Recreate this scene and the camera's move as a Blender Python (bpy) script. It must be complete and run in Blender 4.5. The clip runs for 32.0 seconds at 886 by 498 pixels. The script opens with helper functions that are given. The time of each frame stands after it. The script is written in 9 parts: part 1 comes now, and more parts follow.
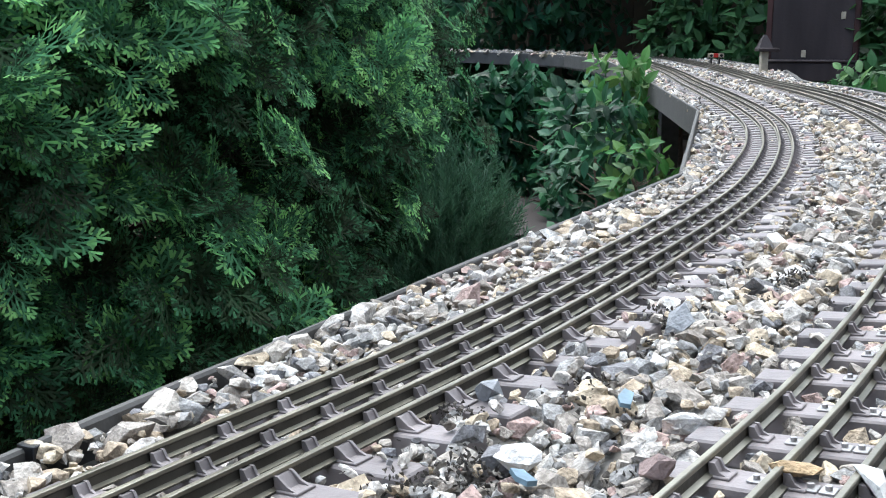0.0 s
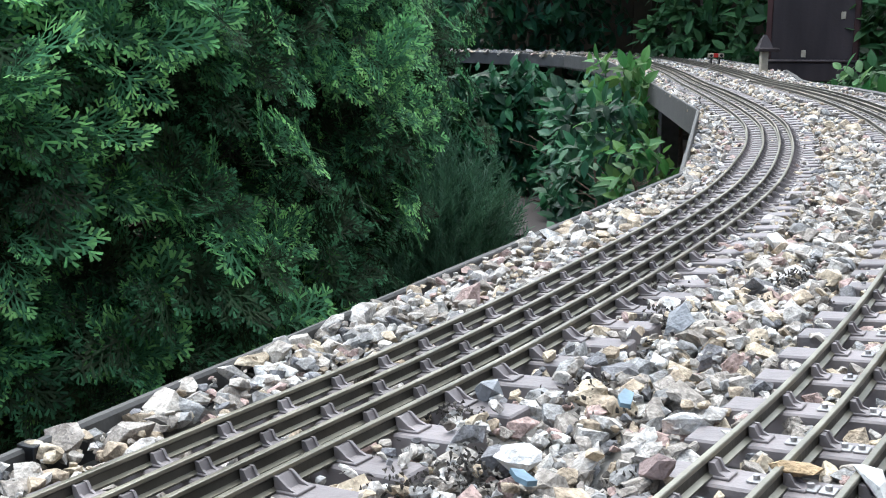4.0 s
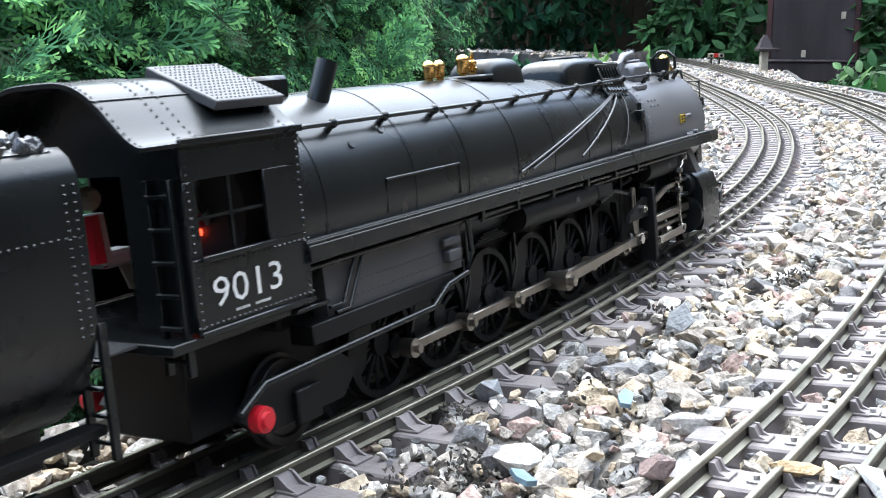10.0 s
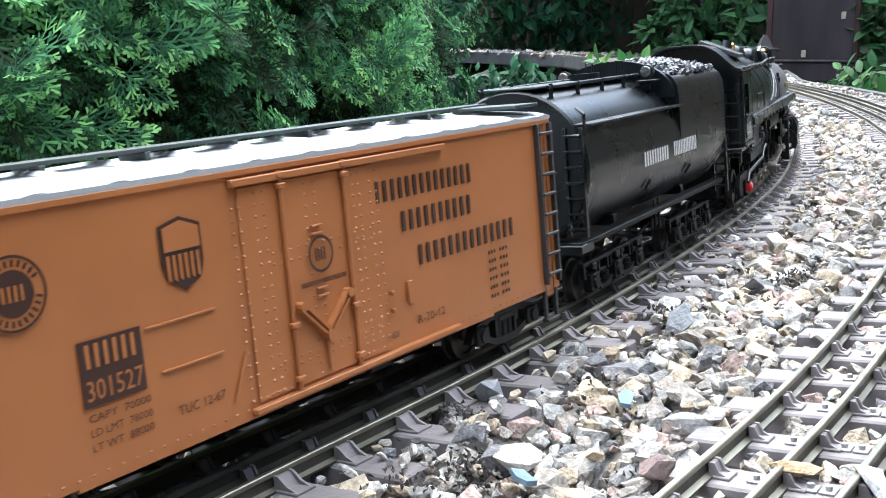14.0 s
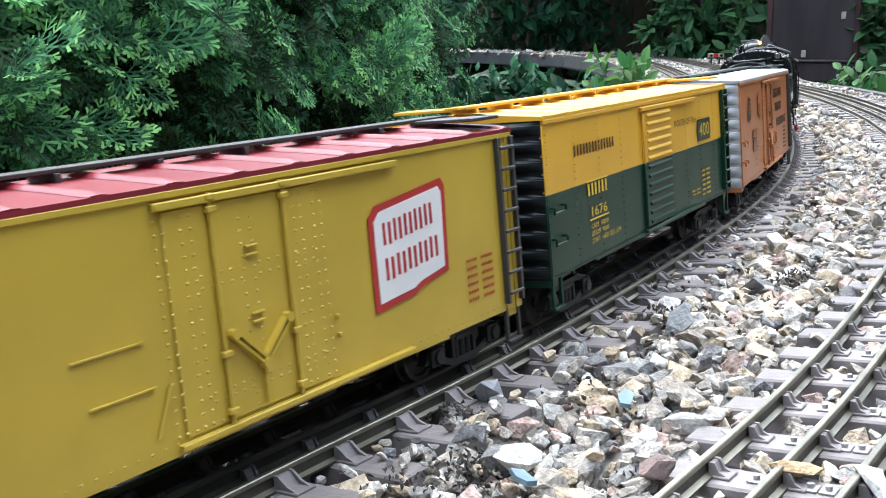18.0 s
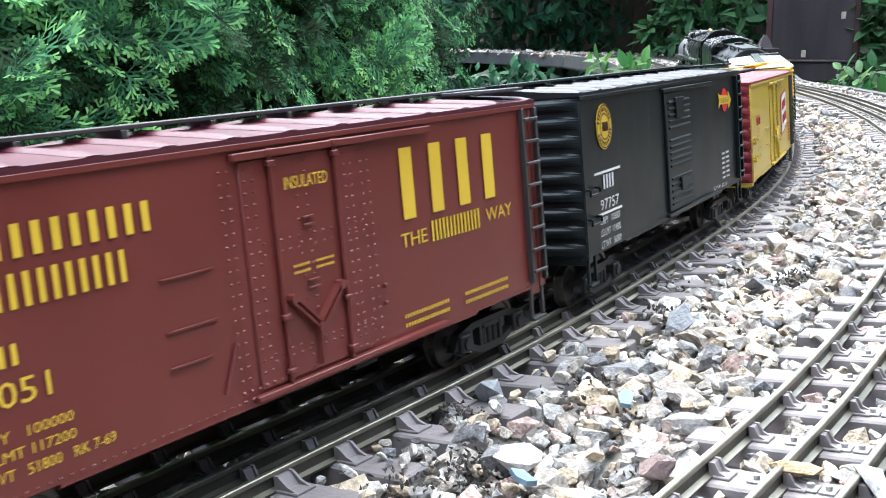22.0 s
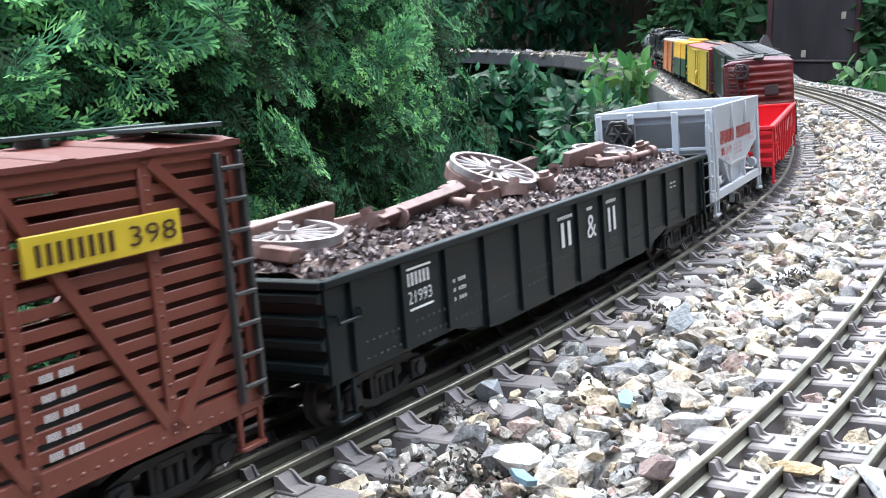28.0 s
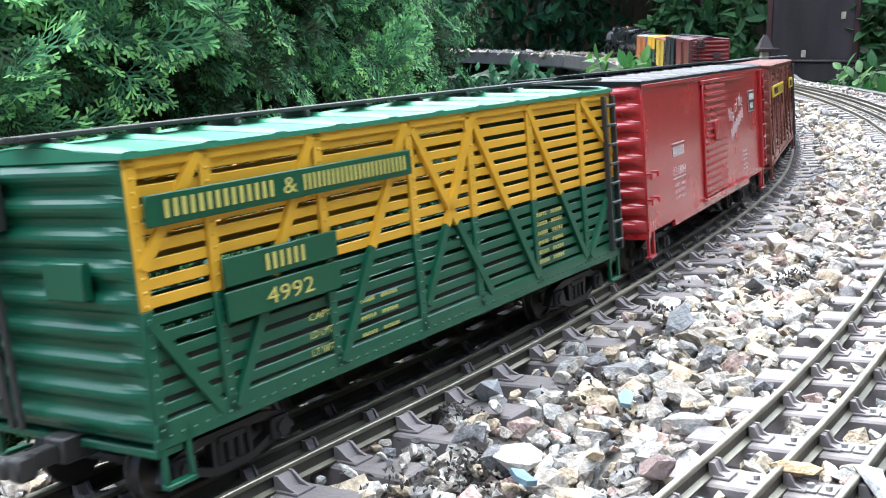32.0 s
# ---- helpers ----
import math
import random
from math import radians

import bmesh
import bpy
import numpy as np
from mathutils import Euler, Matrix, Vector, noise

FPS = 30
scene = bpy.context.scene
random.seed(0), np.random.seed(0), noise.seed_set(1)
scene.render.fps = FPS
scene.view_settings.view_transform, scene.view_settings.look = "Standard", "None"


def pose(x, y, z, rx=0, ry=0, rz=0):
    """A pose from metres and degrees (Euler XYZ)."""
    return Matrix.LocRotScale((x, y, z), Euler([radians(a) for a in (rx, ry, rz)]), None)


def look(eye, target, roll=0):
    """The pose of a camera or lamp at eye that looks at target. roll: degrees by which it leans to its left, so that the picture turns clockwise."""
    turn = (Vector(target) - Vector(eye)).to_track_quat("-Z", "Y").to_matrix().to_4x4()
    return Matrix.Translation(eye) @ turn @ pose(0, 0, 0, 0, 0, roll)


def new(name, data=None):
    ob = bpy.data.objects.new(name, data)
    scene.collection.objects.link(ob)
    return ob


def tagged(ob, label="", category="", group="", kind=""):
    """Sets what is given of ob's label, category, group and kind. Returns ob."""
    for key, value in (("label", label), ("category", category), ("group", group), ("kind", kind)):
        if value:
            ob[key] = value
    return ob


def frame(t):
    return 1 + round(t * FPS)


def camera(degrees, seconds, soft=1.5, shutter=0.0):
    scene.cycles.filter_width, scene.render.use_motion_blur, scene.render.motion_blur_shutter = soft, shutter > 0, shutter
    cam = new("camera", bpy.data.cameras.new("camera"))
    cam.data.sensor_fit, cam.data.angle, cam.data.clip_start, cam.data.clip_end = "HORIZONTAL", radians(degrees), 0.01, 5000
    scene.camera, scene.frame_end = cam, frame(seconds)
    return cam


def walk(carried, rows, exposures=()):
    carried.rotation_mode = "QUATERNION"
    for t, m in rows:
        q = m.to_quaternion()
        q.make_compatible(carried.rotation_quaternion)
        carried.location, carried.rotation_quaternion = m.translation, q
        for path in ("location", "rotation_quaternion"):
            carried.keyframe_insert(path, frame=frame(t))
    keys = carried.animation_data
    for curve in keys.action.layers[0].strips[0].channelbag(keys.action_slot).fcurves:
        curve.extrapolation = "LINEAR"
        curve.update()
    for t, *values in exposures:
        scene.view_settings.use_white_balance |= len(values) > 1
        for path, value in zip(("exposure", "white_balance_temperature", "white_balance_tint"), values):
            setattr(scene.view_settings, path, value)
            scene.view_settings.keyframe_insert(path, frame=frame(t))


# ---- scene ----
from collections import defaultdict
from functools import lru_cache

EYE = Vector((0, 0, 0.75))
TILT = 11.19
cam = camera(44.5, 32.0, soft=1.1, shutter=0.2)
STAND = pose(*EYE, 90 - TILT, 0, 0)
LIGHT = 2.05
walk(cam, [(0, STAND), (32, STAND)], [(t, LIGHT + e, 5900, 5) for t, e in ((0, 0.02), (5.5, 0.02), (7, 0.1), (9, 0.5), (10, 0.62), (12, 0.72), (13, 0.84), (14, 0.64), (16.5, 0.44), (18, 0.45), (19, 0.32), (20, 0.68), (21, 0.86), (22, 0.82),
                                                                (23, 0.84), (25, 0.46), (28, 0.58), (30, 0.74), (32, 0.7))])

# overcast daylight in a shaded garden
world = bpy.data.worlds.new("sky")
scene.world = world
world.use_nodes = True
wn = world.node_tree.nodes
sky = wn.new("ShaderNodeTexSky")
sky.sky_type, sky.sun_disc = "NISHITA", False
sky.sun_elevation, sky.sun_rotation, sky.altitude, sky.dust_density = radians(66), radians(-22), 50, 4.0
wn["Background"].inputs["Strength"].default_value = 0.075
world.node_tree.links.new(sky.outputs[0], wn["Background"].inputs["Color"])
sun_data = bpy.data.lights.new("sun", "SUN")
sun_data.energy, sun_data.angle, sun_data.color = 1.5, radians(110), (1.0, 0.985, 0.96)
sun = new("sun", sun_data)
sun.matrix_world = look((-0.45, 0.9, 3.0), (0, 0, 0))


# ---- materials ----
def material(name, base, rough=0.5, metal=0.0, vary=0.25, scale=60.0, bump=0.15, bump_scale=250.0, island=0.0, obj_random=0.0,
             second=None, specular=0.5, coat=0.0, hue=0.0):
    """A surface with two scales of tone and a fine relief, in object space."""
    m = bpy.data.materials.new(name)
    m.use_nodes = True
    n, link = m.node_tree.nodes, m.node_tree.links
    b = n["Principled BSDF"]
    b.inputs["Roughness"].default_value, b.inputs["Metallic"].default_value = rough, metal
    b.inputs["Specular IOR Level"].default_value = specular
    if coat:
        b.inputs["Coat Weight"].default_value, b.inputs["Coat Roughness"].default_value = coat, 0.25
    co = n.new("ShaderNodeTexCoord")
    big = n.new("ShaderNodeTexNoise")
    big.inputs["Scale"].default_value, big.inputs["Detail"].default_value = scale, 6
    link.new(co.outputs["Object"], big.inputs["Vector"])
    fine = n.new("ShaderNodeTexNoise")
    fine.inputs["Scale"].default_value, fine.inputs["Detail"].default_value = bump_scale, 4
    link.new(co.outputs["Object"], fine.inputs["Vector"])
    ramp = n.new("ShaderNodeValToRGB")
    lo = second if second else [c * (1 - vary) for c in base]
    ramp.color_ramp.elements[0].position, ramp.color_ramp.elements[1].position = 0.32, 0.68
    ramp.color_ramp.elements[0].color = (*lo, 1)
    ramp.color_ramp.elements[1].color = (*base, 1)
    link.new(big.outputs["Fac"], ramp.inputs["Fac"])
    out = ramp.outputs["Color"]
    for kind, amount in (("island", island), ("object", obj_random)):
        if amount:
            src = n.new("ShaderNodeNewGeometry") if kind == "island" else n.new("ShaderNodeObjectInfo")
            rnd = src.outputs["Random Per Island"] if kind == "island" else src.outputs["Random"]
            hs = n.new("ShaderNodeHueSaturation")
            mr = n.new("ShaderNodeMapRange")
            mr.inputs["To Min"].default_value, mr.inputs["To Max"].default_value = 1 - amount, 1 + amount
            link.new(rnd, mr.inputs["Value"])
            link.new(mr.outputs[0], hs.inputs["Value"])
            link.new(out, hs.inputs["Color"])
            if hue:
                mh = n.new("ShaderNodeMapRange")
                mh.inputs["To Min"].default_value, mh.inputs["To Max"].default_value = 0.5 - hue, 0.5 + hue
                mul = n.new("ShaderNodeMath")
                mul.operation = "FRACT"
                m7 = n.new("ShaderNodeMath")
                m7.operation = "MULTIPLY"
                m7.inputs[1].default_value = 7.31
                link.new(rnd, m7.inputs[0])
                link.new(m7.outputs[0], mul.inputs[0])
                link.new(mul.outputs[0], mh.inputs["Value"])
                link.new(mh.outputs[0], hs.inputs["Hue"])
            out = hs.outputs["Color"]
    link.new(out, b.inputs["Base Color"])
    rr = n.new("ShaderNodeMapRange")
    rr.inputs["To Min"].default_value, rr.inputs["To Max"].default_value = max(rough - 0.1, 0.03), min(rough + 0.12, 1)
    link.new(big.outputs["Fac"], rr.inputs["Value"])
    link.new(rr.outputs[0], b.inputs["Roughness"])
    bp = n.new("ShaderNodeBump")
    bp.inputs["Strength"].default_value, bp.inputs["Distance"].default_value = bump, 0.002
    link.new(fine.outputs["Fac"], bp.inputs["Height"])
    link.new(bp.outputs[0], b.inputs["Normal"])
    return m


def stone_material(name, island):
    """Broken granite: grey, white, tan and pinkish pieces with mottled, speckled faces."""
    m = material(name, (0.5, 0.5, 0.5), 0.8, 0, 0.3, *((110, 0.8, 420) if island else (2.4, 0.8, 9)))
    n, link = m.node_tree.nodes, m.node_tree.links
    src = n.new("ShaderNodeNewGeometry") if island else n.new("ShaderNodeObjectInfo")
    pick = n.new("ShaderNodeValToRGB")
    pick.color_ramp.interpolation = "CONSTANT"
    tones = [(0.0, (0.33, 0.30, 0.265)), (0.2, (0.46, 0.43, 0.385)), (0.36, (0.52, 0.50, 0.47)), (0.48, (0.46, 0.38, 0.28)), (0.58, (0.29, 0.29, 0.285)),
             (0.7, (0.55, 0.47, 0.35)), (0.80, (0.70, 0.69, 0.66)), (0.87, (0.20, 0.20, 0.21)), (0.93, (0.42, 0.31, 0.28))]
    els = pick.color_ramp.elements
    els[0].position, els[0].color = 0, (*tones[0][1], 1)
    els[1].position, els[1].color = tones[1][0], (*tones[1][1], 1)
    for at, c in tones[2:]:
        e = els.new(at)
        e.color = (*c, 1)
    link.new(src.outputs["Random Per Island" if island else "Random"], pick.inputs["Fac"])
    ramp = next(x for x in n if x.type == "VALTORGB" and x != pick)
    ramp.color_ramp.elements[0].color, ramp.color_ramp.elements[1].color = (0.42, 0.40, 0.37, 1), (1.2, 1.2, 1.19, 1)
    mix = n.new("ShaderNodeMix")
    mix.data_type, mix.blend_type = "RGBA", "MULTIPLY"
    mix.inputs[0].default_value = 1
    link.new(pick.outputs[0], mix.inputs[6])
    link.new(ramp.outputs[0], mix.inputs[7])
    # fine crystals
    co = next(x for x in n if x.type == "TEX_COORD")
    vor = n.new("ShaderNodeTexVoronoi")
    vor.inputs["Scale"].default_value = 900 if island else 14
    link.new(co.outputs["Object"], vor.inputs["Vector"])
    grain = n.new("ShaderNodeMapRange")
    grain.inputs["To Min"].default_value, grain.inputs["To Max"].default_value = 0.62, 1.38
    link.new(vor.outputs["Color"], grain.inputs["Value"])
    mix2 = n.new("ShaderNodeMix")
    mix2.data_type, mix2.blend_type = "RGBA", "MULTIPLY"
    mix2.inputs[0].default_value = 0.8
    link.new(mix.outputs[2], mix2.inputs[6])
    link.new(grain.outputs[0], mix2.inputs[7])
    link.new(mix2.outputs[2], n["Principled BSDF"].inputs["Base Color"])
    return m


def let_light_through(m, amount=0.35, gain=1.5):
    """Thin leaves pass part of the light that falls on them."""
    n, link = m.node_tree.nodes, m.node_tree.links
    b, out = n["Principled BSDF"], n["Material Output"]
    src = b.inputs["Base Color"].links[0].from_socket
    up = n.new("ShaderNodeHueSaturation")
    up.inputs["Value"].default_value, up.inputs["Saturation"].default_value = gain, 0.95
    link.new(src, up.inputs["Color"])
    tr = n.new("ShaderNodeBsdfTranslucent")
    link.new(up.outputs[0], tr.inputs["Color"])
    mix = n.new("ShaderNodeMixShader")
    mix.inputs[0].default_value = amount
    link.new(b.outputs[0], mix.inputs[1])
    link.new(tr.outputs[0], mix.inputs[2])
    link.new(mix.outputs[0], out.inputs["Surface"])


M = {}
M["stone"] = stone_material("granite_chip", False)
M["stones"] = stone_material("granite_chips", True)
for hue_name, hue_base in (("quartz", (0.80, 0.79, 0.76)), ("ochre", (0.50, 0.36, 0.20)), ("slate", (0.27, 0.285, 0.30)), ("rose", (0.36, 0.27, 0.25))):
    M[hue_name] = material(hue_name + "_chip", hue_base, 0.7, 0, 0.35, 2.4, 0.8, 9)
M["blue"] = material("faded_blue_plastic", (0.17, 0.27, 0.34), 0.55, 0, 0.5, 90, 0.2, 300)
M["crumb"] = material("dark_crumbs", (0.09, 0.08, 0.068), 0.95, 0, 0.5, 300, 0.5, 600, second=(0.03, 0.027, 0.024), island=0.5)
M["bed"] = material("ballast_grit", (0.22, 0.21, 0.19), 0.95, 0, 0.6, 45, 0.9, 160, second=(0.06, 0.055, 0.05))
M["rail"] = material("tarnished_rail_side", (0.098, 0.092, 0.076), 0.42, 0.6, 0.4, 30, 0.15, 300)
M["rail_head"] = material("worn_rail_head", (0.30, 0.28, 0.22), 0.38, 0.75, 0.4, 25, 0.1, 300, specular=0.5)
M["tie"] = material("grey_brown_plastic", (0.222, 0.198, 0.196), 0.58, 0, 0.35, 40, 0.25, 400, obj_random=0.15)
M["trough"] = material("dark_grey_bitumen_edge", (0.085, 0.083, 0.078), 0.75, 0, 0.4, 25, 0.4, 200)
M["soil"] = material("brown_soil", (0.10, 0.075, 0.055), 0.95, 0, 0.5, 6, 0.9, 40)
M["path"] = material("dusty_garden_path", (0.036, 0.029, 0.025), 0.9, 0, 0.3, 8, 0.5, 60)
M["zinc"] = material("galvanised_washer", (0.40, 0.39, 0.38), 0.45, 0.7, 0.2, 90, 0.1, 300)
M["black"] = material("satin_black_paint", (0.008, 0.008, 0.009), 0.33, 0, 0.3, 35, 0.06, 500)
M["steel"] = material("bright_steel", (0.52, 0.50, 0.47), 0.25, 1.0, 0.2, 60, 0.08, 300)
M["conifer"] = material("conifer_green", (0.095, 0.26, 0.120), 0.55, 0, 0.5, 16, 0.3, 120, second=(0.032, 0.090, 0.040), specular=0.12, island=0.45)
M["conifer_tip"] = material("fresh_conifer_green", (0.31, 0.60, 0.19), 0.55, 0, 0.5, 7, 0.3, 120, second=(0.10, 0.31, 0.11), specular=0.15, island=0.35)
# dull green, darkened to put the crown's inner shade into the colour
M["conifer_shade"] = material("dull_shade_foliage", (0.040, 0.078, 0.036), 0.8, 0, 0.5, 16, 0.3, 120, second=(0.024, 0.032, 0.017), specular=0.08, island=0.4)
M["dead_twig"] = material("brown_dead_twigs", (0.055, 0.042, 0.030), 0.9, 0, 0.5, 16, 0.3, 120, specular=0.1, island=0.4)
M["laurel"] = material("laurel_green", (0.040, 0.140, 0.062), 0.48, 0, 0.4, 5, 0.25, 60, second=(0.010, 0.040, 0.017), specular=0.25, island=0.6, hue=0.02)
M["young"] = material("young_leaf_green", (0.075, 0.185, 0.042), 0.6, 0, 0.4, 5, 0.2, 60, second=(0.04, 0.12, 0.028), specular=0.3, island=0.4, hue=0.03)
M["rosemary"] = material("grey_green_needles", (0.062, 0.150, 0.078), 0.6, 0, 0.4, 9, 0.2, 60, island=0.35)
M["bark"] = material("brown_bark", (0.12, 0.085, 0.06), 0.9, 0, 0.5, 40, 0.8, 90)
M["fence"] = material("brown_fence_wood", (0.075, 0.058, 0.036), 0.85, 0, 0.45, 12, 0.5, 60, obj_random=0.25)
# dark wood of the unseen rear fence, to keep reflections dark
M["dark_fence"] = material("dark_shade_fence_wood", (0.05, 0.045, 0.04), 0.85, 0, 0.45, 12, 0.5, 60, obj_random=0.25)
M["rust"] = material("dark_rusted_sheet", (0.043, 0.031, 0.032), 0.55, 0.1, 0.55, 9, 0.5, 90, second=(0.014, 0.009, 0.009))
streak = M["rust"].node_tree.nodes.new("ShaderNodeMapping")
streak.inputs["Scale"].default_value = (1.4, 1.0, 0.22)
M["rust"].node_tree.links.new(M["rust"].node_tree.nodes["Texture Coordinate"].outputs["Object"], streak.inputs["Vector"])
M["rust"].node_tree.links.new(streak.outputs[0], M["rust"].node_tree.nodes["Noise Texture"].inputs["Vector"])
M["rust2"] = material("reddish_rust_strip", (0.060, 0.020, 0.018), 0.6, 0.1, 0.5, 20, 0.5, 90)
M["ivy"] = material("mid_green_leaf", (0.038, 0.102, 0.034), 0.6, 0, 0.4, 5, 0.25, 60, specular=0.25, second=(0.03, 0.08, 0.026), island=0.4, hue=0.02)
for leafage in ("conifer", "conifer_tip", "laurel", "young", "rosemary", "ivy"):
    let_light_through(M[leafage], 0.4 if leafage.startswith("conifer") else 0.25)
M["white"] = material("white_paint", (0.75, 0.75, 0.73), 0.5, 0, 0.15, 60, 0.1, 300)
M["red"] = material("red_paint", (0.5, 0.03, 0.02), 0.45, 0, 0.2, 60, 0.1, 300)
M["sandstone"] = material("pale_stone", (0.42, 0.37, 0.28), 0.85, 0, 0.3, 60, 0.4, 200)


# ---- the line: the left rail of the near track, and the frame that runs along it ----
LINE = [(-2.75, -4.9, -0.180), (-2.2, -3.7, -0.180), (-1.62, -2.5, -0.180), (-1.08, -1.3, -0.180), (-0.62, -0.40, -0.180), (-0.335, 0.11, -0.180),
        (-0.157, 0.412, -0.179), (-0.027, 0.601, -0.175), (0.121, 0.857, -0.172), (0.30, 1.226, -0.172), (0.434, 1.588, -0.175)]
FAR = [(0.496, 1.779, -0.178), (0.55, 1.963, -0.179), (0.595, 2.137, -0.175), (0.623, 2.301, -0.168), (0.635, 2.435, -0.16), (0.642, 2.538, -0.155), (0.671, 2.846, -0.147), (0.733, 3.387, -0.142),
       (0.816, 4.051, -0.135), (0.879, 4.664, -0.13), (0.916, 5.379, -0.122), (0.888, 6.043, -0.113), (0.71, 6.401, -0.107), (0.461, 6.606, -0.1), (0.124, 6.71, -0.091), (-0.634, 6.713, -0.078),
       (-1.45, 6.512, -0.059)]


def spline(points, n=20):
    p = [Vector(q) for q in points]
    d = [(p[i + 1] - p[i]).length for i in range(len(p) - 1)]
    tan = []
    for i in range(len(p)):
        if i == 0:
            tan.append((p[1] - p[0]) / d[0])
        elif i == len(p) - 1:
            tan.append((p[-1] - p[-2]) / d[-1])
        else:
            tan.append(((p[i] - p[i - 1]) / d[i - 1] * d[i] + (p[i + 1] - p[i]) / d[i] * d[i - 1]) / (d[i] + d[i - 1]))
    out = []
    for i in range(len(p) - 1):
        for k in range(n):
            t = k / n
            out.append((2 * t**3 - 3 * t**2 + 1) * p[i] + (t**3 - 2 * t**2 + t) * d[i] * tan[i] + (3 * t**2 - 2 * t**3) * p[i + 1] + (t**3 - t**2) * d[i] * tan[i + 1])
    return np.array(out + [p[-1]])


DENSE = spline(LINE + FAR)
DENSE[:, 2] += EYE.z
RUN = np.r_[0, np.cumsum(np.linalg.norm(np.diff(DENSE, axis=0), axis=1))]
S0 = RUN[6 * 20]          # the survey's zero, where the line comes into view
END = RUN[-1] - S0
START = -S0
CANT = [(-20, 5.3), (1.6, 5.3), (2.2, 3.5), (3.2, 0.5), (4.0, 0), (20, 0)]


@lru_cache(maxsize=None)
def axes(s):
    """Place, forward, right and up of the line at s metres from its zero."""
    q = s + S0
    p = Vector([float(np.interp(q, RUN, DENSE[:, k])) for k in range(3)])
    e = 0.03
    a = Vector([float(np.interp(q - e, RUN, DENSE[:, k])) for k in range(3)])
    b = Vector([float(np.interp(q + e, RUN, DENSE[:, k])) for k in range(3)])
    f = (b - a).normalized()
    r = f.cross(Vector((0, 0, 1))).normalized()
    u = r.cross(f)
    c = radians(float(np.interp(s, [x[0] for x in CANT], [x[1] for x in CANT])))
    return p, f, r * math.cos(c) + u * math.sin(c), u * math.cos(c) - r * math.sin(c)


def on_line(s, l=0.0, z=0.0):
    p, f, r, u = axes(s)
    return p + r * l + u * z


def line_frame(s, l=0.0, z=0.0):
    """A frame with x along the line, y to its left, z up."""
    p, f, r, u = axes(s)
    m = Matrix((f, -r, u)).transposed().to_4x4()
    m.translation = p + r * l + u * z
    return m


# ---- mesh helpers ----
def mesh_of(name, verts, faces, mat=None, smooth=False):
    me = bpy.data.meshes.new(name)
    me.from_pydata([tuple(v) for v in verts], [], faces)
    me.update()
    if mat:
        me.materials.append(mat)
    if smooth:
        me.shade_smooth()
    return me


def part(name, bm, mat, parent=None, label="", smooth=False):
    """Links a bmesh, or a mesh, as one object under its thing."""
    if isinstance(bm, bmesh.types.BMesh):
        me = bpy.data.meshes.new(name)
        bm.to_mesh(me)
        bm.free()
        me.shade_smooth()
        me.set_sharp_from_angle(angle=radians(40))
    else:
        me = bm
    if mat and not me.materials:
        me.materials.append(mat)
    ob = new(name, me)
    ob.parent = parent
    return tagged(ob, label) if label else ob


def box(bm, x0, x1, y0, y1, z0, z1, bevel=0.0, m=None):
    """A box from corner to corner, with its edges broken."""
    vs = bmesh.ops.create_cube(bm, size=1.0)["verts"]
    bmesh.ops.scale(bm, vec=(abs(x1 - x0), abs(y1 - y0), abs(z1 - z0)), verts=vs)
    bmesh.ops.translate(bm, vec=((x0 + x1) / 2, (y0 + y1) / 2, (z0 + z1) / 2), verts=vs)
    if bevel:
        es = list({e for v in vs for e in v.link_edges})
        got = bmesh.ops.bevel(bm, geom=es, offset=bevel, segments=1, affect="EDGES", profile=0.5)
        vs = [v for v in got["verts"]] or vs
    if m is not None:
        bmesh.ops.transform(bm, matrix=m, verts=list({v for v in vs if v.is_valid}))
    return bm


def cyl(bm, a, b, r, r2=None, seg=10, caps=True):
    """A rod or cone from a to b."""
    a, b = Vector(a), Vector(b)
    d = b - a
    m = Matrix.Translation((a + b) / 2) @ d.to_track_quat("Z", "Y").to_matrix().to_4x4()
    bmesh.ops.create_cone(bm, cap_ends=caps, segments=seg, radius1=r, radius2=r if r2 is None else r2, depth=d.length, matrix=m)
    return bm


def prism(bm, outline, axis, a, b):
    """A flat outline of (p, q) pairs drawn out along an axis from a to b."""
    def at(p, q, t):
        return {"x": (t, p, q), "y": (p, t, q), "z": (p, q, t)}[axis]
    va = [bm.verts.new(at(p, q, a)) for p, q in outline]
    vb = [bm.verts.new(at(p, q, b)) for p, q in outline]
    n = len(outline)
    fs = [bm.faces.new(va), bm.faces.new(vb[::-1])] + [bm.faces.new((va[(i + 1) % n], va[i], vb[i], vb[(i + 1) % n])) for i in range(n)]
    bmesh.ops.recalc_face_normals(bm, faces=fs)
    return bm


def sweep(profile, s0, s1, step, base_l=0.0, closed=True):
    """Vertices and faces of a profile of (l, z) pairs swept along the line."""
    n = max(2, int((s1 - s0) / step) + 1)
    vs, fs, k = [], [], len(profile)
    for i in range(n):
        s = s0 + (s1 - s0) * i / (n - 1)
        for l, z in profile:
            vs.append(on_line(s, base_l + l, z))
    for i in range(n - 1):
        for j in range(k if closed else k - 1):
            a, b = i * k + j, i * k + (j + 1) % k
            fs.append((a, b, b + k, a + k))
    if closed:
        fs += [tuple(range(k))[::-1], tuple((n - 1) * k + j for j in range(k))]
    return vs, fs


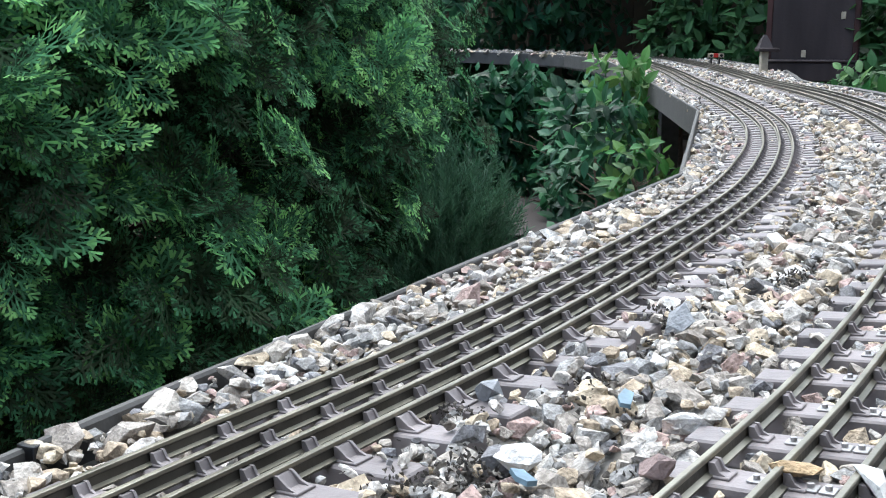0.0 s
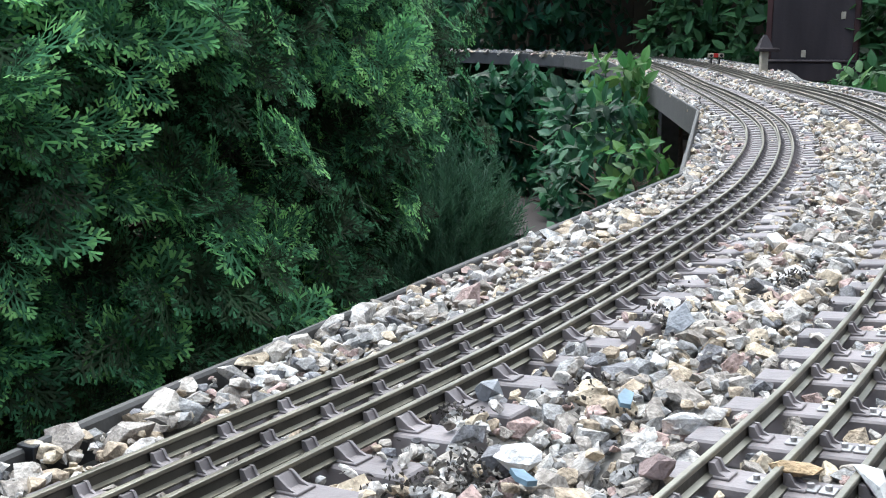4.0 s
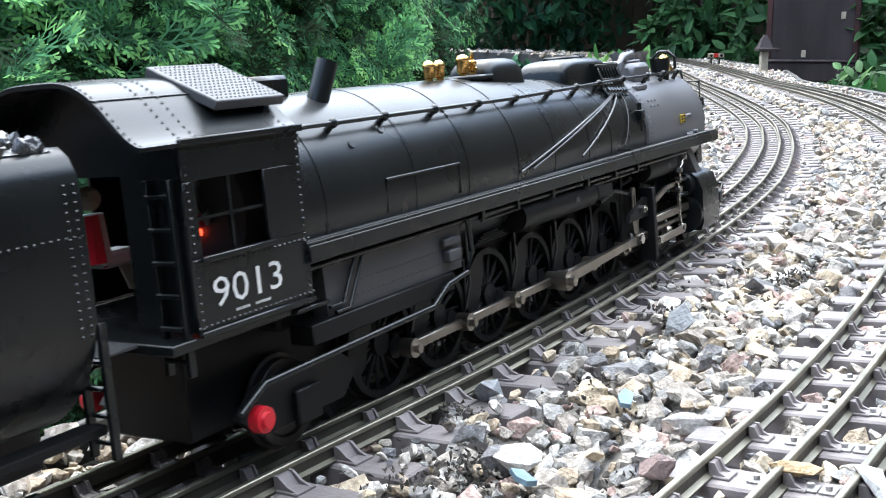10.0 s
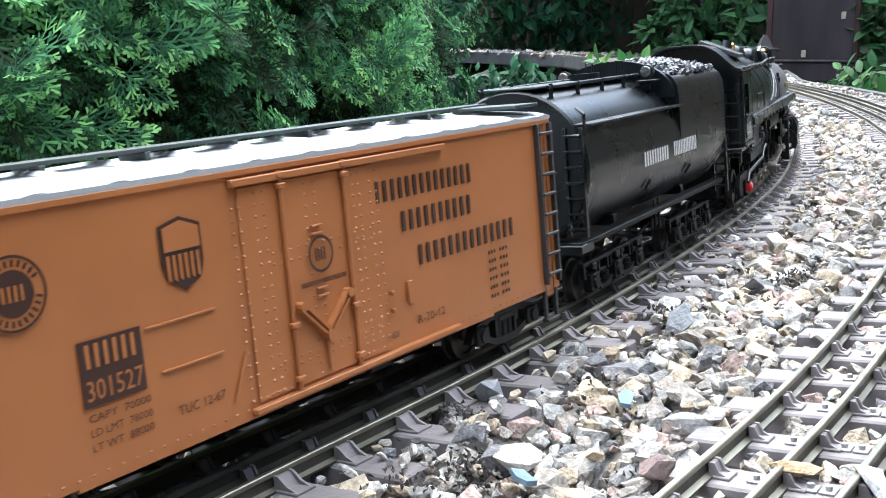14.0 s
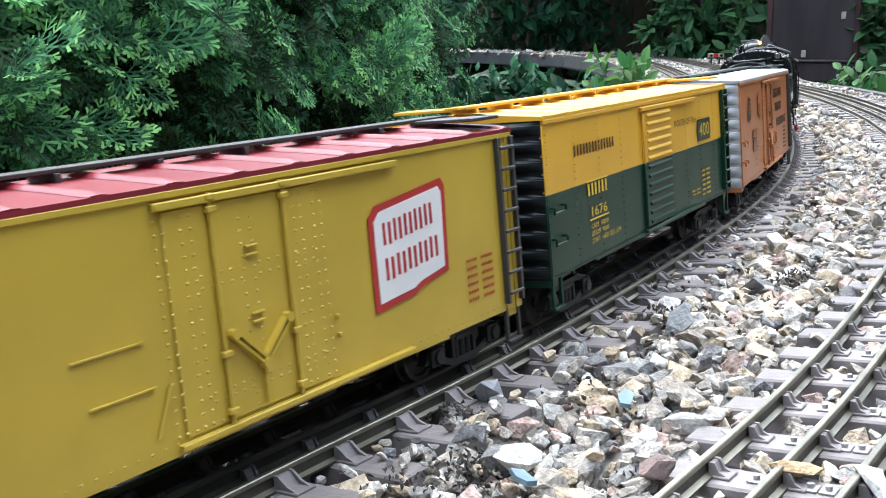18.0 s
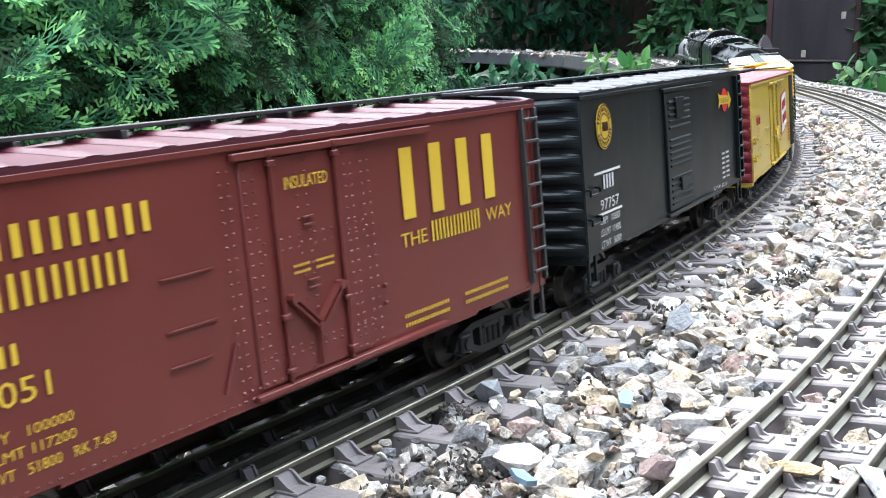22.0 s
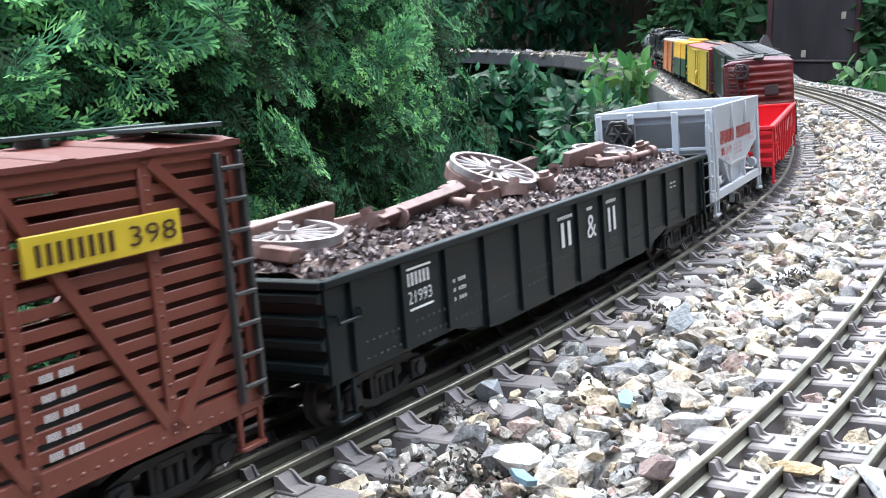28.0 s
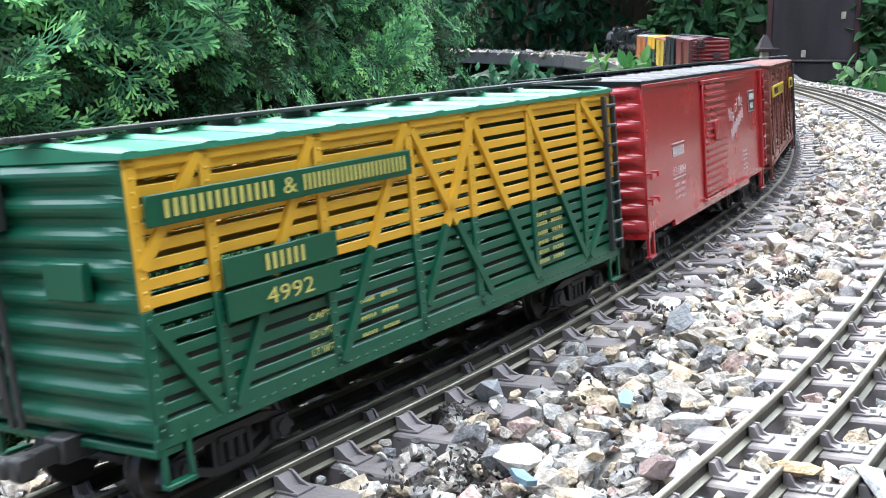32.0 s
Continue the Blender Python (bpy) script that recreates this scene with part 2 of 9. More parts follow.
# ---- ground, track bed, tracks ----
def ground():
    n, vs, fs = 80, [], []
    xs = [-40 + 80 * i / n for i in range(n + 1)]
    for y in xs:
        for x in xs:
            vs.append((x, y + 5, 0.03 * noise.noise((x * 0.7, y * 0.7, 0)) - 0.02))
    for j in range(n):
        for i in range(n):
            a = j * (n + 1) + i
            fs.append((a, a + 1, a + n + 2, a + n + 1))
    g = new("ground", mesh_of("ground", vs, fs, M["soil"], True))
    tagged(g, "bare brown garden soil under the hedges", "ground", kind="structure")
    # a trodden path between the hedges
    vs, fs, n = [], [], 24
    for i in range(n + 1):
        t = i / n
        x, y = -0.9 + 2.4 * t, 4.45 + 0.2 * t
        w = 0.5 + 0.05 * noise.noise((t * 6, 0, 3))
        for k in range(5):
            vs.append((x + 0.1 * (k - 2), y + w * (k - 2) / 2, 0.022 + 0.012 * noise.noise((x * 4, k, 1)) - 0.02 * abs(k - 2) / 2))
    for i in range(n):
        for k in range(4):
            a = i * 5 + k
            fs.append((a, a + 5, a + 6, a + 1))
    tagged(new("garden_path", mesh_of("garden_path", vs, fs, M["path"], True)), "dusty beige trodden path on the garden soil", "path", kind="structure")


RAILS = (0.0, 0.0285, 0.055, 0.0755)
SECOND = 0.226
PITCH = 0.0406
PROFILE = [(-0.0015, -0.0004), (-0.0015, -0.0020), (-0.0005, -0.0028), (-0.0005, -0.0066), (-0.0029, -0.0076), (-0.0029, -0.0085), (0.0029, -0.0085),
           (0.0029, -0.0076), (0.0005, -0.0066), (0.0005, -0.0028), (0.0015, -0.0020), (0.0015, -0.0004), (0.0011, 0), (-0.0011, 0)]


def chair(bm, l, side, outer):
    """A rail chair beside a rail: a foot plate, two raking gussets and a web; the outermost rail has the larger kind."""
    reach, top, w = (0.0130, 0.0068, 0.0048) if outer else (0.0085, 0.0062, 0.0034)
    box(bm, -w - 0.0010, w + 0.0010, -(l + side * 0.0024), -(l + side * (reach + 0.001)), -0.0085, -0.0073, 0.0003)
    o = [(-(l + side * 0.0012), -0.0085), (-(l + side * 0.0012), -0.0085 + top), (-(l + side * 0.0036), -0.0085 + top * 0.97), (-(l + side * reach * 0.62), -0.0085 + top * 0.42), (-(l + side * reach), -0.0076)]
    for x in (-w, w - 0.0013):
        prism(bm, o, "x", x, x + 0.0013)
    o2 = [(-(l + side * 0.0012), -0.0085), (-(l + side * 0.0012), -0.0085 + top * 0.93), (-(l + side * 0.0028), -0.0085 + top * 0.9), (-(l + side * reach * 0.55), -0.0078)]
    prism(bm, o2, "x", -w + 0.0012, w - 0.0012)


def sleeper_mesh(second):
    bm = bmesh.new()
    box(bm, -0.0095, 0.0095, -0.117, 0.025, -0.0085 - 0.011, -0.0085, 0.001)
    for i, l in enumerate(RAILS):
        chair(bm, l, 1, i == 3)
    n0 = len(bm.faces)
    if second:
        for l in (RAILS[1], RAILS[2]):
            for side in (1, -1):
                c = l + side * 0.010
                box(bm, -0.0030, 0.0030, -(c - 0.0030), -(c + 0.0030), -0.0085, -0.0074, 0.0003)
                cyl(bm, (0, -c, -0.0075), (0, -c, -0.0058), 0.0014, seg=6)
    bm.faces.ensure_lookup_table()
    for f in bm.faces[n0:]:
        f.material_index = 1
    me = bpy.data.meshes.new("sleeper")
    bm.to_mesh(me)
    bm.free()
    me.materials.append(M["tie"])
    me.materials.append(M["zinc"])
    return me


def tracks():
    rng = random.Random(5)
    for base, name, label in ((0, "near_track", "mixed-gauge model track with four dull brass rails on grey sleepers"),
                              (SECOND, "second_track", "parallel mixed-gauge model track with bolted rail chairs on grey sleepers")):
        tr = tagged(new(name), label, "track", "garden railway tracks", "structure")
        for l in RAILS:
            vs, fs = sweep(PROFILE, START + 0.02, END - 0.02, 0.03, base + l)
            me = mesh_of("rail", vs, fs, M["rail"])
            me.materials.append(M["rail_head"])
            k = len(PROFILE)
            for i in range(len(fs) - 2):
                if i % k in (3, 7, 10, 11, 12, 13):
                    me.polygons[i].material_index = 1
            part("rail", me, None, tr, "dull brass rail")
        me = sleeper_mesh(base > 0)
        k0, k1, near = int(START / PITCH) + 2, int(END / PITCH) - 2, (int(-0.45 / PITCH), int(5.6 / PITCH))
        far_v, far_f = [], []
        src = [v.co.copy() for v in me.vertices][:24]
        quads = [tuple(p.vertices) for p in me.polygons if max(p.vertices) < 24]
        for k in range(k0, k1):
            m = line_frame(k * PITCH + 0.01 + rng.uniform(-0.0012, 0.0012), base, rng.uniform(-0.0004, 0)) @ pose(0, 0, 0, 0, 0, rng.uniform(-1.2, 1.2))
            if near[0] <= k <= near[1]:
                ob = new("sleeper", me)
                ob.parent = tr
                ob.matrix_basis = m
            else:
                o = len(far_v)
                far_v += [m @ v for v in src]
                far_f += [tuple(i + o for i in q) for q in quads]
        if far_v:
            tagged(part("far_sleepers", mesh_of("far_sleepers", far_v, far_f, M["tie"]), None, tr, "rows of grey plastic sleepers"), kind="stuff")


# straight lengths of edging along the inner side of the bed
def edge_points():
    pts = [on_line(s, -0.085, 0) for s in (START, START + 1.2, START + 2.4, START + 3.6, -1.2)]
    pts += [Vector((-0.47, -0.07, -0.187)) + Vector((0, 0, EYE.z)), Vector((-0.196, 0.451, -0.1845)) + Vector((0, 0, EYE.z)), Vector((0.318, 1.425, -0.180)) + Vector((0, 0, EYE.z))]
    pts += [Vector(p) for p in ((0.5592, 2.3739, 0.5893), (0.6399, 3.3871, 0.6093), (0.7227, 4.6658, 0.6322), (0.7215, 5.4828, 0.6393), (0.6595, 5.942, 0.6421), (0.4807, 6.1978, 0.6468), (0.1169, 6.3216, 0.6544),
                                (-0.6002, 6.3546, 0.6667), (-1.3817, 6.2052, 0.6843))]
    return pts


EDGE = edge_points()


def edge_at(s):
    """How far left of the line the edging stands."""
    p, f, r, u = axes(s)
    best = None
    d = Vector((-r.x, -r.y))
    for a, b in zip(EDGE, EDGE[1:]):
        e = Vector((b.x - a.x, b.y - a.y))
        den = d.x * e.y - d.y * e.x
        if abs(den) < 1e-9:
            continue
        w = Vector((a.x - p.x, a.y - p.y))
        t, k = (w.x * e.y - w.y * e.x) / den, (w.x * d.y - w.y * d.x) / den
        if -0.02 <= k <= 1.02 and 0.02 < t < 0.4 and (best is None or t < best):
            best = t
    return -(best or 0.085)


def right_at(s):
    return float(np.interp(s, (-9, 1.0, 2.0, 3.4, 4.3, 12), (0.47, 0.47, 0.40, 0.40, 0.52, 0.40)))


def edging():
    up = Vector((0, 0, 1))
    ed = tagged(new("bed_edging"), "dark grey felted boards edging the raised track bed", "edging", kind="structure")
    for i, (a, b) in enumerate(zip(EDGE, EDGE[1:])):
        d = (b - a)
        side = Vector((-d.y, d.x, 0)).normalized()
        n = max(2, int(d.length / 0.06))
        vs, fs = [], []
        prof = [(0.0, -0.062), (0.0, -0.0012), (-0.0012, 0.0004), (-0.0052, 0.0004), (-0.0064, -0.0012), (-0.0064, -0.062)]
        for k in range(n + 1):
            p = a + d * k / n
            for w, z in prof:
                wob = 0.0009 * noise.noise((p.x * 9, p.y * 9, w * 300))
                vs.append(p + side * (0.0064 + w + wob) + up * (z + wob * 0.8))
        k6 = len(prof)
        for k in range(n):
            for j in range(k6):
                q, r_ = k * k6 + j, k * k6 + (j + 1) % k6
                fs.append((q, r_, r_ + k6, q + k6))
        fs += [tuple(range(k6))[::-1], tuple(n * k6 + j for j in range(k6))]
        part("edge_board", mesh_of("edge_board", vs, fs, M["trough"]), None, ed)
    # a cable tie round the near joint
    bm = bmesh.new()
    p = EDGE[6]
    box(bm, -0.004, 0.004, -0.0095, 0.0018, -0.02, 0.0022, 0.0006)
    m = Matrix.Translation(p) @ Vector((0.504, 0.957, 0)).to_track_quat("X", "Z").to_matrix().to_4x4()
    bmesh.ops.transform(bm, matrix=m @ Matrix.Translation((0.018, 0.0038, 0)), verts=bm.verts)
    part("strap", bm, M["black"], ed, "black strap round a joint")
    # the kerb on the outer side
    vs, fs = sweep([(0, -0.09), (0, -0.008), (0.012, -0.006), (0.016, -0.09)], 1.2, 5.5, 0.08)
    for i in range(0, len(vs), 4):
        s = 1.2 + 4.3 * (i // 4) / (len(vs) // 4 - 1)
        off = axes(s)[2] * right_at(s)
        for j in range(4):
            vs[i + j] = vs[i + j] + off
    tagged(new("outer_kerb", mesh_of("outer_kerb", vs, fs, M["trough"])), "dark grey kerb along the outer side of the bed", "kerb", kind="structure")


def bed():
    n, cols, vs, fs = int((END - START) / 0.06), 14, [], []
    for i in range(n + 1):
        s = START + (END - START) * i / n
        l0, l1 = edge_at(s), right_at(s)
        for j in range(cols + 1):
            l = l0 + (l1 - l0) * j / cols
            vs.append(on_line(s, l, -0.0195 + 0.002 * noise.noise((s * 14, l * 14, 5))))
        vs.append(on_line(s, l1, -0.065))
        vs.append(on_line(s, l0, -0.065))
    w = cols + 3
    for i in range(n):
        for j in range(w):
            a, b = i * w + j, i * w + (j + 1) % w
            fs.append((a, b, b + w, a + w))
    fs += [tuple(range(w)), tuple(n * w + j for j in range(w))[::-1]]
    tb = tagged(new("track_bed", mesh_of("track_bed", vs, fs, M["bed"], True)), "raised bed of loose grey granite ballast", "track bed", kind="structure")
    # posts that carry the bed
    for s in np.arange(START + 0.4, END, 1.7):
        q = on_line(float(s), 0.12, -0.065)
        bm = bmesh.new()
        box(bm, q.x - 0.04, q.x + 0.04, q.y - 0.04, q.y + 0.04, -0.05, q.z + 0.005, 0.003)
        part("post", bm, M["trough"], tb)
    return tb


# ---- loose stones ----
def rock(rng, k):
    """A broken chip with flat faces and sharp edges."""
    bm = bmesh.new()
    wide, thick = rng.uniform(0.34, 0.50), rng.uniform(0.22, 0.40)
    for _ in range(k):
        v = Vector((rng.gauss(0, 1), rng.gauss(0, 1), rng.gauss(0, 1))).normalized() * rng.uniform(0.8, 1.1)
        bm.verts.new((v.x * 0.55, v.y * wide, v.z * thick))
    got = bmesh.ops.convex_hull(bm, input=bm.verts)
    junk = [g for g in got["geom_interior"] + got["geom_unused"] if isinstance(g, bmesh.types.BMVert) and g.is_valid]
    bmesh.ops.delete(bm, geom=list(set(junk)), context="VERTS")
    bmesh.ops.triangulate(bm, faces=bm.faces)
    return bm


def scatter(name, shapes, placed, mat, sides):
    """One mesh out of many placed copies. shapes: (verts, faces) arrays; placed: (shape number, 4x4 array)."""
    vs, fs, o = [], [], 0
    groups = defaultdict(list)
    for i, m in placed:
        groups[i].append(m)
    for i, ms in groups.items():
        v, f = shapes[i]
        a = np.array(ms)
        hv = np.c_[v, np.ones(len(v))]
        w = np.einsum("nij,vj->nvi", a[:, :3, :], hv)
        vs.append(w.reshape(-1, 3))
        fs.append((f[None] + (np.arange(len(ms)) * len(v))[:, None, None] + o).reshape(-1, sides))
        o += len(v) * len(ms)
    vs, fs = np.concatenate(vs), np.concatenate(fs)
    me = bpy.data.meshes.new(name)
    me.vertices.add(len(vs))
    me.vertices.foreach_set("co", vs.astype(np.float32).ravel())
    me.loops.add(fs.size)
    me.loops.foreach_set("vertex_index", fs.astype(np.int32).ravel())
    me.polygons.add(len(fs))
    me.polygons.foreach_set("loop_start", np.arange(0, fs.size, sides, dtype=np.int32))
    me.update(calc_edges=True)
    me.shade_flat()
    me.materials.append(mat)
    return me


def ballast():
    rng = random.Random(11)
    rocks = []
    for i in range(22):
        bm = rock(rng, rng.choice((11, 13, 16, 19)))
        me = bpy.data.meshes.new("stone")
        bm.to_mesh(me)
        bm.free()
        me.materials.append(M["stone"])
        rocks.append(me)
    shapes = [(np.array([v.co[:] for v in me.vertices]), np.array([p.vertices[:] for p in me.polygons])) for me in rocks]
    spots = []

    def lay(s0, s1, cell, lo, hi, depth, bays=False):
        s = s0
        while s < s1:
            a, b = edge_at(s) + 0.006, right_at(s) - 0.005
            l = a
            while l < b:
                ss, ll = s + rng.uniform(-0.45, 0.45) * cell, l + rng.uniform(-0.45, 0.45) * cell
                size = rng.uniform(lo, hi) * rng.choice((0.75, 0.9, 1, 1, 1.3))
                z = -0.0195 + size * 0.20 + rng.uniform(-0.002, 0.003) + depth
                z += 0.006 * max(0.0, 1 - (ll - a) / 0.05)
                ok = not bays or any(-0.005 < ll - base < 0.081 for base in (0, SECOND))
                for base in (0, SECOND):
                    q = ll - base
                    if -0.028 < q < 0.125:
                        k = (ss - 0.01) / PITCH
                        gap = abs(k - round(k)) * PITCH
                        if -0.005 < q < 0.081:
                            near = min(abs(q - r) for r in RAILS)
                            size = min(size, 0.0125)
                            if near < 0.006 or gap < 0.011:
                                ok = False
                            z = -0.0172 + size * 0.25 + (0.002 if base else 0)
                        elif gap < 0.0070 + 0.30 * min(size, 0.018):
                            if rng.random() < (0.95 if q < 0.110 else 0.5):
                                ok = False
                            else:
                                z = -0.0085 + size * 0.22
                                size *= 0.7
                        else:
                            size = min(size, 0.017)
                if ok:
                    spots.append((ss, ll, z, size))
                l += cell
            s += cell

    lay(-0.35, 1.9, 0.0095, 0.008, 0.0150, 0.0010)
    lay(-0.35, 1.9, 0.0160, 0.010, 0.0215, 0.0035)
    lay(-0.3, 1.2, 0.0120, 0.0045, 0.009, 0.0070)
    lay(-0.35, 1.9, 0.0085, 0.006, 0.0115, 0.001, True)
    lay(1.9, 5.9, 0.0165, 0.013, 0.021, 0.002)
    lay(5.9, END - 0.1, 0.05, 0.03, 0.045, 0.003)
    lay(START + 0.1, -0.35, 0.05, 0.03, 0.045, 0.003)
    joined, singles, tb = [], 0, bed_thing
    for s, l, z, size in spots:
        m = line_frame(s, l, z) @ pose(0, 0, 0, rng.uniform(-35, 35), rng.uniform(-35, 35), rng.uniform(0, 360)) @ Matrix.Diagonal((size * rng.uniform(0.85, 1.3), size * rng.uniform(0.8, 1.2), size * rng.uniform(0.8, 1.25), 1))
        i = rng.randrange(len(rocks))
        if singles < 300 and 0.02 < s < 0.34 and 0.08 < l < 0.34 and size > 0.012:
            ob = new("stone", rocks[i])
            ob.parent = tb
            ob.matrix_basis = m
            singles += 1
        else:
            joined.append((i, np.array(m)))
    for i, (s, l, size, kind) in enumerate(((0.110, 0.154, 0.021, "quartz"), (0.128, 0.285, 0.024, "quartz"), (0.29, 0.265, 0.020, "ochre"), (0.135, 0.258, 0.018, "ochre"),
                                          (0.180, 0.094, 0.022, "slate"), (0.120, 0.209, 0.021, "rose"), (0.33, 0.135, 0.024, "slate"), (0.60, 0.13, 0.022, "quartz"))):
        me = rocks[(i * 5) % len(rocks)].copy()
        me.materials[0] = M[kind]
        ob = new("stone", me)
        ob.parent = tb
        ob.matrix_basis = line_frame(s, l, -0.0045) @ pose(0, 0, 0, 8 * i, -6 * i, 47 * i) @ Matrix.Diagonal((size * 1.15, size, size * 0.9, 1))
    me = scatter("ballast_stones", shapes, joined, M["stones"], 3)
    tagged(part("ballast_stones", me, None, tb, "loose broken granite chips in grey, white and tan"), kind="stuff")


def grit():
    """Clumps of dark dirt and bark crumbs that have gathered among the chips."""
    rng = random.Random(41)
    shapes = []
    for _ in range(5):
        bm = rock(rng, 8)
        me = bpy.data.meshes.new("crumb")
        bm.to_mesh(me)
        bm.free()
        shapes.append((np.array([v.co[:] for v in me.vertices]), np.array([p.vertices[:] for p in me.polygons])))
    placed = []
    clumps = [(0.16, 0.092), (0.10, 0.138), (0.075, 0.122), (0.47, 0.168), (0.45, 0.09), (0.36, 0.112), (0.21, 0.125)]
    clumps += [(rng.uniform(-0.25, 1.9), rng.choice((0.10, 0.13, 0.16, 0.19, 0.33, 0.36)) + rng.uniform(-0.02, 0.02)) for _ in range(60)]
    for n, (s, l) in enumerate(clumps):
        for _ in range(220 if n < 7 else rng.randrange(25, 70)):
            ss, ll = s + rng.gauss(0, 0.009), l + rng.gauss(0, 0.008)
            z = -0.0165 + (0.013 * rng.random() if n < 7 else 0.009 * rng.random() ** 2)
            d = rng.uniform(0.0014, 0.0036)
            k = (ss - 0.01) / PITCH
            if abs(k - round(k)) * PITCH < 0.0115 and -0.028 < ll % SECOND < 0.125:
                continue
            m = line_frame(round(ss, 3), ll, z) @ pose(0, 0, 0, rng.uniform(0, 360), rng.uniform(0, 360), rng.uniform(0, 360)) @ Matrix.Diagonal((d * 1.4, d, d, 1))
            placed.append((rng.randrange(5), np.array(m)))
    tagged(part("dirt_crumbs", scatter("dirt_crumbs", shapes, placed, M["crumb"], 3), None, bed_thing, "dark crumbs of soil and bark among the chips"), kind="stuff")


ground()
tracks()
edging()
bed_thing = bed()
ballast()
grit()


def litter():
    """Two faded blue plastic shards that lie on the chips."""
    for s, l, turn, ln in ((0.190, 0.161, 20, 0.016), (0.090, 0.167, 65, 0.013)):
        bm = bmesh.new()
        prism(bm, [(-ln / 2, -0.0028), (ln * 0.3, -0.0034), (ln / 2, 0.0012), (-ln * 0.1, 0.0036), (-ln / 2, 0.0020)], "z", 0, 0.0022)
        ob = part("plastic_shard", bm, M["blue"], None, "small faded blue plastic shard lying on the ballast")
        tagged(ob, category="litter", group="plastic shards")
        ob.matrix_basis = line_frame(s, l, -0.0050) @ pose(0, 0, 0, 12, -8, turn)


litter()


# ---- planting ----
def quad_strip(out, a, b, wa, wb, normal):
    """A narrow four-sided blade from a to b."""
    d = (b - a)
    side = d.cross(normal)
    if side.length < 1e-9:
        return
    side.normalize()
    v, f = out
    o = len(v)
    v += [a - side * wa, a + side * wa, b + side * wb, b - side * wb]
    f.append((o, o + 1, o + 2, o + 3))


def spray(rng, fine=True):
    """A flat fan of forking scale-leaved twigs, one unit long, and its stubby outer tips."""
    core, tips = ([], []), ([], [])
    curl = rng.uniform(0.0, 0.25)

    def at(x, y):
        return Vector((x, y, -curl * (x * x + 0.8 * y * y) + 0.05 * abs(y)))

    def blade(into, x, y, ang, ln, wa, wb):
        e = (x + math.cos(ang) * ln, y + math.sin(ang) * ln)
        tilt = Vector((rng.uniform(-.4, .4), rng.uniform(-.4, .4), 1))
        quad_strip(into, at(x, y), at(*e) + Vector((0, 0, rng.uniform(-0.03, 0.03))), wa, wb, tilt)
        return e

    rows = 4 if fine else 3
    x = y = 0.0
    bend = rng.uniform(-0.15, 0.15)
    for k in range(rows):
        x2, y2 = blade(core, x, y, bend * k / rows, 0.86 / rows, 0.018, 0.016)
        for sd in (-1, 1):
            t = (k + (0.25 if sd < 0 else 0.7)) / rows
            ang = sd * radians(rng.uniform(36, 50)) * (1 - 0.25 * t) + bend
            reach = 0.62 * (1 - 0.66 * t) * min(1.0, 0.55 + 2.0 * t) * rng.uniform(0.75, 1.2)
            u0 = 0.25 if sd < 0 else 0.7
            bx, by = x + (x2 - x) * u0, y + (y2 - y) * u0
            ex, ey = blade(core, bx, by, ang, reach, 0.016, 0.018)
            for u in ((0.42, 0.80) if fine else (0.6,)):
                for side in (-1, 1):
                    tx, ty = bx + (ex - bx) * u, by + (ey - by) * u
                    ta = ang + side * radians(rng.uniform(28, 48))
                    tl = (0.23 - 0.07 * u) * rng.uniform(0.7, 1.2)
                    blade(tips if u > 0.5 else core, tx, ty, ta, tl, 0.017, 0.028)
            blade(tips, ex, ey, ang, 0.13, 0.017, 0.028)
        x, y = x2, y2
    for off in (-0.6, 0.0, 0.6):
        blade(tips, x, y, off, 0.14, 0.020, 0.030)
    return tuple((np.array([v[:] for v in o[0]]), np.array(o[1])) for o in (core, tips))


def leaf(rng, ratio=0.42, fold=0.12):
    """A pointed leaf, one unit long, folded along its midrib."""
    v, f = [], []
    stations = ((0.0, 0.02), (0.18, 0.7), (0.42, 1.0), (0.7, 0.75), (0.9, 0.3), (1.0, 0.02))
    bend = rng.uniform(0.05, 0.3)
    for t, w in stations:
        z = -bend * t * t
        half = w * ratio / 2
        v += [(t, -half, z + fold * w * 0.5), (t, 0, z), (t, half, z + fold * w * 0.5)]
    for i in range(len(stations) - 1):
        a = i * 3
        f += [(a, a + 3, a + 4, a + 1), (a + 1, a + 4, a + 5, a + 2)]
    return np.array(v), np.array(f)


def needle_tuft(rng):
    """An upright twig set with narrow needles."""
    out = ([], [])
    quad_strip(out, Vector((0, 0, 0)), Vector((1, 0, 0)), 0.012, 0.006, Vector((0, 1, 0)))
    for i in range(26):
        t = 0.1 + 0.9 * i / 26
        a = i * 2.4
        d = Vector((0.75, 0.6 * math.cos(a), 0.6 * math.sin(a)))
        quad_strip(out, Vector((t, 0, 0)), Vector((t, 0, 0)) + d * 0.16, 0.010, 0.005, Vector((rng.random(), rng.random(), rng.random())))
    return np.array([v[:] for v in out[0]]), np.array(out[1])


def aim(origin, d, up, size, roll=0.0):
    """A frame whose x runs along d and whose z leans to up."""
    x = d.normalized()
    y = up.cross(x)
    y = y.normalized() if y.length > 1e-4 else x.orthogonal().normalized()
    z = x.cross(y)
    m = Matrix((x, y, z)).transposed().to_4x4() @ Matrix.Rotation(roll, 4, "X")
    m = Matrix.Translation(origin) @ m @ Matrix.Diagonal((size, size, size, 1))
    return np.array(m)


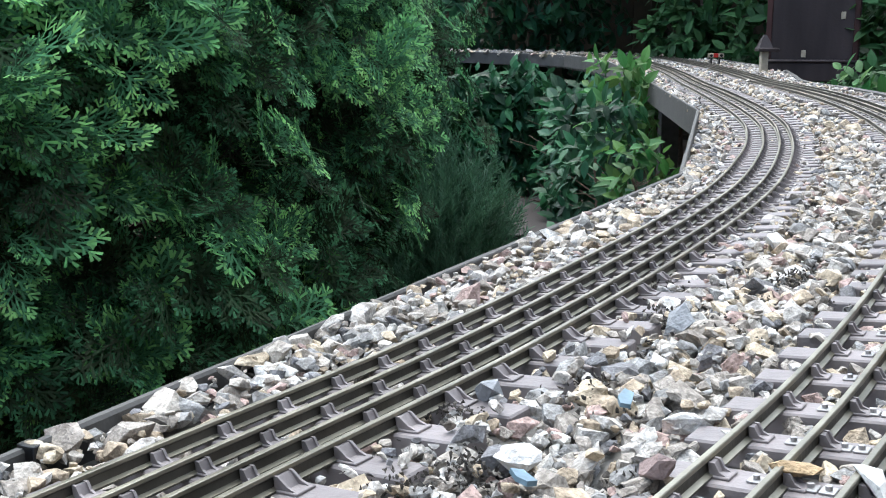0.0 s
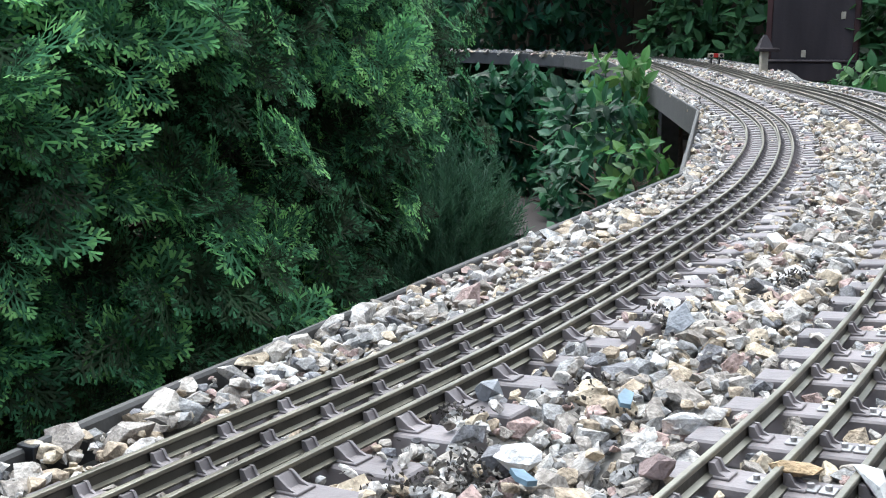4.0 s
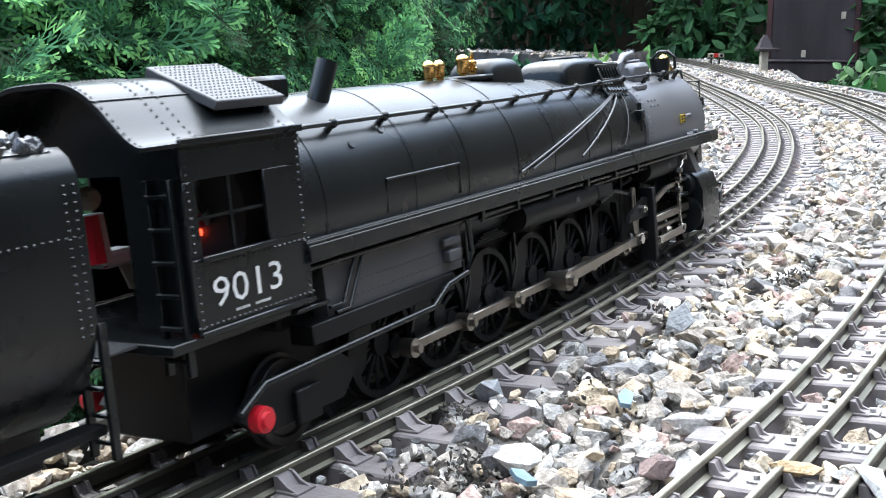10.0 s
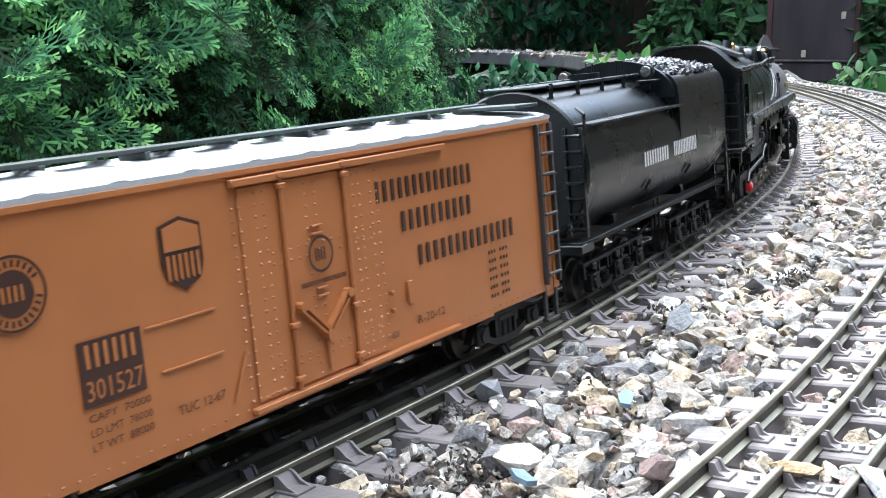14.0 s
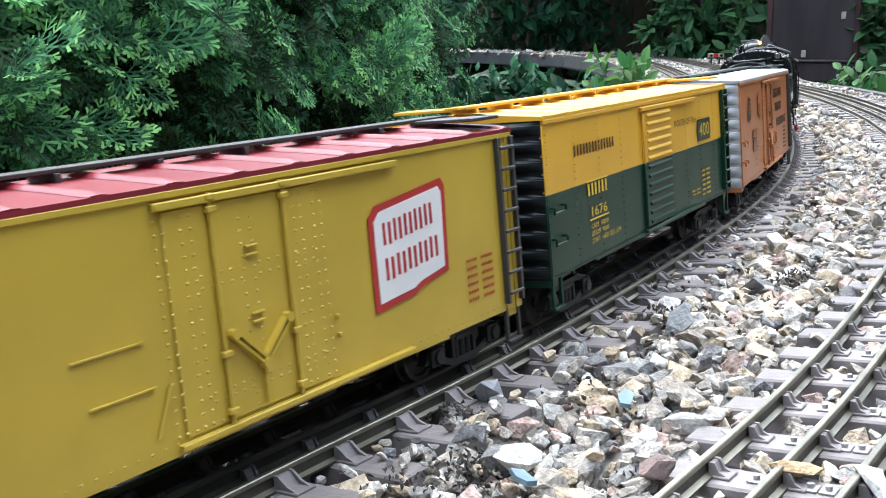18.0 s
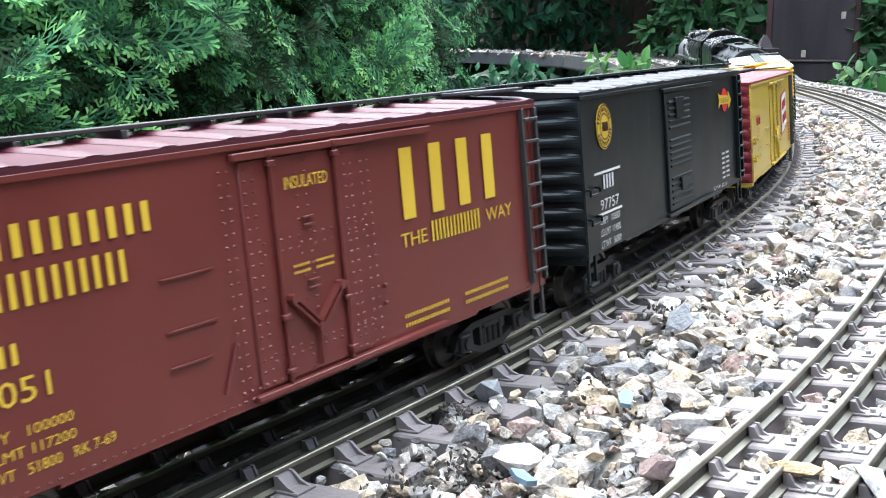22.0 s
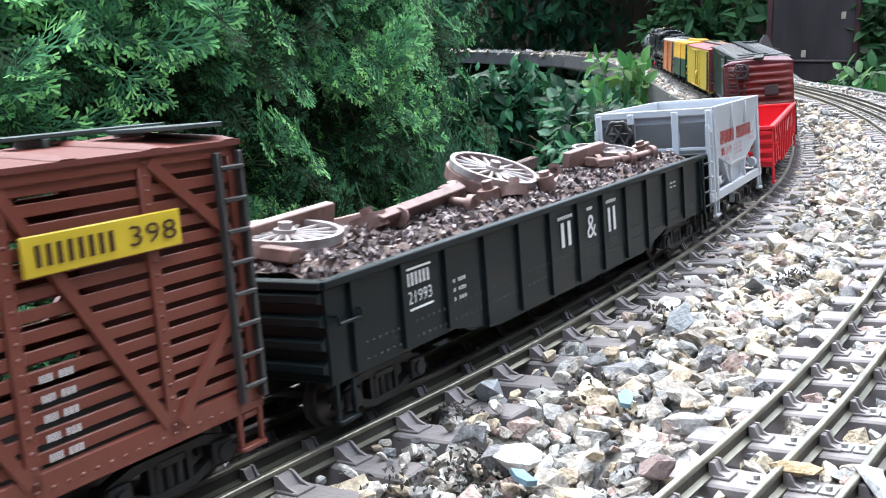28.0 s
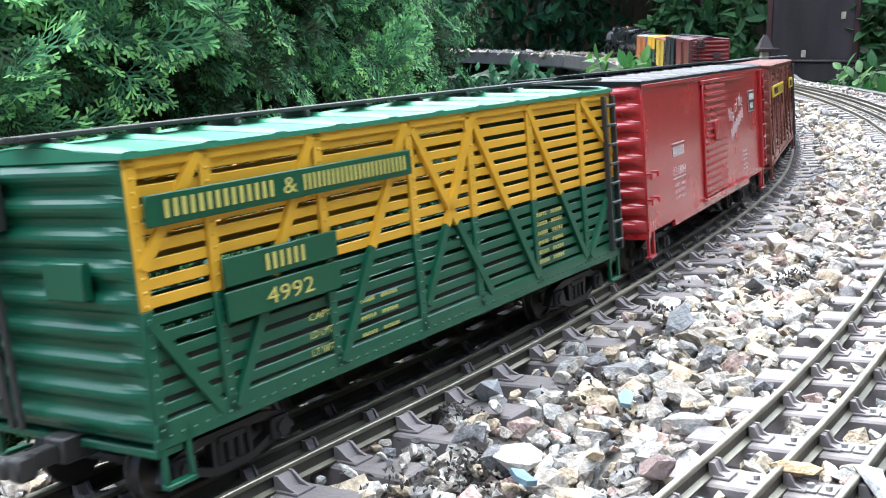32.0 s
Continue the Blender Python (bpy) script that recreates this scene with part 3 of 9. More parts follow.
def trunk_and_limbs(bm, base, top, r, rng, limbs, reach):
    axis = top - base
    steps = 7
    prev = base
    for i in range(steps):
        t = (i + 1) / steps
        p = base + axis * t + Vector((rng.uniform(-1, 1), rng.uniform(-1, 1), 0)) * 0.02
        cyl(bm, prev, p, r * (1 - 0.8 * i / steps), r * (1 - 0.8 * t), seg=8)
        prev = p
    for _ in range(limbs):
        t = rng.uniform(0.12, 0.95)
        a = base + axis * t
        ang = rng.uniform(0, 6.28)
        b = a + Vector((math.cos(ang), math.sin(ang), rng.uniform(0.1, 0.6))) * reach * rng.uniform(0.4, 0.85) * (1.1 - 0.6 * t)
        cyl(bm, a, b, r * 0.3 * (1.1 - t), r * 0.08, seg=5)


SPRAYS = []


def conifer(name, x, y, z0, height, rx, ry, boughs, size, seed, label, face=0.0, fill=900, fine=True, foot=0.70):
    """A shrub of drooping boughs, each set with flat overlapping fronds; dark holes stay between the boughs."""
    rng = random.Random(seed)
    if not SPRAYS:
        r2 = random.Random(3)
        SPRAYS.extend([spray(r2) for _ in range(8)] + [spray(r2, False) for _ in range(5)])
    kinds = range(8) if fine else range(8, 13)
    tree = tagged(new(name), label, "conifer", "conifer hedge")
    tree.location = (x, y, z0)
    bm = bmesh.new()
    trunk_and_limbs(bm, Vector((0, 0, -0.03)), Vector((0, 0, height * 0.9)), 0.035, rng, 46, max(rx, ry))
    part("trunk", bm, M["bark"], tree, "brown bark")
    placed, inside, dead, shade_fronds = [], [], [], []

    def add(p, d, up, sz, into, which):
        into.append((rng.choice(which), aim(p, d, up, sz, rng.uniform(-0.25, 0.25))))

    def skin(a, h):
        body = (foot + (1.04 - foot) * math.sin(math.pi * min(h * 0.80, 1.0)) ** 0.8) * (1.0 - 0.30 * h ** 4)
        k = noise.noise((math.cos(a) * 2.4 + seed, math.sin(a) * 2.4, h * height * 3.6))
        return body * (0.87 + 0.32 * k)

    def frond(p, d, up, into, sort):
        """Three flat sprays forking from one twig."""
        across = up.cross(d).normalized()
        for sd in (-1, 0, 1):
            dd = (d + across * sd * rng.uniform(0.7, 1.1) + Vector((0, 0, rng.uniform(-0.15, 0.05)))).normalized()
            tilt = (up + Vector((rng.uniform(-.3, .3), rng.uniform(-.3, .3), rng.uniform(-.2, .2)))).normalized()
            add(p - d * size * rng.uniform(0.0, 0.25) * abs(sd), dd, tilt, size * rng.uniform(0.62, 1.0) * (1.12 - 0.25 * abs(sd)), into, sort)

    for _ in range(boughs):
        h = rng.random() ** 0.7
        a = face + rng.gauss(0, 0.75) if rng.random() < 0.92 else rng.uniform(0, 6.283)
        n = Vector((math.cos(a), math.sin(a), 0))
        side = Vector((-n.y, n.x, 0))
        rad = skin(a, h) * rng.uniform(0.84, 1.10)
        tip = Vector((n.x * rx * rad, n.y * ry * rad, 0.03 + h * height))
        lean = rng.uniform(0, 6.283)
        # bright fronds thin out downwards, in place of shade at the foot
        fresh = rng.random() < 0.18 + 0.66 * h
        for q in range(rng.randrange(3, 7)):
            th = lean + rng.gauss(0, 0.9)
            out = side * math.cos(th) + Vector((0, 0, 0.75 * math.sin(th)))
            back = rng.random() ** 1.5 * 0.16
            p = tip + out * rng.uniform(0.0, 0.08) - n * back
            d = (out + n * rng.uniform(0.1, 0.7) + Vector((0, 0, rng.uniform(-0.3, 0.15)))).normalized()
            up = (n * rng.uniform(0.7, 1.5) + Vector((0, 0, rng.uniform(0.3, 1.1))) + side * rng.uniform(-.4, .4)).normalized()
            frond(p, d, up, placed if fresh and back < 0.075 else shade_fronds, kinds if h < 0.86 else range(8, 13))
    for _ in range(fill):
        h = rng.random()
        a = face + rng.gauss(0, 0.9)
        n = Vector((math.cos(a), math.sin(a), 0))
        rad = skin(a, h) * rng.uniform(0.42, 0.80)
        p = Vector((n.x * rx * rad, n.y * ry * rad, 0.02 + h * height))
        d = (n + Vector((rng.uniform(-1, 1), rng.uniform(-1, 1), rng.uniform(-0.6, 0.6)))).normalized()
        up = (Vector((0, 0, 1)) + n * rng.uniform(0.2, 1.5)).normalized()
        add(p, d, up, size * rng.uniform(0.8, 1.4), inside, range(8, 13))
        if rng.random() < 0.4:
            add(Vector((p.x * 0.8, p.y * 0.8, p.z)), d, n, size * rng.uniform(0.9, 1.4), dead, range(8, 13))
    core, ends = [t_[0] for t_ in SPRAYS], [t_[1] for t_ in SPRAYS]
    # inner and set-back twigs take the green darkened for shade
    part("inner_growth", scatter("inner_growth", core, inside, M["conifer_shade"], 4), None, tree, "dull brown-green inner twigs, darkened for the crown's shade")
    crown = part("crown", scatter("crown", core, placed, M["conifer"], 4), None, tree, "dense flat fans of deep green scale-leaved twigs")
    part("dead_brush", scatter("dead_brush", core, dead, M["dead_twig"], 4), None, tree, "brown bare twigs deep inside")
    part("older_growth", scatter("older_growth", core, shade_fronds, M["conifer_shade"], 4), None, crown, "dull green twigs, darkened in place of shade")
    part("outer_growth", scatter("outer_growth", ends, shade_fronds, M["conifer"], 4), None, crown, "green scale-leaved twig tips")
    part("young_growth", scatter("young_growth", ends, placed, M["conifer_tip"], 4), None, crown, "stubby fresh green twig tips")
    return tree


LEAVES = []


def leafy(name, x, y, z0, height, rx, ry, count, size, seed, label, mat, category="shrub", group="", hang=0.12, low=0.0, face=None):
    """A broad-leaved shrub: stems, and leaves in whorls over a ragged outline."""
    rng = random.Random(seed)
    if not LEAVES:
        r2 = random.Random(8)
        LEAVES.extend([leaf(r2, r2.uniform(0.46, 0.62), r2.uniform(0.05, 0.2)) for _ in range(6)])
    sh = tagged(new(name), label, category, group)
    sh.location = (x, y, z0)
    bm = bmesh.new()
    trunk_and_limbs(bm, Vector((0, 0, -0.03)), Vector((0, 0, height * 0.85)), 0.018, rng, 26, max(rx, ry))
    part("stem", bm, M["bark"], sh, "thin brown stems")
    placed = []
    for _ in range(count // 5):
        a, h = rng.uniform(0, 2 * math.pi), low + (1 - low) * rng.random()
        if face is not None:
            a = face + rng.gauss(0, 0.9)
        n = Vector((math.cos(a), math.sin(a), 0))
        k = noise.noise((math.cos(a) * 3 + seed, math.sin(a) * 3, h * height * 4))
        rad = (1 - 0.35 * h ** 3) * (0.82 + 0.4 * k) * (1 - rng.random() ** 2 * 0.5)
        p = Vector((n.x * rx * rad, n.y * ry * rad, 0.02 + h * height))
        stem = (n + Vector((rng.uniform(-.5, .5), rng.uniform(-.5, .5), rng.uniform(-.2, .8)))).normalized()
        for q in range(5):
            o = p + stem * size * 0.25 * q
            w = q * 2.4 + rng.random()
            ax, ay = stem.orthogonal().normalized(), None
            ay = stem.cross(ax)
            d = (ax * math.cos(w) + ay * math.sin(w) + stem * 0.5 + Vector((0, 0, -hang))).normalized()
            up = (Vector((0, 0, 1)) + n * 0.5 + Vector((rng.uniform(-.3, .3), rng.uniform(-.3, .3), 0))).normalized()
            placed.append((rng.randrange(len(LEAVES)), aim(o, d, up, size * rng.uniform(0.6, 1.2), rng.uniform(-0.35, 0.35))))
    part("foliage", scatter("foliage", LEAVES, placed, mat, 4), None, sh, "pointed glossy leaves")
    return sh


HEDGE = "tall conifer with dense green feathery sprays"
conifer("conifer", -0.66, 1.66, -0.02, 1.22, 0.50, 0.55, 380, 0.076, 21, HEDGE + " beside the track", face=-1.1, fill=2600)
conifer("conifer", -0.40, 2.12, -0.02, 1.22, 0.40, 0.44, 270, 0.074, 22, HEDGE + " behind the track", face=-1.0, fill=1600, foot=0.60)
conifer("conifer", -1.35, 1.25, -0.02, 1.15, 0.55, 0.5, 100, 0.078, 23, HEDGE + " at the hedge end", face=-0.7, fill=1300)
conifer("conifer", -0.33, 2.95, -0.02, 1.22, 0.40, 0.45, 170, 0.076, 24, HEDGE + " in the shade", face=-0.9, fill=1200, foot=0.75)
conifer("conifer", -1.05, 2.75, -0.02, 1.3, 0.6, 0.5, 40, 0.1, 25, HEDGE + " at the back", face=-1.2, fill=500, fine=False)


def garden_tree(x, y, height, r, reach, count, seed):
    """A tree whose bare trunk rises behind the shrubs; its spreading crown, out of view, is added to shade the far bed.
    """
    rng = random.Random(seed)
    if not LEAVES:
        LEAVES.extend([leaf(rng, 0.5, 0.1) for _ in range(6)])
    tree = tagged(new("garden_tree"), "dark-stemmed garden tree behind the tower, unseen crown added for shade", "tree")
    tree.location = (x, y, -0.02)
    bm = bmesh.new()
    trunk_and_limbs(bm, Vector((0, 0, -0.05)), Vector((-0.05, -0.15, height)), r, rng, 0, 0)
    for _ in range(26):
        a, z = rng.uniform(0, 6.283), rng.uniform(0.52, 0.92) * height
        b = Vector((math.cos(a) * reach * rng.uniform(0.5, 0.9), math.sin(a) * reach * rng.uniform(0.5, 0.9), z + rng.uniform(0.1, 0.5)))
        cyl(bm, (-0.03, -0.08, z), b, r * 0.35, r * 0.08, seg=6)
    part("trunk", bm, M["bark"], tree, "dark rough bark")
    placed = []
    while len(placed) < count:
        a, q, h = rng.uniform(0, 6.283), rng.random() ** 0.5, rng.random()
        if noise.noise((math.cos(a) * q * 3, math.sin(a) * q * 3, h * 4)) < -0.12:
            continue
        p = Vector((math.cos(a) * reach * q, math.sin(a) * reach * q, height * (0.62 + 0.5 * h * (1.05 - 0.6 * q * q))))
        d = Vector((math.cos(a), math.sin(a), rng.uniform(-0.6, 0.4)))
        placed.append((rng.randrange(6), aim(p, d, Vector((rng.uniform(-.4, .4), rng.uniform(-.4, .4), 1)), rng.uniform(0.08, 0.15), rng.uniform(-0.5, 0.5))))
    part("crown", scatter("crown", LEAVES, placed, M["laurel"], 4), None, tree, "unseen loose crown of dark green leaves, added for shade")


def needle_bush(x, y, z0, height, r, count, seed):
    rng = random.Random(seed)
    tufts = [needle_tuft(rng) for _ in range(4)]
    sh = tagged(new("rosemary_bush"), "grey-green bush of fine upright needles beside the path", "shrub")
    sh.location = (x, y, z0)
    bm = bmesh.new()
    trunk_and_limbs(bm, Vector((0, 0, -0.03)), Vector((0, 0, height * 0.7)), 0.012, rng, 20, r)
    part("stem", bm, M["bark"], sh)
    placed = []
    for _ in range(count):
        a, q, h = rng.uniform(0, 6.283), rng.random() ** 0.5, rng.random()
        p = Vector((math.cos(a) * r * q, math.sin(a) * r * q, h * height * (1.05 - 0.35 * q)))
        d = Vector((math.cos(a) * 0.5 * q + rng.uniform(-.3, .3), math.sin(a) * 0.5 * q + rng.uniform(-.3, .3), 1)).normalized()
        placed.append((rng.randrange(4), aim(p, d, Vector((1, 0, 0)), rng.uniform(0.09, 0.15), rng.uniform(0, 6))))
    part("foliage", scatter("foliage", tufts, placed, M["rosemary"], 4), None, sh, "fine grey-green needles")


needle_bush(0.0, 2.62, -0.01, 0.42, 0.15, 1300, 4)

garden_tree(1.60, 6.75, 2.6, 0.055, 1.15, 6600, 91)

BACK = "laurel hedge"
DARK = "dark green laurel shrub with broad glossy leaves"
for x, y, h, rx, ry, n, sz, sd, where in ((-0.2, 5.2, 0.56, 0.45, 0.30, 1500, 0.075, 31, " below the far track"), (0.30, 5.35, 0.56, 0.36, 0.25, 1500, 0.075, 32, " in the bend"),
                                   (0.57, 4.6, 0.54, 0.13, 0.5, 900, 0.075, 33, " inside the curve"), (0.10, 5.6, 0.50, 0.5, 0.4, 900, 0.08, 34, " deep in the bend"),
                                   (-0.9, 5.3, 0.54, 0.5, 0.5, 900, 0.08, 35, " by the path")):
    leafy("laurel_shrub", x, y, -0.02, h, rx, ry, n, sz, sd, DARK + where, M["laurel"], group=BACK, face=-1.5)
for k, (x, y, h) in enumerate(((-1.6, 7.2, 1.7), (-0.75, 7.35, 1.8), (0.1, 7.3, 1.7), (0.72, 7.45, 1.6), (-2.6, 6.9, 1.8))):
    leafy("laurel_shrub", x, y, -0.02, h, 0.55, 0.42, 1500, 0.095, 41 + k, DARK + " against the fence", M["laurel"], group=BACK, face=-1.5, low=0.25)
for k, (x, y, h, r) in enumerate(((1.35, 6.1, 0.95, 0.28), (1.72, 5.9, 1.2, 0.34), (2.15, 5.6, 1.4, 0.4), (1.88, 4.45, 1.25, 0.25), (2.3, 4.6, 1.4, 0.4))):
    leafy("ivy_shrub", x, y, -0.02, h, r, r, 900, 0.085, 51 + k, "mid-green leafy shrub with heart-shaped leaves behind the ballast", M["ivy"], group="leafy border", face=-1.6, low=0.3)
leafy("laurel_shrub", 0.47, 3.25, -0.02, 0.55, 0.13, 0.26, 420, 0.055, 61, DARK + " inside the bend", M["laurel"], group=BACK, face=-1.4, hang=0.3)
leafy("young_shrub", 0.55, 3.45, -0.02, 0.67, 0.09, 0.24, 250, 0.054, 62, "bright green young shoots beside the bed edging", M["young"], face=-1.2, low=0.62, hang=0.0)
leafy("young_shrub", 0.49, 2.75, -0.02, 0.50, 0.09, 0.16, 170, 0.046, 63, "olive green leaves under the track edging", M["young"], face=-1.2, low=0.55, hang=0.0)
leafy("low_plant", 1.22, 3.15, 0.45, 0.16, 0.10, 0.14, 120, 0.06, 64, "low bright green seedlings beside the outer kerb", M["young"], category="plant", face=-1.8)
leafy("low_plant", 1.45, 3.6, 0.45, 0.17, 0.16, 0.14, 160, 0.06, 65, "low green seedlings in front of the rusted tower", M["ivy"], category="plant", face=-1.8)


# ---- fence, tower, post, buffer stop ----
def fence(name, a, b, height, label, wood="fence"):
    a, b = Vector(a), Vector(b)
    d = b - a
    n = round(d.length / 0.1275)
    fe = tagged(new(name), label, "fence", kind="structure")
    bm = bmesh.new()
    box(bm, 0.0005, 0.1265, -0.009, 0.009, -0.03, height, 0.003)
    me = bpy.data.meshes.new("board")
    bm.to_mesh(me)
    bm.free()
    me.materials.append(M[wood])
    q = d.to_track_quat("X", "Z").to_matrix().to_4x4()
    for i in range(n):
        ob = new("board", me)
        ob.parent = fe
        ob.matrix_basis = Matrix.Translation(a + d * i / n) @ q
    for z in (0.35, height - 0.35):
        bm = bmesh.new()
        box(bm, 0, d.length, 0.010, 0.05, z, z + 0.07, 0.003)
        rl = part("fence_rail", bm, M[wood], fe)
        rl.matrix_basis = Matrix.Translation(a) @ q


fence("fence_north", (-6, 8.0, 0), (2.9, 8.0, 0), 2.4, "weathered brown wooden board fence behind the shrubs")
# unseen fences, added to close the garden and cut sky light on the train
fence("fence_east", (2.9, 8.0, 0), (2.9, -6, 0), 2.7, "unseen brown wooden board fence added to block sky light")
fence("fence_south", (2.9, -6, 0), (-6, -6, 0), 3.4, "unseen tall brown board fence added behind the camera against light")
# stands out of view to darken the train's sides and their reflections
fence("shade_fence", (2.9, -1.25, 0), (-0.3, -1.25, 0), 2.5, "unseen dark board fence added close behind to shade the train", "dark_fence")
fence("fence_west", (-6, -6, 0), (-6, 8, 0), 1.85, "unseen brown wooden board fence added to close the garden")


def tower():
    c = Vector((1.462, 4.409, 0.621))
    base = c.z - 0.035
    tw = tagged(new("rusted_tower"), "dark brown rusted sheet-metal tower standing beside the tracks", "tower")
    tw.matrix_basis = Matrix.Translation((c.x + 0.012, c.y, base)) @ pose(0, 0, 0, 0, 0, -19)
    bm = bmesh.new()
    box(bm, -0.19, 0.19, -0.02, 0.30, -0.02, 0.055, 0.004)
    part("plinth", bm, M["rust"], tw)
    bm = bmesh.new()
    box(bm, -0.195, 0.195, -0.026, 0.306, 0.055, 0.066, 0.003)
    part("ledge", bm, M["rust"], tw)
    bm = bmesh.new()
    prism(bm, [(-0.178, 0.066), (0.182, 0.066), (0.176, 0.75), (-0.166, 0.75)], "y", 0, 0.24)
    part("front_sheet", bm, M["rust"], tw)
    for x in (-0.176, 0.155):
        bm = bmesh.new()
        box(bm, x, x + 0.022, -0.006, 0.0, 0.066, 0.74, 0.002)
        part("corner_strip", bm, M["rust2"], tw)
    bm = bmesh.new()
    box(bm, -0.19, 0.19, -0.012, 0.30, 0.75, 0.775, 0.004)
    part("cap", bm, M["rust"], tw)
    for x, z in ((-0.037, 0.075), (0.105, 0.225)):
        bm = bmesh.new()
        box(bm, x, x + 0.018, -0.004, 0.0, z, z + 0.028, 0.001)
        part("tag", bm, M["sandstone"], tw, "small pale tag")
    # a pillar with a dark pyramid cap
    c = Vector((1.241, 4.252, 0.602))
    po = tagged(new("gate_pillar"), "short pale stone pillar with a dark pyramid cap", "pillar")
    po.location = c
    bm = bmesh.new()
    box(bm, -0.014, 0.014, -0.014, 0.014, -0.03, 0.085, 0.002)
    part("shaft", bm, M["sandstone"], po)
    bm = bmesh.new()
    box(bm, -0.03, 0.05, -0.03, 0.03, 0.085, 0.098, 0.002)
    bmesh.ops.create_cone(bm, cap_ends=True, segments=4, radius1=0.038, radius2=0.008, depth=0.05, matrix=Matrix.Translation((0.0, 0, 0.123)) @ Matrix.Rotation(radians(45), 4, "Z"))
    part("pyramid_cap", bm, M["rust"], po)


def buffer_stop():
    c = Vector((1.245, 5.024, 0.638))
    bs = tagged(new("buffer_stop"), "black model buffer stop with a white and red beam", "buffer stop")
    bs.matrix_basis = Matrix.Translation(c + Vector((0, 0, -0.006))) @ pose(0, 0, 0, 0, 0, -6) @ Matrix.Scale(0.75, 4)
    for x in (-0.028, 0.022):
        bm = bmesh.new()
        prism(bm, [(-0.01, -0.02), (0.07, -0.02), (0.07, -0.012), (0.012, 0.026), (-0.01, 0.026)], "x", x, x + 0.007)
        part("frame", bm, M["black"], bs)
    bm = bmesh.new()
    box(bm, -0.048, 0.048, -0.018, -0.01, 0.022, 0.046, 0.002)
    part("beam", bm, M["sandstone"], bs, "white painted beam")
    bm = bmesh.new()
    box(bm, -0.014, 0.014, -0.0205, -0.018, 0.022, 0.046, 0.0005)
    part("panel", bm, M["red"], bs, "red centre panel")
    for x in (-0.03, 0.03):
        bm = bmesh.new()
        cyl(bm, (x, -0.018, 0.034), (x, -0.032, 0.034), 0.0045, seg=10)
        cyl(bm, (x, -0.032, 0.034), (x, -0.035, 0.034), 0.0085, seg=12)
        part("buffer", bm, M["black"], bs)


tower()
buffer_stop()


# ---- train ----
TRAVEL = [(0, -4.01), (2, -3.70), (4, -3.388), (6, -3.075), (8, -2.755), (10, -2.43), (12, -2.094), (14, -1.737), (16, -1.341), (18, -0.916), (20, -0.468),
          (22, 0.0), (24, 0.488), (26, 0.999), (28, 1.542), (30, 2.128), (32, 2.771)]
GAUGE_MID = 0.0275
CARS = {}


def travelled(t):
    """How far the train has run at t seconds."""
    x, y = [p[0] for p in TRAVEL], [p[1] for p in TRAVEL]
    i = min(max(int(np.searchsorted(x, t)) - 1, 0), len(x) - 2)
    slope = lambda j: (y[min(j + 1, len(x) - 1)] - y[max(j - 1, 0)]) / (x[min(j + 1, len(x) - 1)] - x[max(j - 1, 0)])
    d, u = x[i + 1] - x[i], (t - x[i]) / (x[i + 1] - x[i])
    return ((2 * u**3 - 3 * u**2 + 1) * y[i] + (u**3 - 2 * u**2 + u) * d * slope(i) + (3 * u**2 - 2 * u**3) * y[i + 1] + (u**3 - u**2) * d * slope(i + 1))


def car_pose(mid, half, t):
    """The pose of a vehicle whose bogies stand half metres ahead of and behind its middle."""
    s = mid + travelled(t)
    a, b = on_line(max(s - half, START), GAUGE_MID), on_line(s + half, GAUGE_MID)
    f = (b - a).normalized()
    up = axes(s)[3]
    left = up.cross(f).normalized()
    m = Matrix((f, left, f.cross(left))).transposed().to_4x4()
    m.translation = (a + b) / 2
    return m


# ---- rolling stock ----
PAINTS = {}


def paint(name, c, rough=0.34, vary=0.12, specular=0.4, coat=0.06):
    """A slightly uneven coat of model paint."""
    if name not in PAINTS:
        grey = sum(c) / 3
        c = [q + (grey - q) * 0.03 for q in c]
        PAINTS[name] = material(name, c, rough, 0, vary, 22, 0.02, 700, coat=coat, specular=specular)
    return PAINTS[name]


DULL = paint("dark_grey_metal", (0.05, 0.048, 0.046), 0.5, 0.3)
FRAME = paint("dull_black_frame", (0.018, 0.018, 0.018), 0.55, 0.3)
WHEEL = material("worn_dark_steel", (0.10, 0.095, 0.09), 0.42, 0.8, 0.4, 60, 0.1, 300)
TEXTS = {}


def letters(parent, words, x0, x1, z0, z1, mat, y=-0.0505, name="lettering"):
    """Painted lettering on the right-hand side, filling the box from x0, z0 to x1, z1."""
    if words not in TEXTS:
        cu = bpy.data.curves.new("text", "FONT")
        cu.body, cu.extrude, cu.resolution_u = words, 0.0, 2
        ob = bpy.data.objects.new("text", cu)
        me = bpy.data.meshes.new_from_object(ob)
        bpy.data.objects.remove(ob)
        co = np.array([v.co[:] for v in me.vertices])
        lo, hi = co.min(0), co.max(0)
        for v in me.vertices:
            v.co = ((v.co.x - lo[0]) / (hi[0] - lo[0]), 0, (v.co.y - lo[1]) / (hi[1] - lo[1]))
        TEXTS[words] = me
    me = TEXTS[words].copy()
    me.materials.clear()
    me.materials.append(mat)
    ob = part(name, me, None, parent)
    ob.matrix_basis = Matrix.Translation((x0, y - 0.0002, z0)) @ Matrix.Diagonal((x1 - x0, 1, z1 - z0, 1))
    return ob


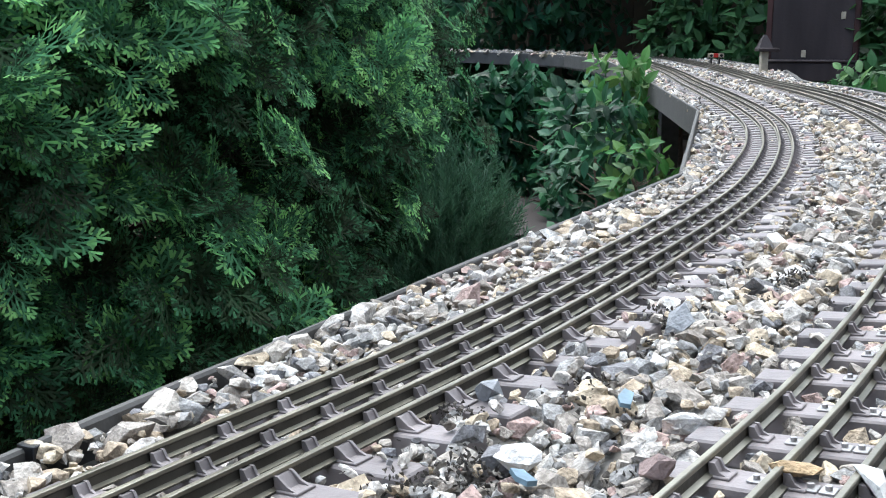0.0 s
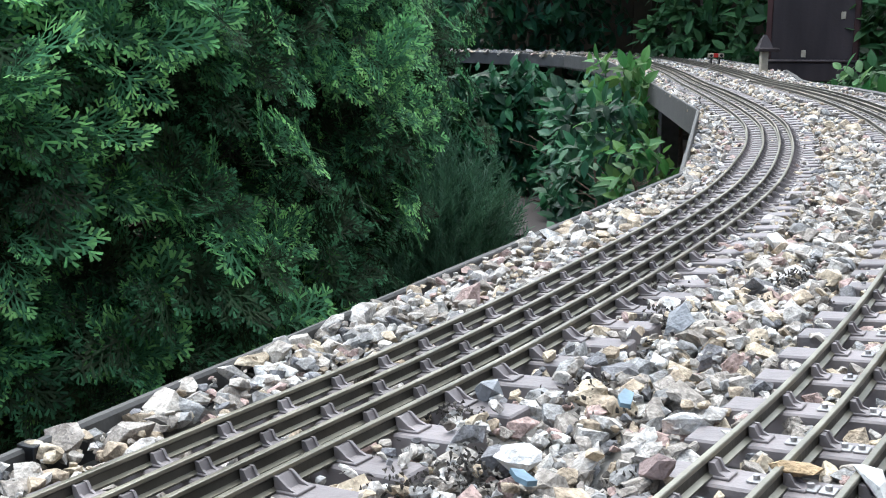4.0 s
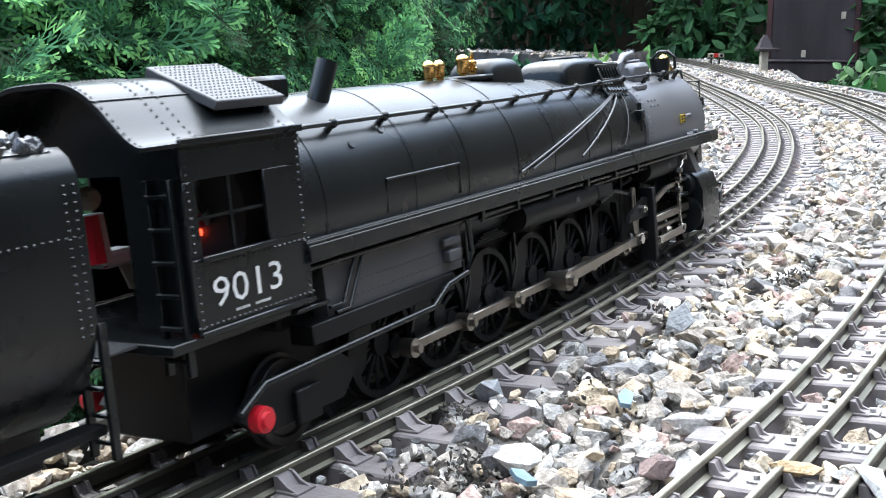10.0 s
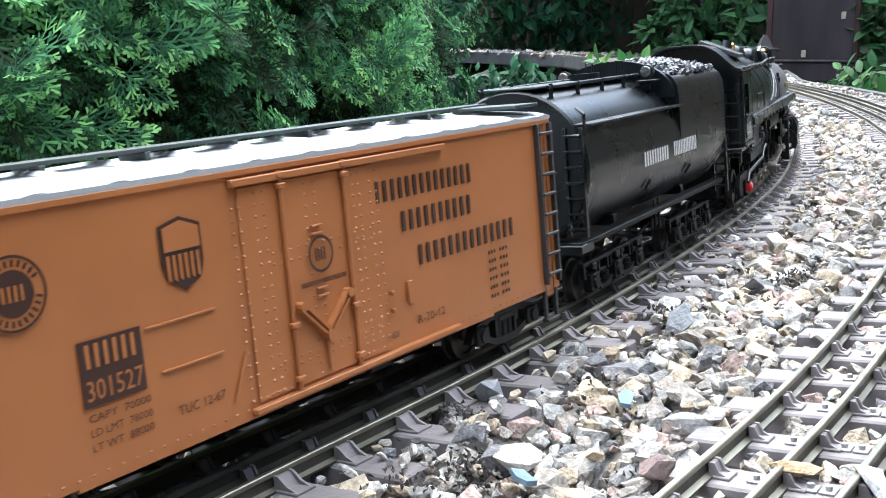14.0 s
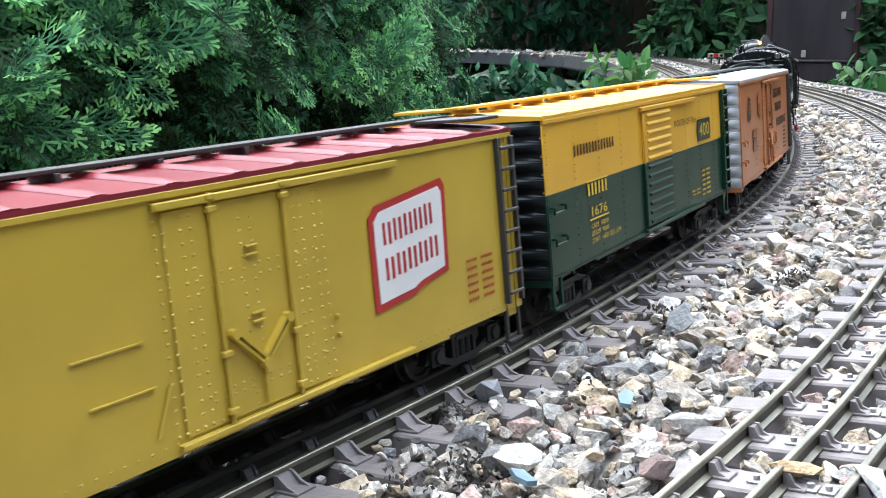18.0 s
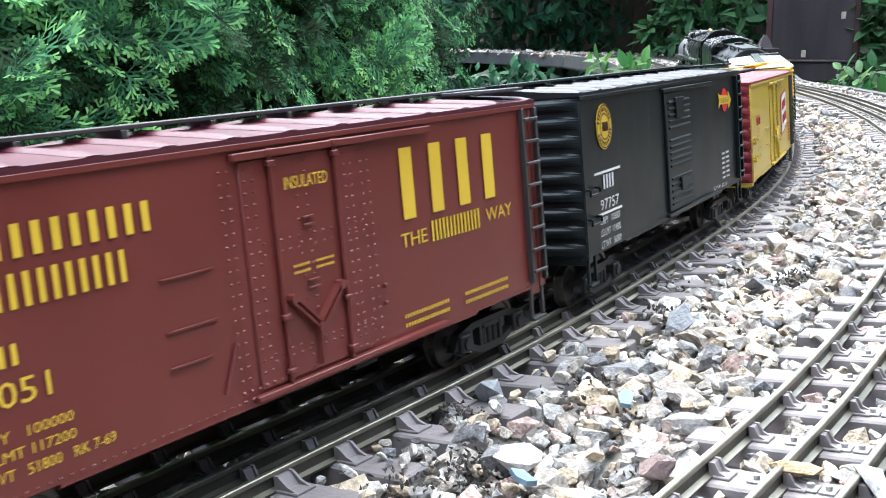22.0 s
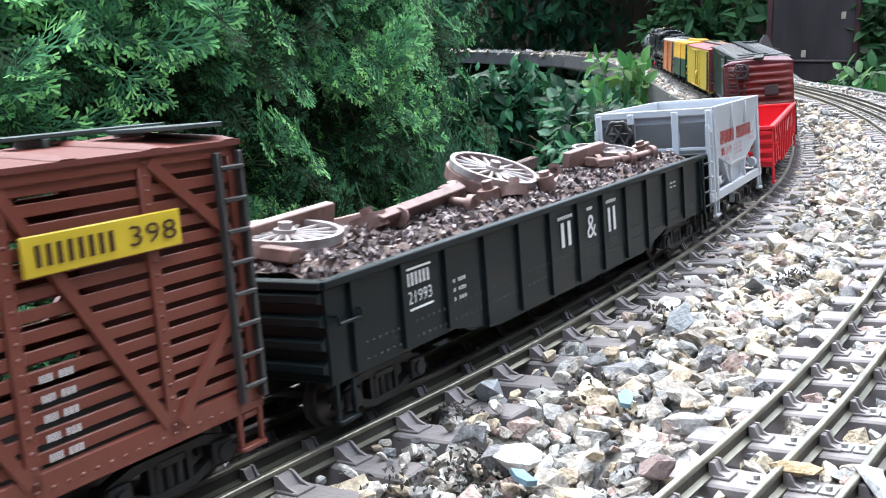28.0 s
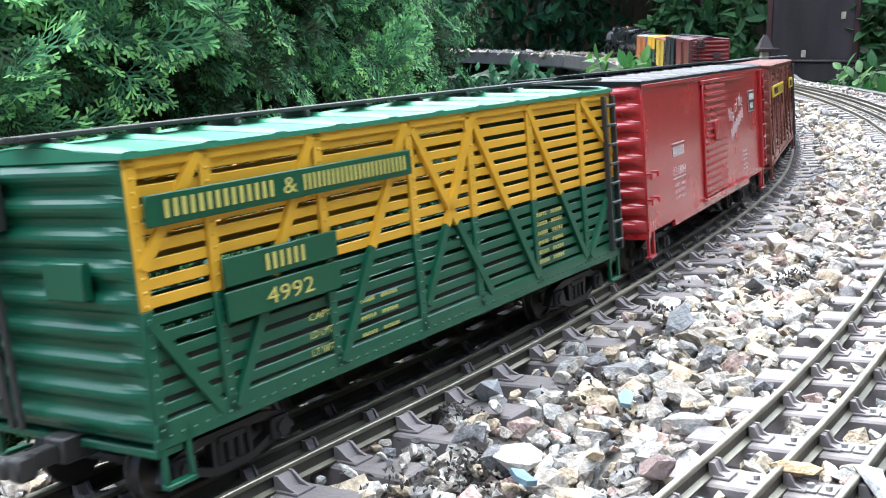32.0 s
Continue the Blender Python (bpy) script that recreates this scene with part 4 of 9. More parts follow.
def bars(parent, n, x0, x1, z0, z1, mat, y=-0.0505, rise=0.0, name="lettering", fill=0.21):
    """A word as n pairs of plain upright bars."""
    bm = bmesh.new()
    step = (x1 - x0) / n
    for i in range(n):
        a, up = x0 + step * i, rise * i / max(n - 1, 1)
        for k in (0.06, 0.56):
            box(bm, a + step * k, a + step * (k + fill), y - 0.0003, y, z0 + up, z1 + up)
    return part(name, bm, mat, parent)


def lines(parent, rows, x0, x1, z0, z1, mat, y=-0.0505, cols=(0.0, 0.4, 0.55, 1.0)):
    """Small print as short plain bars, row under row."""
    bm = bmesh.new()
    h = (z1 - z0) / rows
    for i in range(rows):
        z = z1 - h * (i + 0.8)
        for a, b in zip(cols[::2], cols[1::2]):
            n = max(3, int((b - a) * (x1 - x0) / min(h * 0.5, 0.0024)))
            for k in range(n):
                xa = x0 + (x1 - x0) * (a + (b - a) * k / n)
                box(bm, xa, xa + (x1 - x0) * (b - a) / n * 0.42, y - 0.0003, y, z, z + min(h * 0.4, 0.0030))
    return part("small_print", bm, mat, parent)


def disc(parent, name, x, z, r, mat, y=-0.0505, inner=0.0, thick=0.0003, label=""):
    bm = bmesh.new()
    n = 28
    ring = [(math.cos(6.2832 * i / n), math.sin(6.2832 * i / n)) for i in range(n)]
    if inner:
        va = [bm.verts.new((x + r * c, y - thick, z + r * q)) for c, q in ring]
        vb = [bm.verts.new((x + inner * c, y - thick, z + inner * q)) for c, q in ring]
        for i in range(n):
            bm.faces.new((va[i], va[(i + 1) % n], vb[(i + 1) % n], vb[i]))
    else:
        prism(bm, [(x + r * c, z + r * q) for c, q in ring], "y", y - thick, y)
    return part(name, bm, mat, parent, label)


def plate(parent, name, outline, mat, y=-0.0505, thick=0.0003, label=""):
    bm = bmesh.new()
    prism(bm, outline, "y", y - thick, y)
    return part(name, bm, mat, parent, label)


def block(parent, name, mat, *boxes, bevel=0.0005, label=""):
    bm = bmesh.new()
    for b in boxes:
        box(bm, *b, bevel=bevel)
    return part(name, bm, mat, parent, label)


def rivets(parent, spots, mat, r=0.0007, y=-0.0505, axis=-1):
    """Rows of small rivet heads on a flat side."""
    vs, fs = [], []
    for x, z in spots:
        o = len(vs)
        vs += [(x - r, y, z - r), (x + r, y, z - r), (x + r, y, z + r), (x - r, y, z + r), (x, y + axis * r * 0.9, z)]
        fs += [(o, o + 1, o + 4), (o + 1, o + 2, o + 4), (o + 2, o + 3, o + 4), (o + 3, o, o + 4)]
    return tagged(part("rivets", mesh_of("rivets", vs, fs, mat), None, parent), kind="stuff")


def column(x, z0, z1, step=0.0042):
    return [(x, z0 + (z1 - z0) * i / max(1, int((z1 - z0) / step))) for i in range(int((z1 - z0) / step) + 1)]


def row(z, x0, x1, step=0.0042):
    return [(x0 + (x1 - x0) * i / max(1, int((x1 - x0) / step)), z) for i in range(int((x1 - x0) / step) + 1)]


def wheel_mesh(r, w=0.0052):
    """A tread wheel with flange, dished face and hub, its axle along y; outside at -y."""
    bm = bmesh.new()
    prof = [(0.0, -w * 0.6), (r * 0.24, -w * 0.6), (r * 0.26, -w * 0.35), (r * 0.74, -w * 0.3), (r * 0.80, -w * 0.55), (r * 0.98, -w * 0.55), (r, -w * 0.45), (r, w * 0.35), (r * 1.09, w * 0.42),
            (r * 1.09, w * 0.62), (0.0, w * 0.62)]
    n = 28
    rings = []
    for rad, y in prof:
        rings.append([bm.verts.new((rad * math.cos(6.2832 * i / n), y, rad * math.sin(6.2832 * i / n))) for i in range(n)] if rad > 0 else [bm.verts.new((0, y, 0))])
    for a, b in zip(rings, rings[1:]):
        for i in range(n):
            j = (i + 1) % n
            if len(a) == 1:
                bm.faces.new((a[0], b[i], b[j]))
            elif len(b) == 1:
                bm.faces.new((a[i], b[0], a[j]))
            else:
                bm.faces.new((a[i], b[i], b[j], a[j]))
    bmesh.ops.recalc_face_normals(bm, faces=bm.faces)
    me = bpy.data.meshes.new("wheel")
    bm.to_mesh(me)
    bm.free()
    me.materials.append(WHEEL)
    return me


FREIGHT_WHEEL = wheel_mesh(0.0131)
HALF_GAUGE = 0.0275


def side_frame_mesh():
    """A cast truss side frame with spring nest and journal boxes."""
    bm = bmesh.new()
    prism(bm, [(-0.036, 0.0105), (-0.031, 0.0185), (-0.018, 0.022), (0.018, 0.022), (0.031, 0.0185), (0.036, 0.0105), (0.030, 0.0105), (0.026, 0.0155), (0.016, 0.0185), (-0.016, 0.0185), (-0.026, 0.0155), (-0.030, 0.0105)], "y", -0.004, 0.001)
    prism(bm, [(-0.031, 0.012), (-0.011, 0.0045), (0.011, 0.0045), (0.031, 0.012), (0.026, 0.0135), (0.010, 0.0078), (-0.010, 0.0078), (-0.026, 0.0135)], "y", -0.004, 0.001)
    for x in (-0.011, 0.0085):
        box(bm, x, x + 0.0025, -0.004, 0.001, 0.0065, 0.02, 0.0003)
    for x in (-0.0055, 0, 0.0055):
        cyl(bm, (x, -0.0015, 0.0075), (x, -0.0015, 0.0165), 0.0022, seg=8)
    for x in (-0.0262, 0.0262):
        box(bm, x - 0.0055, x + 0.0055, -0.0062, 0.001, 0.0085, 0.018, 0.0008)
        cyl(bm, (x, -0.0062, 0.0131), (x, -0.0075, 0.0131), 0.0036, seg=10)
    box(bm, -0.0075, 0.0075, -0.0045, 0.001, 0.0165, 0.0195, 0.0004)
    me = bpy.data.meshes.new("side_frame")
    bm.to_mesh(me)
    bm.free()
    me.materials.append(FRAME)
    return me


SIDE_FRAME = side_frame_mesh()


def bogie(parent, x, axles=(-0.0262, 0.0262), frame_mesh=None):
    bm = bmesh.new()
    box(bm, -0.006, 0.006, -0.034, 0.034, 0.0145, 0.0215, 0.0006)
    cyl(bm, (0, 0, 0.021), (0, 0, 0.029), 0.008, seg=12)
    bo = part("bogie", bm, FRAME, parent, "black cast bogie")
    bo.location = (x, 0, 0)
    for side in (-1, 1):
        f = part("side_frame", frame_mesh or SIDE_FRAME, None, bo)
        f.matrix_basis = pose(0, side * 0.0365, 0, 0, 0, 0 if side < 0 else 180)
        for a in axles:
            w = part("wheel", FREIGHT_WHEEL, None, bo)
            w.matrix_basis = pose(a, side * HALF_GAUGE, 0.0131, 0, 0, 0 if side < 0 else 180)
    for a in axles:
        bm = bmesh.new()
        cyl(bm, (a, -0.026, 0.0131), (a, 0.026, 0.0131), 0.0025, seg=8)
        part("axle", bm, WHEEL, bo)
    return bo


def coupler(parent, x, way):
    bm = bmesh.new()
    box(bm, x - way * 0.015, x + way * 0.008, -0.006, 0.006, 0.019, 0.029, 0.0008)
    box(bm, x + way * 0.008, x + way * 0.021, -0.003, 0.003, 0.020, 0.027, 0.0006)
    box(bm, x + way * 0.019, x + way * 0.028, -0.007, 0.001, 0.0185, 0.0285, 0.0015)
    box(bm, x + way * 0.023, x + way * 0.029, 0.0, 0.0065, 0.0195, 0.0275, 0.0015)
    part("coupler", bm, DULL, parent, "dark metal knuckle coupler")


def ladder(parent, x, y, z0, z1, n, mat, axis="x", half=0.0068, stand=0.0032):
    """A ladder on a side (axis x) or an end (axis y); y is the surface it stands off from."""
    bm = bmesh.new()
    out = -1 if y < 0 else 1
    for k in (-1, 1):
        if axis == "x":
            box(bm, x + k * half - 0.0011, x + k * half + 0.0011, y, y + out * stand, z0, z1, 0.0002)
        else:
            box(bm, x, x + stand * (1 if x > 0 else -1), y + k * half - 0.0011, y + k * half + 0.0011, z0, z1, 0.0002)
    for i in range(n):
        z = z0 + (z1 - z0) * (i + 0.5) / n
        if axis == "x":
            cyl(bm, (x - half, y + out * stand, z), (x + half, y + out * stand, z), 0.0010, seg=6)
        else:
            xx = x + stand * (1 if x > 0 else -1)
            cyl(bm, (xx, y - half, z), (xx, y + half, z), 0.0010, seg=6)
    return part("ladder", bm, mat, parent)


def grab(parent, x, z, mat, y=-0.0505, ln=0.016):
    bm = bmesh.new()
    out = -1 if y < 0 else 1
    o = y + out * 0.0034
    cyl(bm, (x, o, z), (x + ln, o, z), 0.0008, seg=6)
    for q in (x, x + ln):
        cyl(bm, (q, o, z), (q, o, z + 0.0035), 0.0008, seg=6)
        cyl(bm, (q, y, z + 0.0035), (q, o, z + 0.0035), 0.0009, seg=6)
    part("grab_iron", bm, mat, parent)


def stirrup(parent, x, mat, y=-0.049, z=0.03, drop=0.016):
    bm = bmesh.new()
    for q in (x - 0.006, x + 0.006):
        box(bm, q - 0.0011, q + 0.0011, y - 0.001, y + 0.001, z - drop, z + 0.004, 0.0003)
    box(bm, x - 0.007, x + 0.007, y - 0.0022, y + 0.0022, z - drop - 0.002, z - drop, 0.0004)
    part("stirrup_step", bm, mat, parent)


def brake_wheel(parent, x, y, z, mat, way):
    """A lobed hand wheel on its gear box, with the chain, its rod and the slanting lever rod below."""
    bm = bmesh.new()
    n, out = 30, x + way * 0.0065
    pts = []
    for i in range(n):
        a = 6.2832 * i / n
        r = 0.0105 + 0.0009 * math.cos(6 * a)
        pts.append(Vector((out, y + r * math.cos(a), z + r * math.sin(a))))
    for a, b in zip(pts, pts[1:] + pts[:1]):
        cyl(bm, a, b, 0.0017, seg=6)
    for i in range(0, n, 5):
        cyl(bm, (out - way * 0.001, y, z), pts[i], 0.0011, seg=5)
    cyl(bm, (x, y, z), (x + way * 0.0085, y, z), 0.0030, 0.0024, seg=10)
    wheel = part("brake_wheel", bm, mat, parent, "spoked brake wheel")
    bm = bmesh.new()
    box(bm, x, x + way * 0.004, y - 0.0125, y + 0.006, z - 0.013, z + 0.008, 0.0006)
    part("gear_box", bm, mat, wheel)
    bm = bmesh.new()
    for k in range(7):
        zz = z - 0.012 - 0.0028 * k
        box(bm, x + way * 0.002, x + way * (0.0032 if k % 2 else 0.0045), y - 0.0052 - (0.0 if k % 2 else 0.0006), y - 0.0032 + (0.0 if k % 2 else 0.0006), zz - 0.0018, zz + 0.0014, 0.0004)
    part("chain", bm, mat, wheel)
    bm = bmesh.new()
    cyl(bm, (x + way * 0.003, y - 0.0042, z - 0.031), (x + way * 0.003, y - 0.0075, 0.03), 0.0013, seg=6)
    cyl(bm, (x + way * 0.0035, y + 0.0070, z - 0.006), (x + way * 0.003, y - 0.0015, 0.03), 0.0013, seg=6)
    part("brake_rod", bm, mat, wheel)


def underframe(car, L, zb, mat=None):
    m = mat or FRAME
    block(car, "centre_sill", m, (-L / 2 + 0.004, L / 2 - 0.004, -0.008, 0.008, zb - 0.010, zb), (-L / 2 + 0.01, L / 2 - 0.01, -0.046, 0.046, zb - 0.0015, zb + 0.001))
    bm = bmesh.new()
    cyl(bm, (-0.03, 0.018, zb - 0.008), (0.01, 0.018, zb - 0.008), 0.006, seg=12)
    cyl(bm, (0.022, -0.020, zb - 0.007), (0.042, -0.020, zb - 0.007), 0.0055, seg=12)
    cyl(bm, (-L * 0.3, -0.026, zb - 0.009), (L * 0.3, -0.026, zb - 0.009), 0.0007, seg=5)
    box(bm, 0.05, 0.066, -0.03, -0.018, zb - 0.012, zb - 0.001, 0.0005)
    part("brake_gear", bm, m, car)
    for x in (-L / 2, L / 2):
        coupler(car, x, 1 if x > 0 else -1)


def corrugated_end(car, L, w, zb, ze, way, mat, ribs=9, rise=0.006):
    """An end wall whose horizontal ribs fade out towards the corners."""
    n, m_ = ribs * 8, 14
    vs, fs = [], []
    for j in range(m_ + 1):
        y = -w + 2 * w * j / m_
        fade = min(1.0, min(y + w, w - y) / 0.012)
        for i in range(n + 1):
            z = zb + (ze - zb) * i / n
            c = (i / n * ribs) % 1.0
            h = max(0.0, math.sin(math.pi * min(1, max(0, (c - 0.12) / 0.76)))) ** 0.8
            edge = 0 if i in (0, n) else 1
            vs.append((way * (L / 2 + 0.0034 * h * fade * edge), y, z))
    k = n + 1
    for j in range(m_):
        for i in range(n):
            a = j * k + i
            q = (a, a + 1, a + k + 1, a + k)
            fs.append(q if way < 0 else q[::-1])
    o = len(vs)
    x = way * (L / 2)
    vs += [(x - way * 0.002, -w, zb), (x - way * 0.002, w, zb), (x - way * 0.002, w, ze), (x - way * 0.002, -w, ze)]
    fs.append((o, o + 1, o + 2, o + 3) if way < 0 else (o + 3, o + 2, o + 1, o))
    # gable above the ribs
    o = len(vs)
    for d in (0.0006, -0.002):
        vs += [(x + way * d, -w, ze), (x + way * d, w, ze), (x + way * d, 0.012, ze + rise), (x + way * d, -0.012, ze + rise)]
    fs += [(o, o + 1, o + 2, o + 3), (o + 7, o + 6, o + 5, o + 4), (o + 2, o + 6, o + 7, o + 3), (o + 1, o + 5, o + 6, o + 2), (o, o + 3, o + 7, o + 4)]
    part("end_wall", mesh_of("end_wall", vs, fs, mat), None, car)


def gable_roof(car, L, w, ze, rise, mat, ribs=12, walk_mat=None, seam=0.0016):
    bm = bmesh.new()
    o = [(-w - 0.0012, ze - 0.001), (w + 0.0012, ze - 0.001), (w + 0.0012, ze + 0.001), (0.0, ze + rise), (-w - 0.0012, ze + 0.001)]
    prism(bm, o, "x", -L / 2 - 0.001, L / 2 + 0.001)
    part("roof", bm, mat, car)
    for i in range(ribs + 1):
        x = -L / 2 + 0.004 + (L - 0.008) * i / ribs
        bm = bmesh.new()
        for sd in (-1, 1):
            a, b = Vector((x, sd * (w + 0.001), ze + 0.0012)), Vector((x, 0, ze + rise + 0.0002))
            v = []
            for p_, q_, u_ in ((a, 0.0046, 0.25), (a.lerp(b, 0.12), 0.0046, 1), (a.lerp(b, 0.5), 0.0034, 1), (b, 0.0042, 1)):
                v.append([bm.verts.new(p_ + Vector((dx * q_, 0, dz * seam * u_))) for dx, dz in ((-1, 0), (-0.55, 0.75), (0, 1), (0.55, 0.75), (1, 0))])
            for s0, s1 in zip(v, v[1:]):
                for k in range(4):
                    bm.faces.new((s0[k], s0[k + 1], s1[k + 1], s1[k]) if sd < 0 else (s0[k + 1], s0[k], s1[k], s1[k + 1]))
            bm.faces.new(v[0])
        part("roof_rib", bm, mat, car)
    if walk_mat:
        z = ze + rise + 0.0028
        for y in (-0.0075, -0.0025, 0.0025):
            block(car, "walkway_plank", walk_mat, (-L / 2 - 0.006, L / 2 + 0.006, y + 0.0002, y + 0.0046, z, z + 0.0018), bevel=0.0003)
        for i in range(9):
            x = -L / 2 + 0.006 + (L - 0.012) * i / 8
            block(car, "walkway_support", walk_mat, (x - 0.0012, x + 0.0012, -0.0085, 0.0085, ze + rise - 0.002, z), bevel=0.0002)
        for sd, x in ((-1, L / 2 - 0.014), (1, -L / 2 + 0.014)):
            block(car, "corner_platform", walk_mat, (x - 0.012, x + 0.012, sd * 0.0085, sd * (w - 0.004), z - 0.001, z + 0.0008), bevel=0.0003)


def vehicle(name, front, rear, label, category):
    e = tagged(new(name), label, category, "model train")
    CARS[e] = ((front + rear) / 2, 0.33 * (front - rear))
    return e, front - rear


def plug_door(dr, xm, sd, w, zb, ze, mat):
    """Lock bars, guides, a V-shaped handle and rows of rivets on a plug door."""
    y = sd * (w + 0.0009)
    for k in (-1, 1):
        x = xm + k * 0.0195
        bm = bmesh.new()
        cyl(bm, (x, y + sd * 0.0012, zb + 0.003), (x, y + sd * 0.0012, ze - 0.004), 0.0010, seg=8)
        part("lock_bar", bm, mat, dr)
        for z in (zb + 0.008, zb + 0.030, ze - 0.010, ze - 0.0055):
            block(dr, "bar_guide", mat, (x - 0.0022, x + 0.0022, y, y + sd * 0.0030, z - 0.0012, z + 0.0012), bevel=0.0004)
        bm = bmesh.new()
        a, b = Vector((xm, 0, zb + 0.0225)), Vector((xm + k * 0.0150, 0, zb + 0.0365))
        d = (b - a).normalized()
        q = Vector((-d.z, 0, d.x)) * 0.0012
        for off in (-1, 1):
            o = [a + q * (off - 0.45), b + q * (off - 0.45), b + q * (off + 0.45), a + q * (off + 0.45)]
            prism(bm, [(p.x, p.z) for p in o], "y", y, y + sd * 0.0030)
        cyl(bm, (b.x, y, b.z), (b.x, y + sd * 0.0036, b.z), 0.0021, seg=8)
        part("handle_arm", bm, mat, dr)
    bm = bmesh.new()
    cyl(bm, (xm, y, zb + 0.0215), (xm, y + sd * 0.0036, zb + 0.0215), 0.0022, seg=10)
    cyl(bm, (xm, y + sd * 0.0012, zb + 0.021), (xm, y + sd * 0.0012, zb + 0.006), 0.0008, seg=6)
    part("lock_pivot", bm, mat, dr)
    for z in (zb + 0.040, zb + 0.066):
        for dz in (-0.0016, 0.0016):
            block(dr, "lift_lug", mat, (xm - 0.0032, xm + 0.0032, y, y + sd * 0.0016, z + dz - 0.0005, z + dz + 0.0005), bevel=0.0002)
    dots = []
    for x in (-0.0455, -0.0415, -0.0330, -0.0285, -0.0045, 0.0015, 0.0265, 0.0305, 0.0380, 0.0425):
        dots += column(xm + x, zb + 0.006, ze - 0.011, 0.0046)
    for z in (zb + 0.0135, zb + 0.0165, zb + 0.056, zb + 0.0605):
        dots += row(z, xm - 0.026, xm - 0.006, 0.0045) + row(z, xm + 0.004, xm + 0.036, 0.0050)
    dots += row(zb + 0.0055, xm - 0.045, xm - 0.024, 0.0035) + row(zb + 0.0025, xm - 0.045, xm - 0.024, 0.0035)
    rivets(dr, dots, mat, r=0.00062, y=y, axis=sd)
    for x0, x1, z in ((xm + 0.046, xm + 0.0475, zb + 0.020), (xm + 0.046, xm + 0.0475, zb + 0.028)):
        block(dr, "door_stop", mat, (x0, x1, y - sd * 0.0009, y + sd * 0.0016, z, z + 0.0022), bevel=0.0004)
    bm = bmesh.new()
    cyl(bm, (xm - 0.054, y, zb + 0.008), (xm - 0.046, y, zb + 0.026), 0.0007, seg=6)
    part("brace_rod", bm, mat, dr)


def ring_emblem(car, x, z, r, ink, field, core):
    """A round herald: thin rings, a band of plain radial bars, and a middle."""
    disc(car, "round_emblem", x, z, r, field)
    disc(car, "emblem_ring", x, z, r * 0.97, ink, y=-0.0508, inner=r * 0.90)
    disc(car, "emblem_ring", x, z, r * 0.60, ink, y=-0.0508, inner=r * (0.53 if core is field else 0.0))
    bm = bmesh.new()
    box(bm, -r * 0.035, r * 0.035, -0.0511, -0.0508, r * 0.67, r * 0.84)
    me = bpy.data.meshes.new("emblem_bar")
    bm.to_mesh(me)
    bm.free()
    me.materials.append(ink)
    for i in range(26):
        if i % 13 not in (0, 12):
            ob = part("emblem_bar", me, None, car)
            ob.matrix_basis = Matrix.Translation((x, 0, z)) @ Matrix.Rotation(2 * math.pi * i / 26 + math.pi / 2, 4, "Y")
    bars(car, 2 if core is not field else 4, x - r * 0.36, x + r * 0.36, z - r * 0.2, z + r * 0.2, field if core is not field else ink, y=-0.0512)


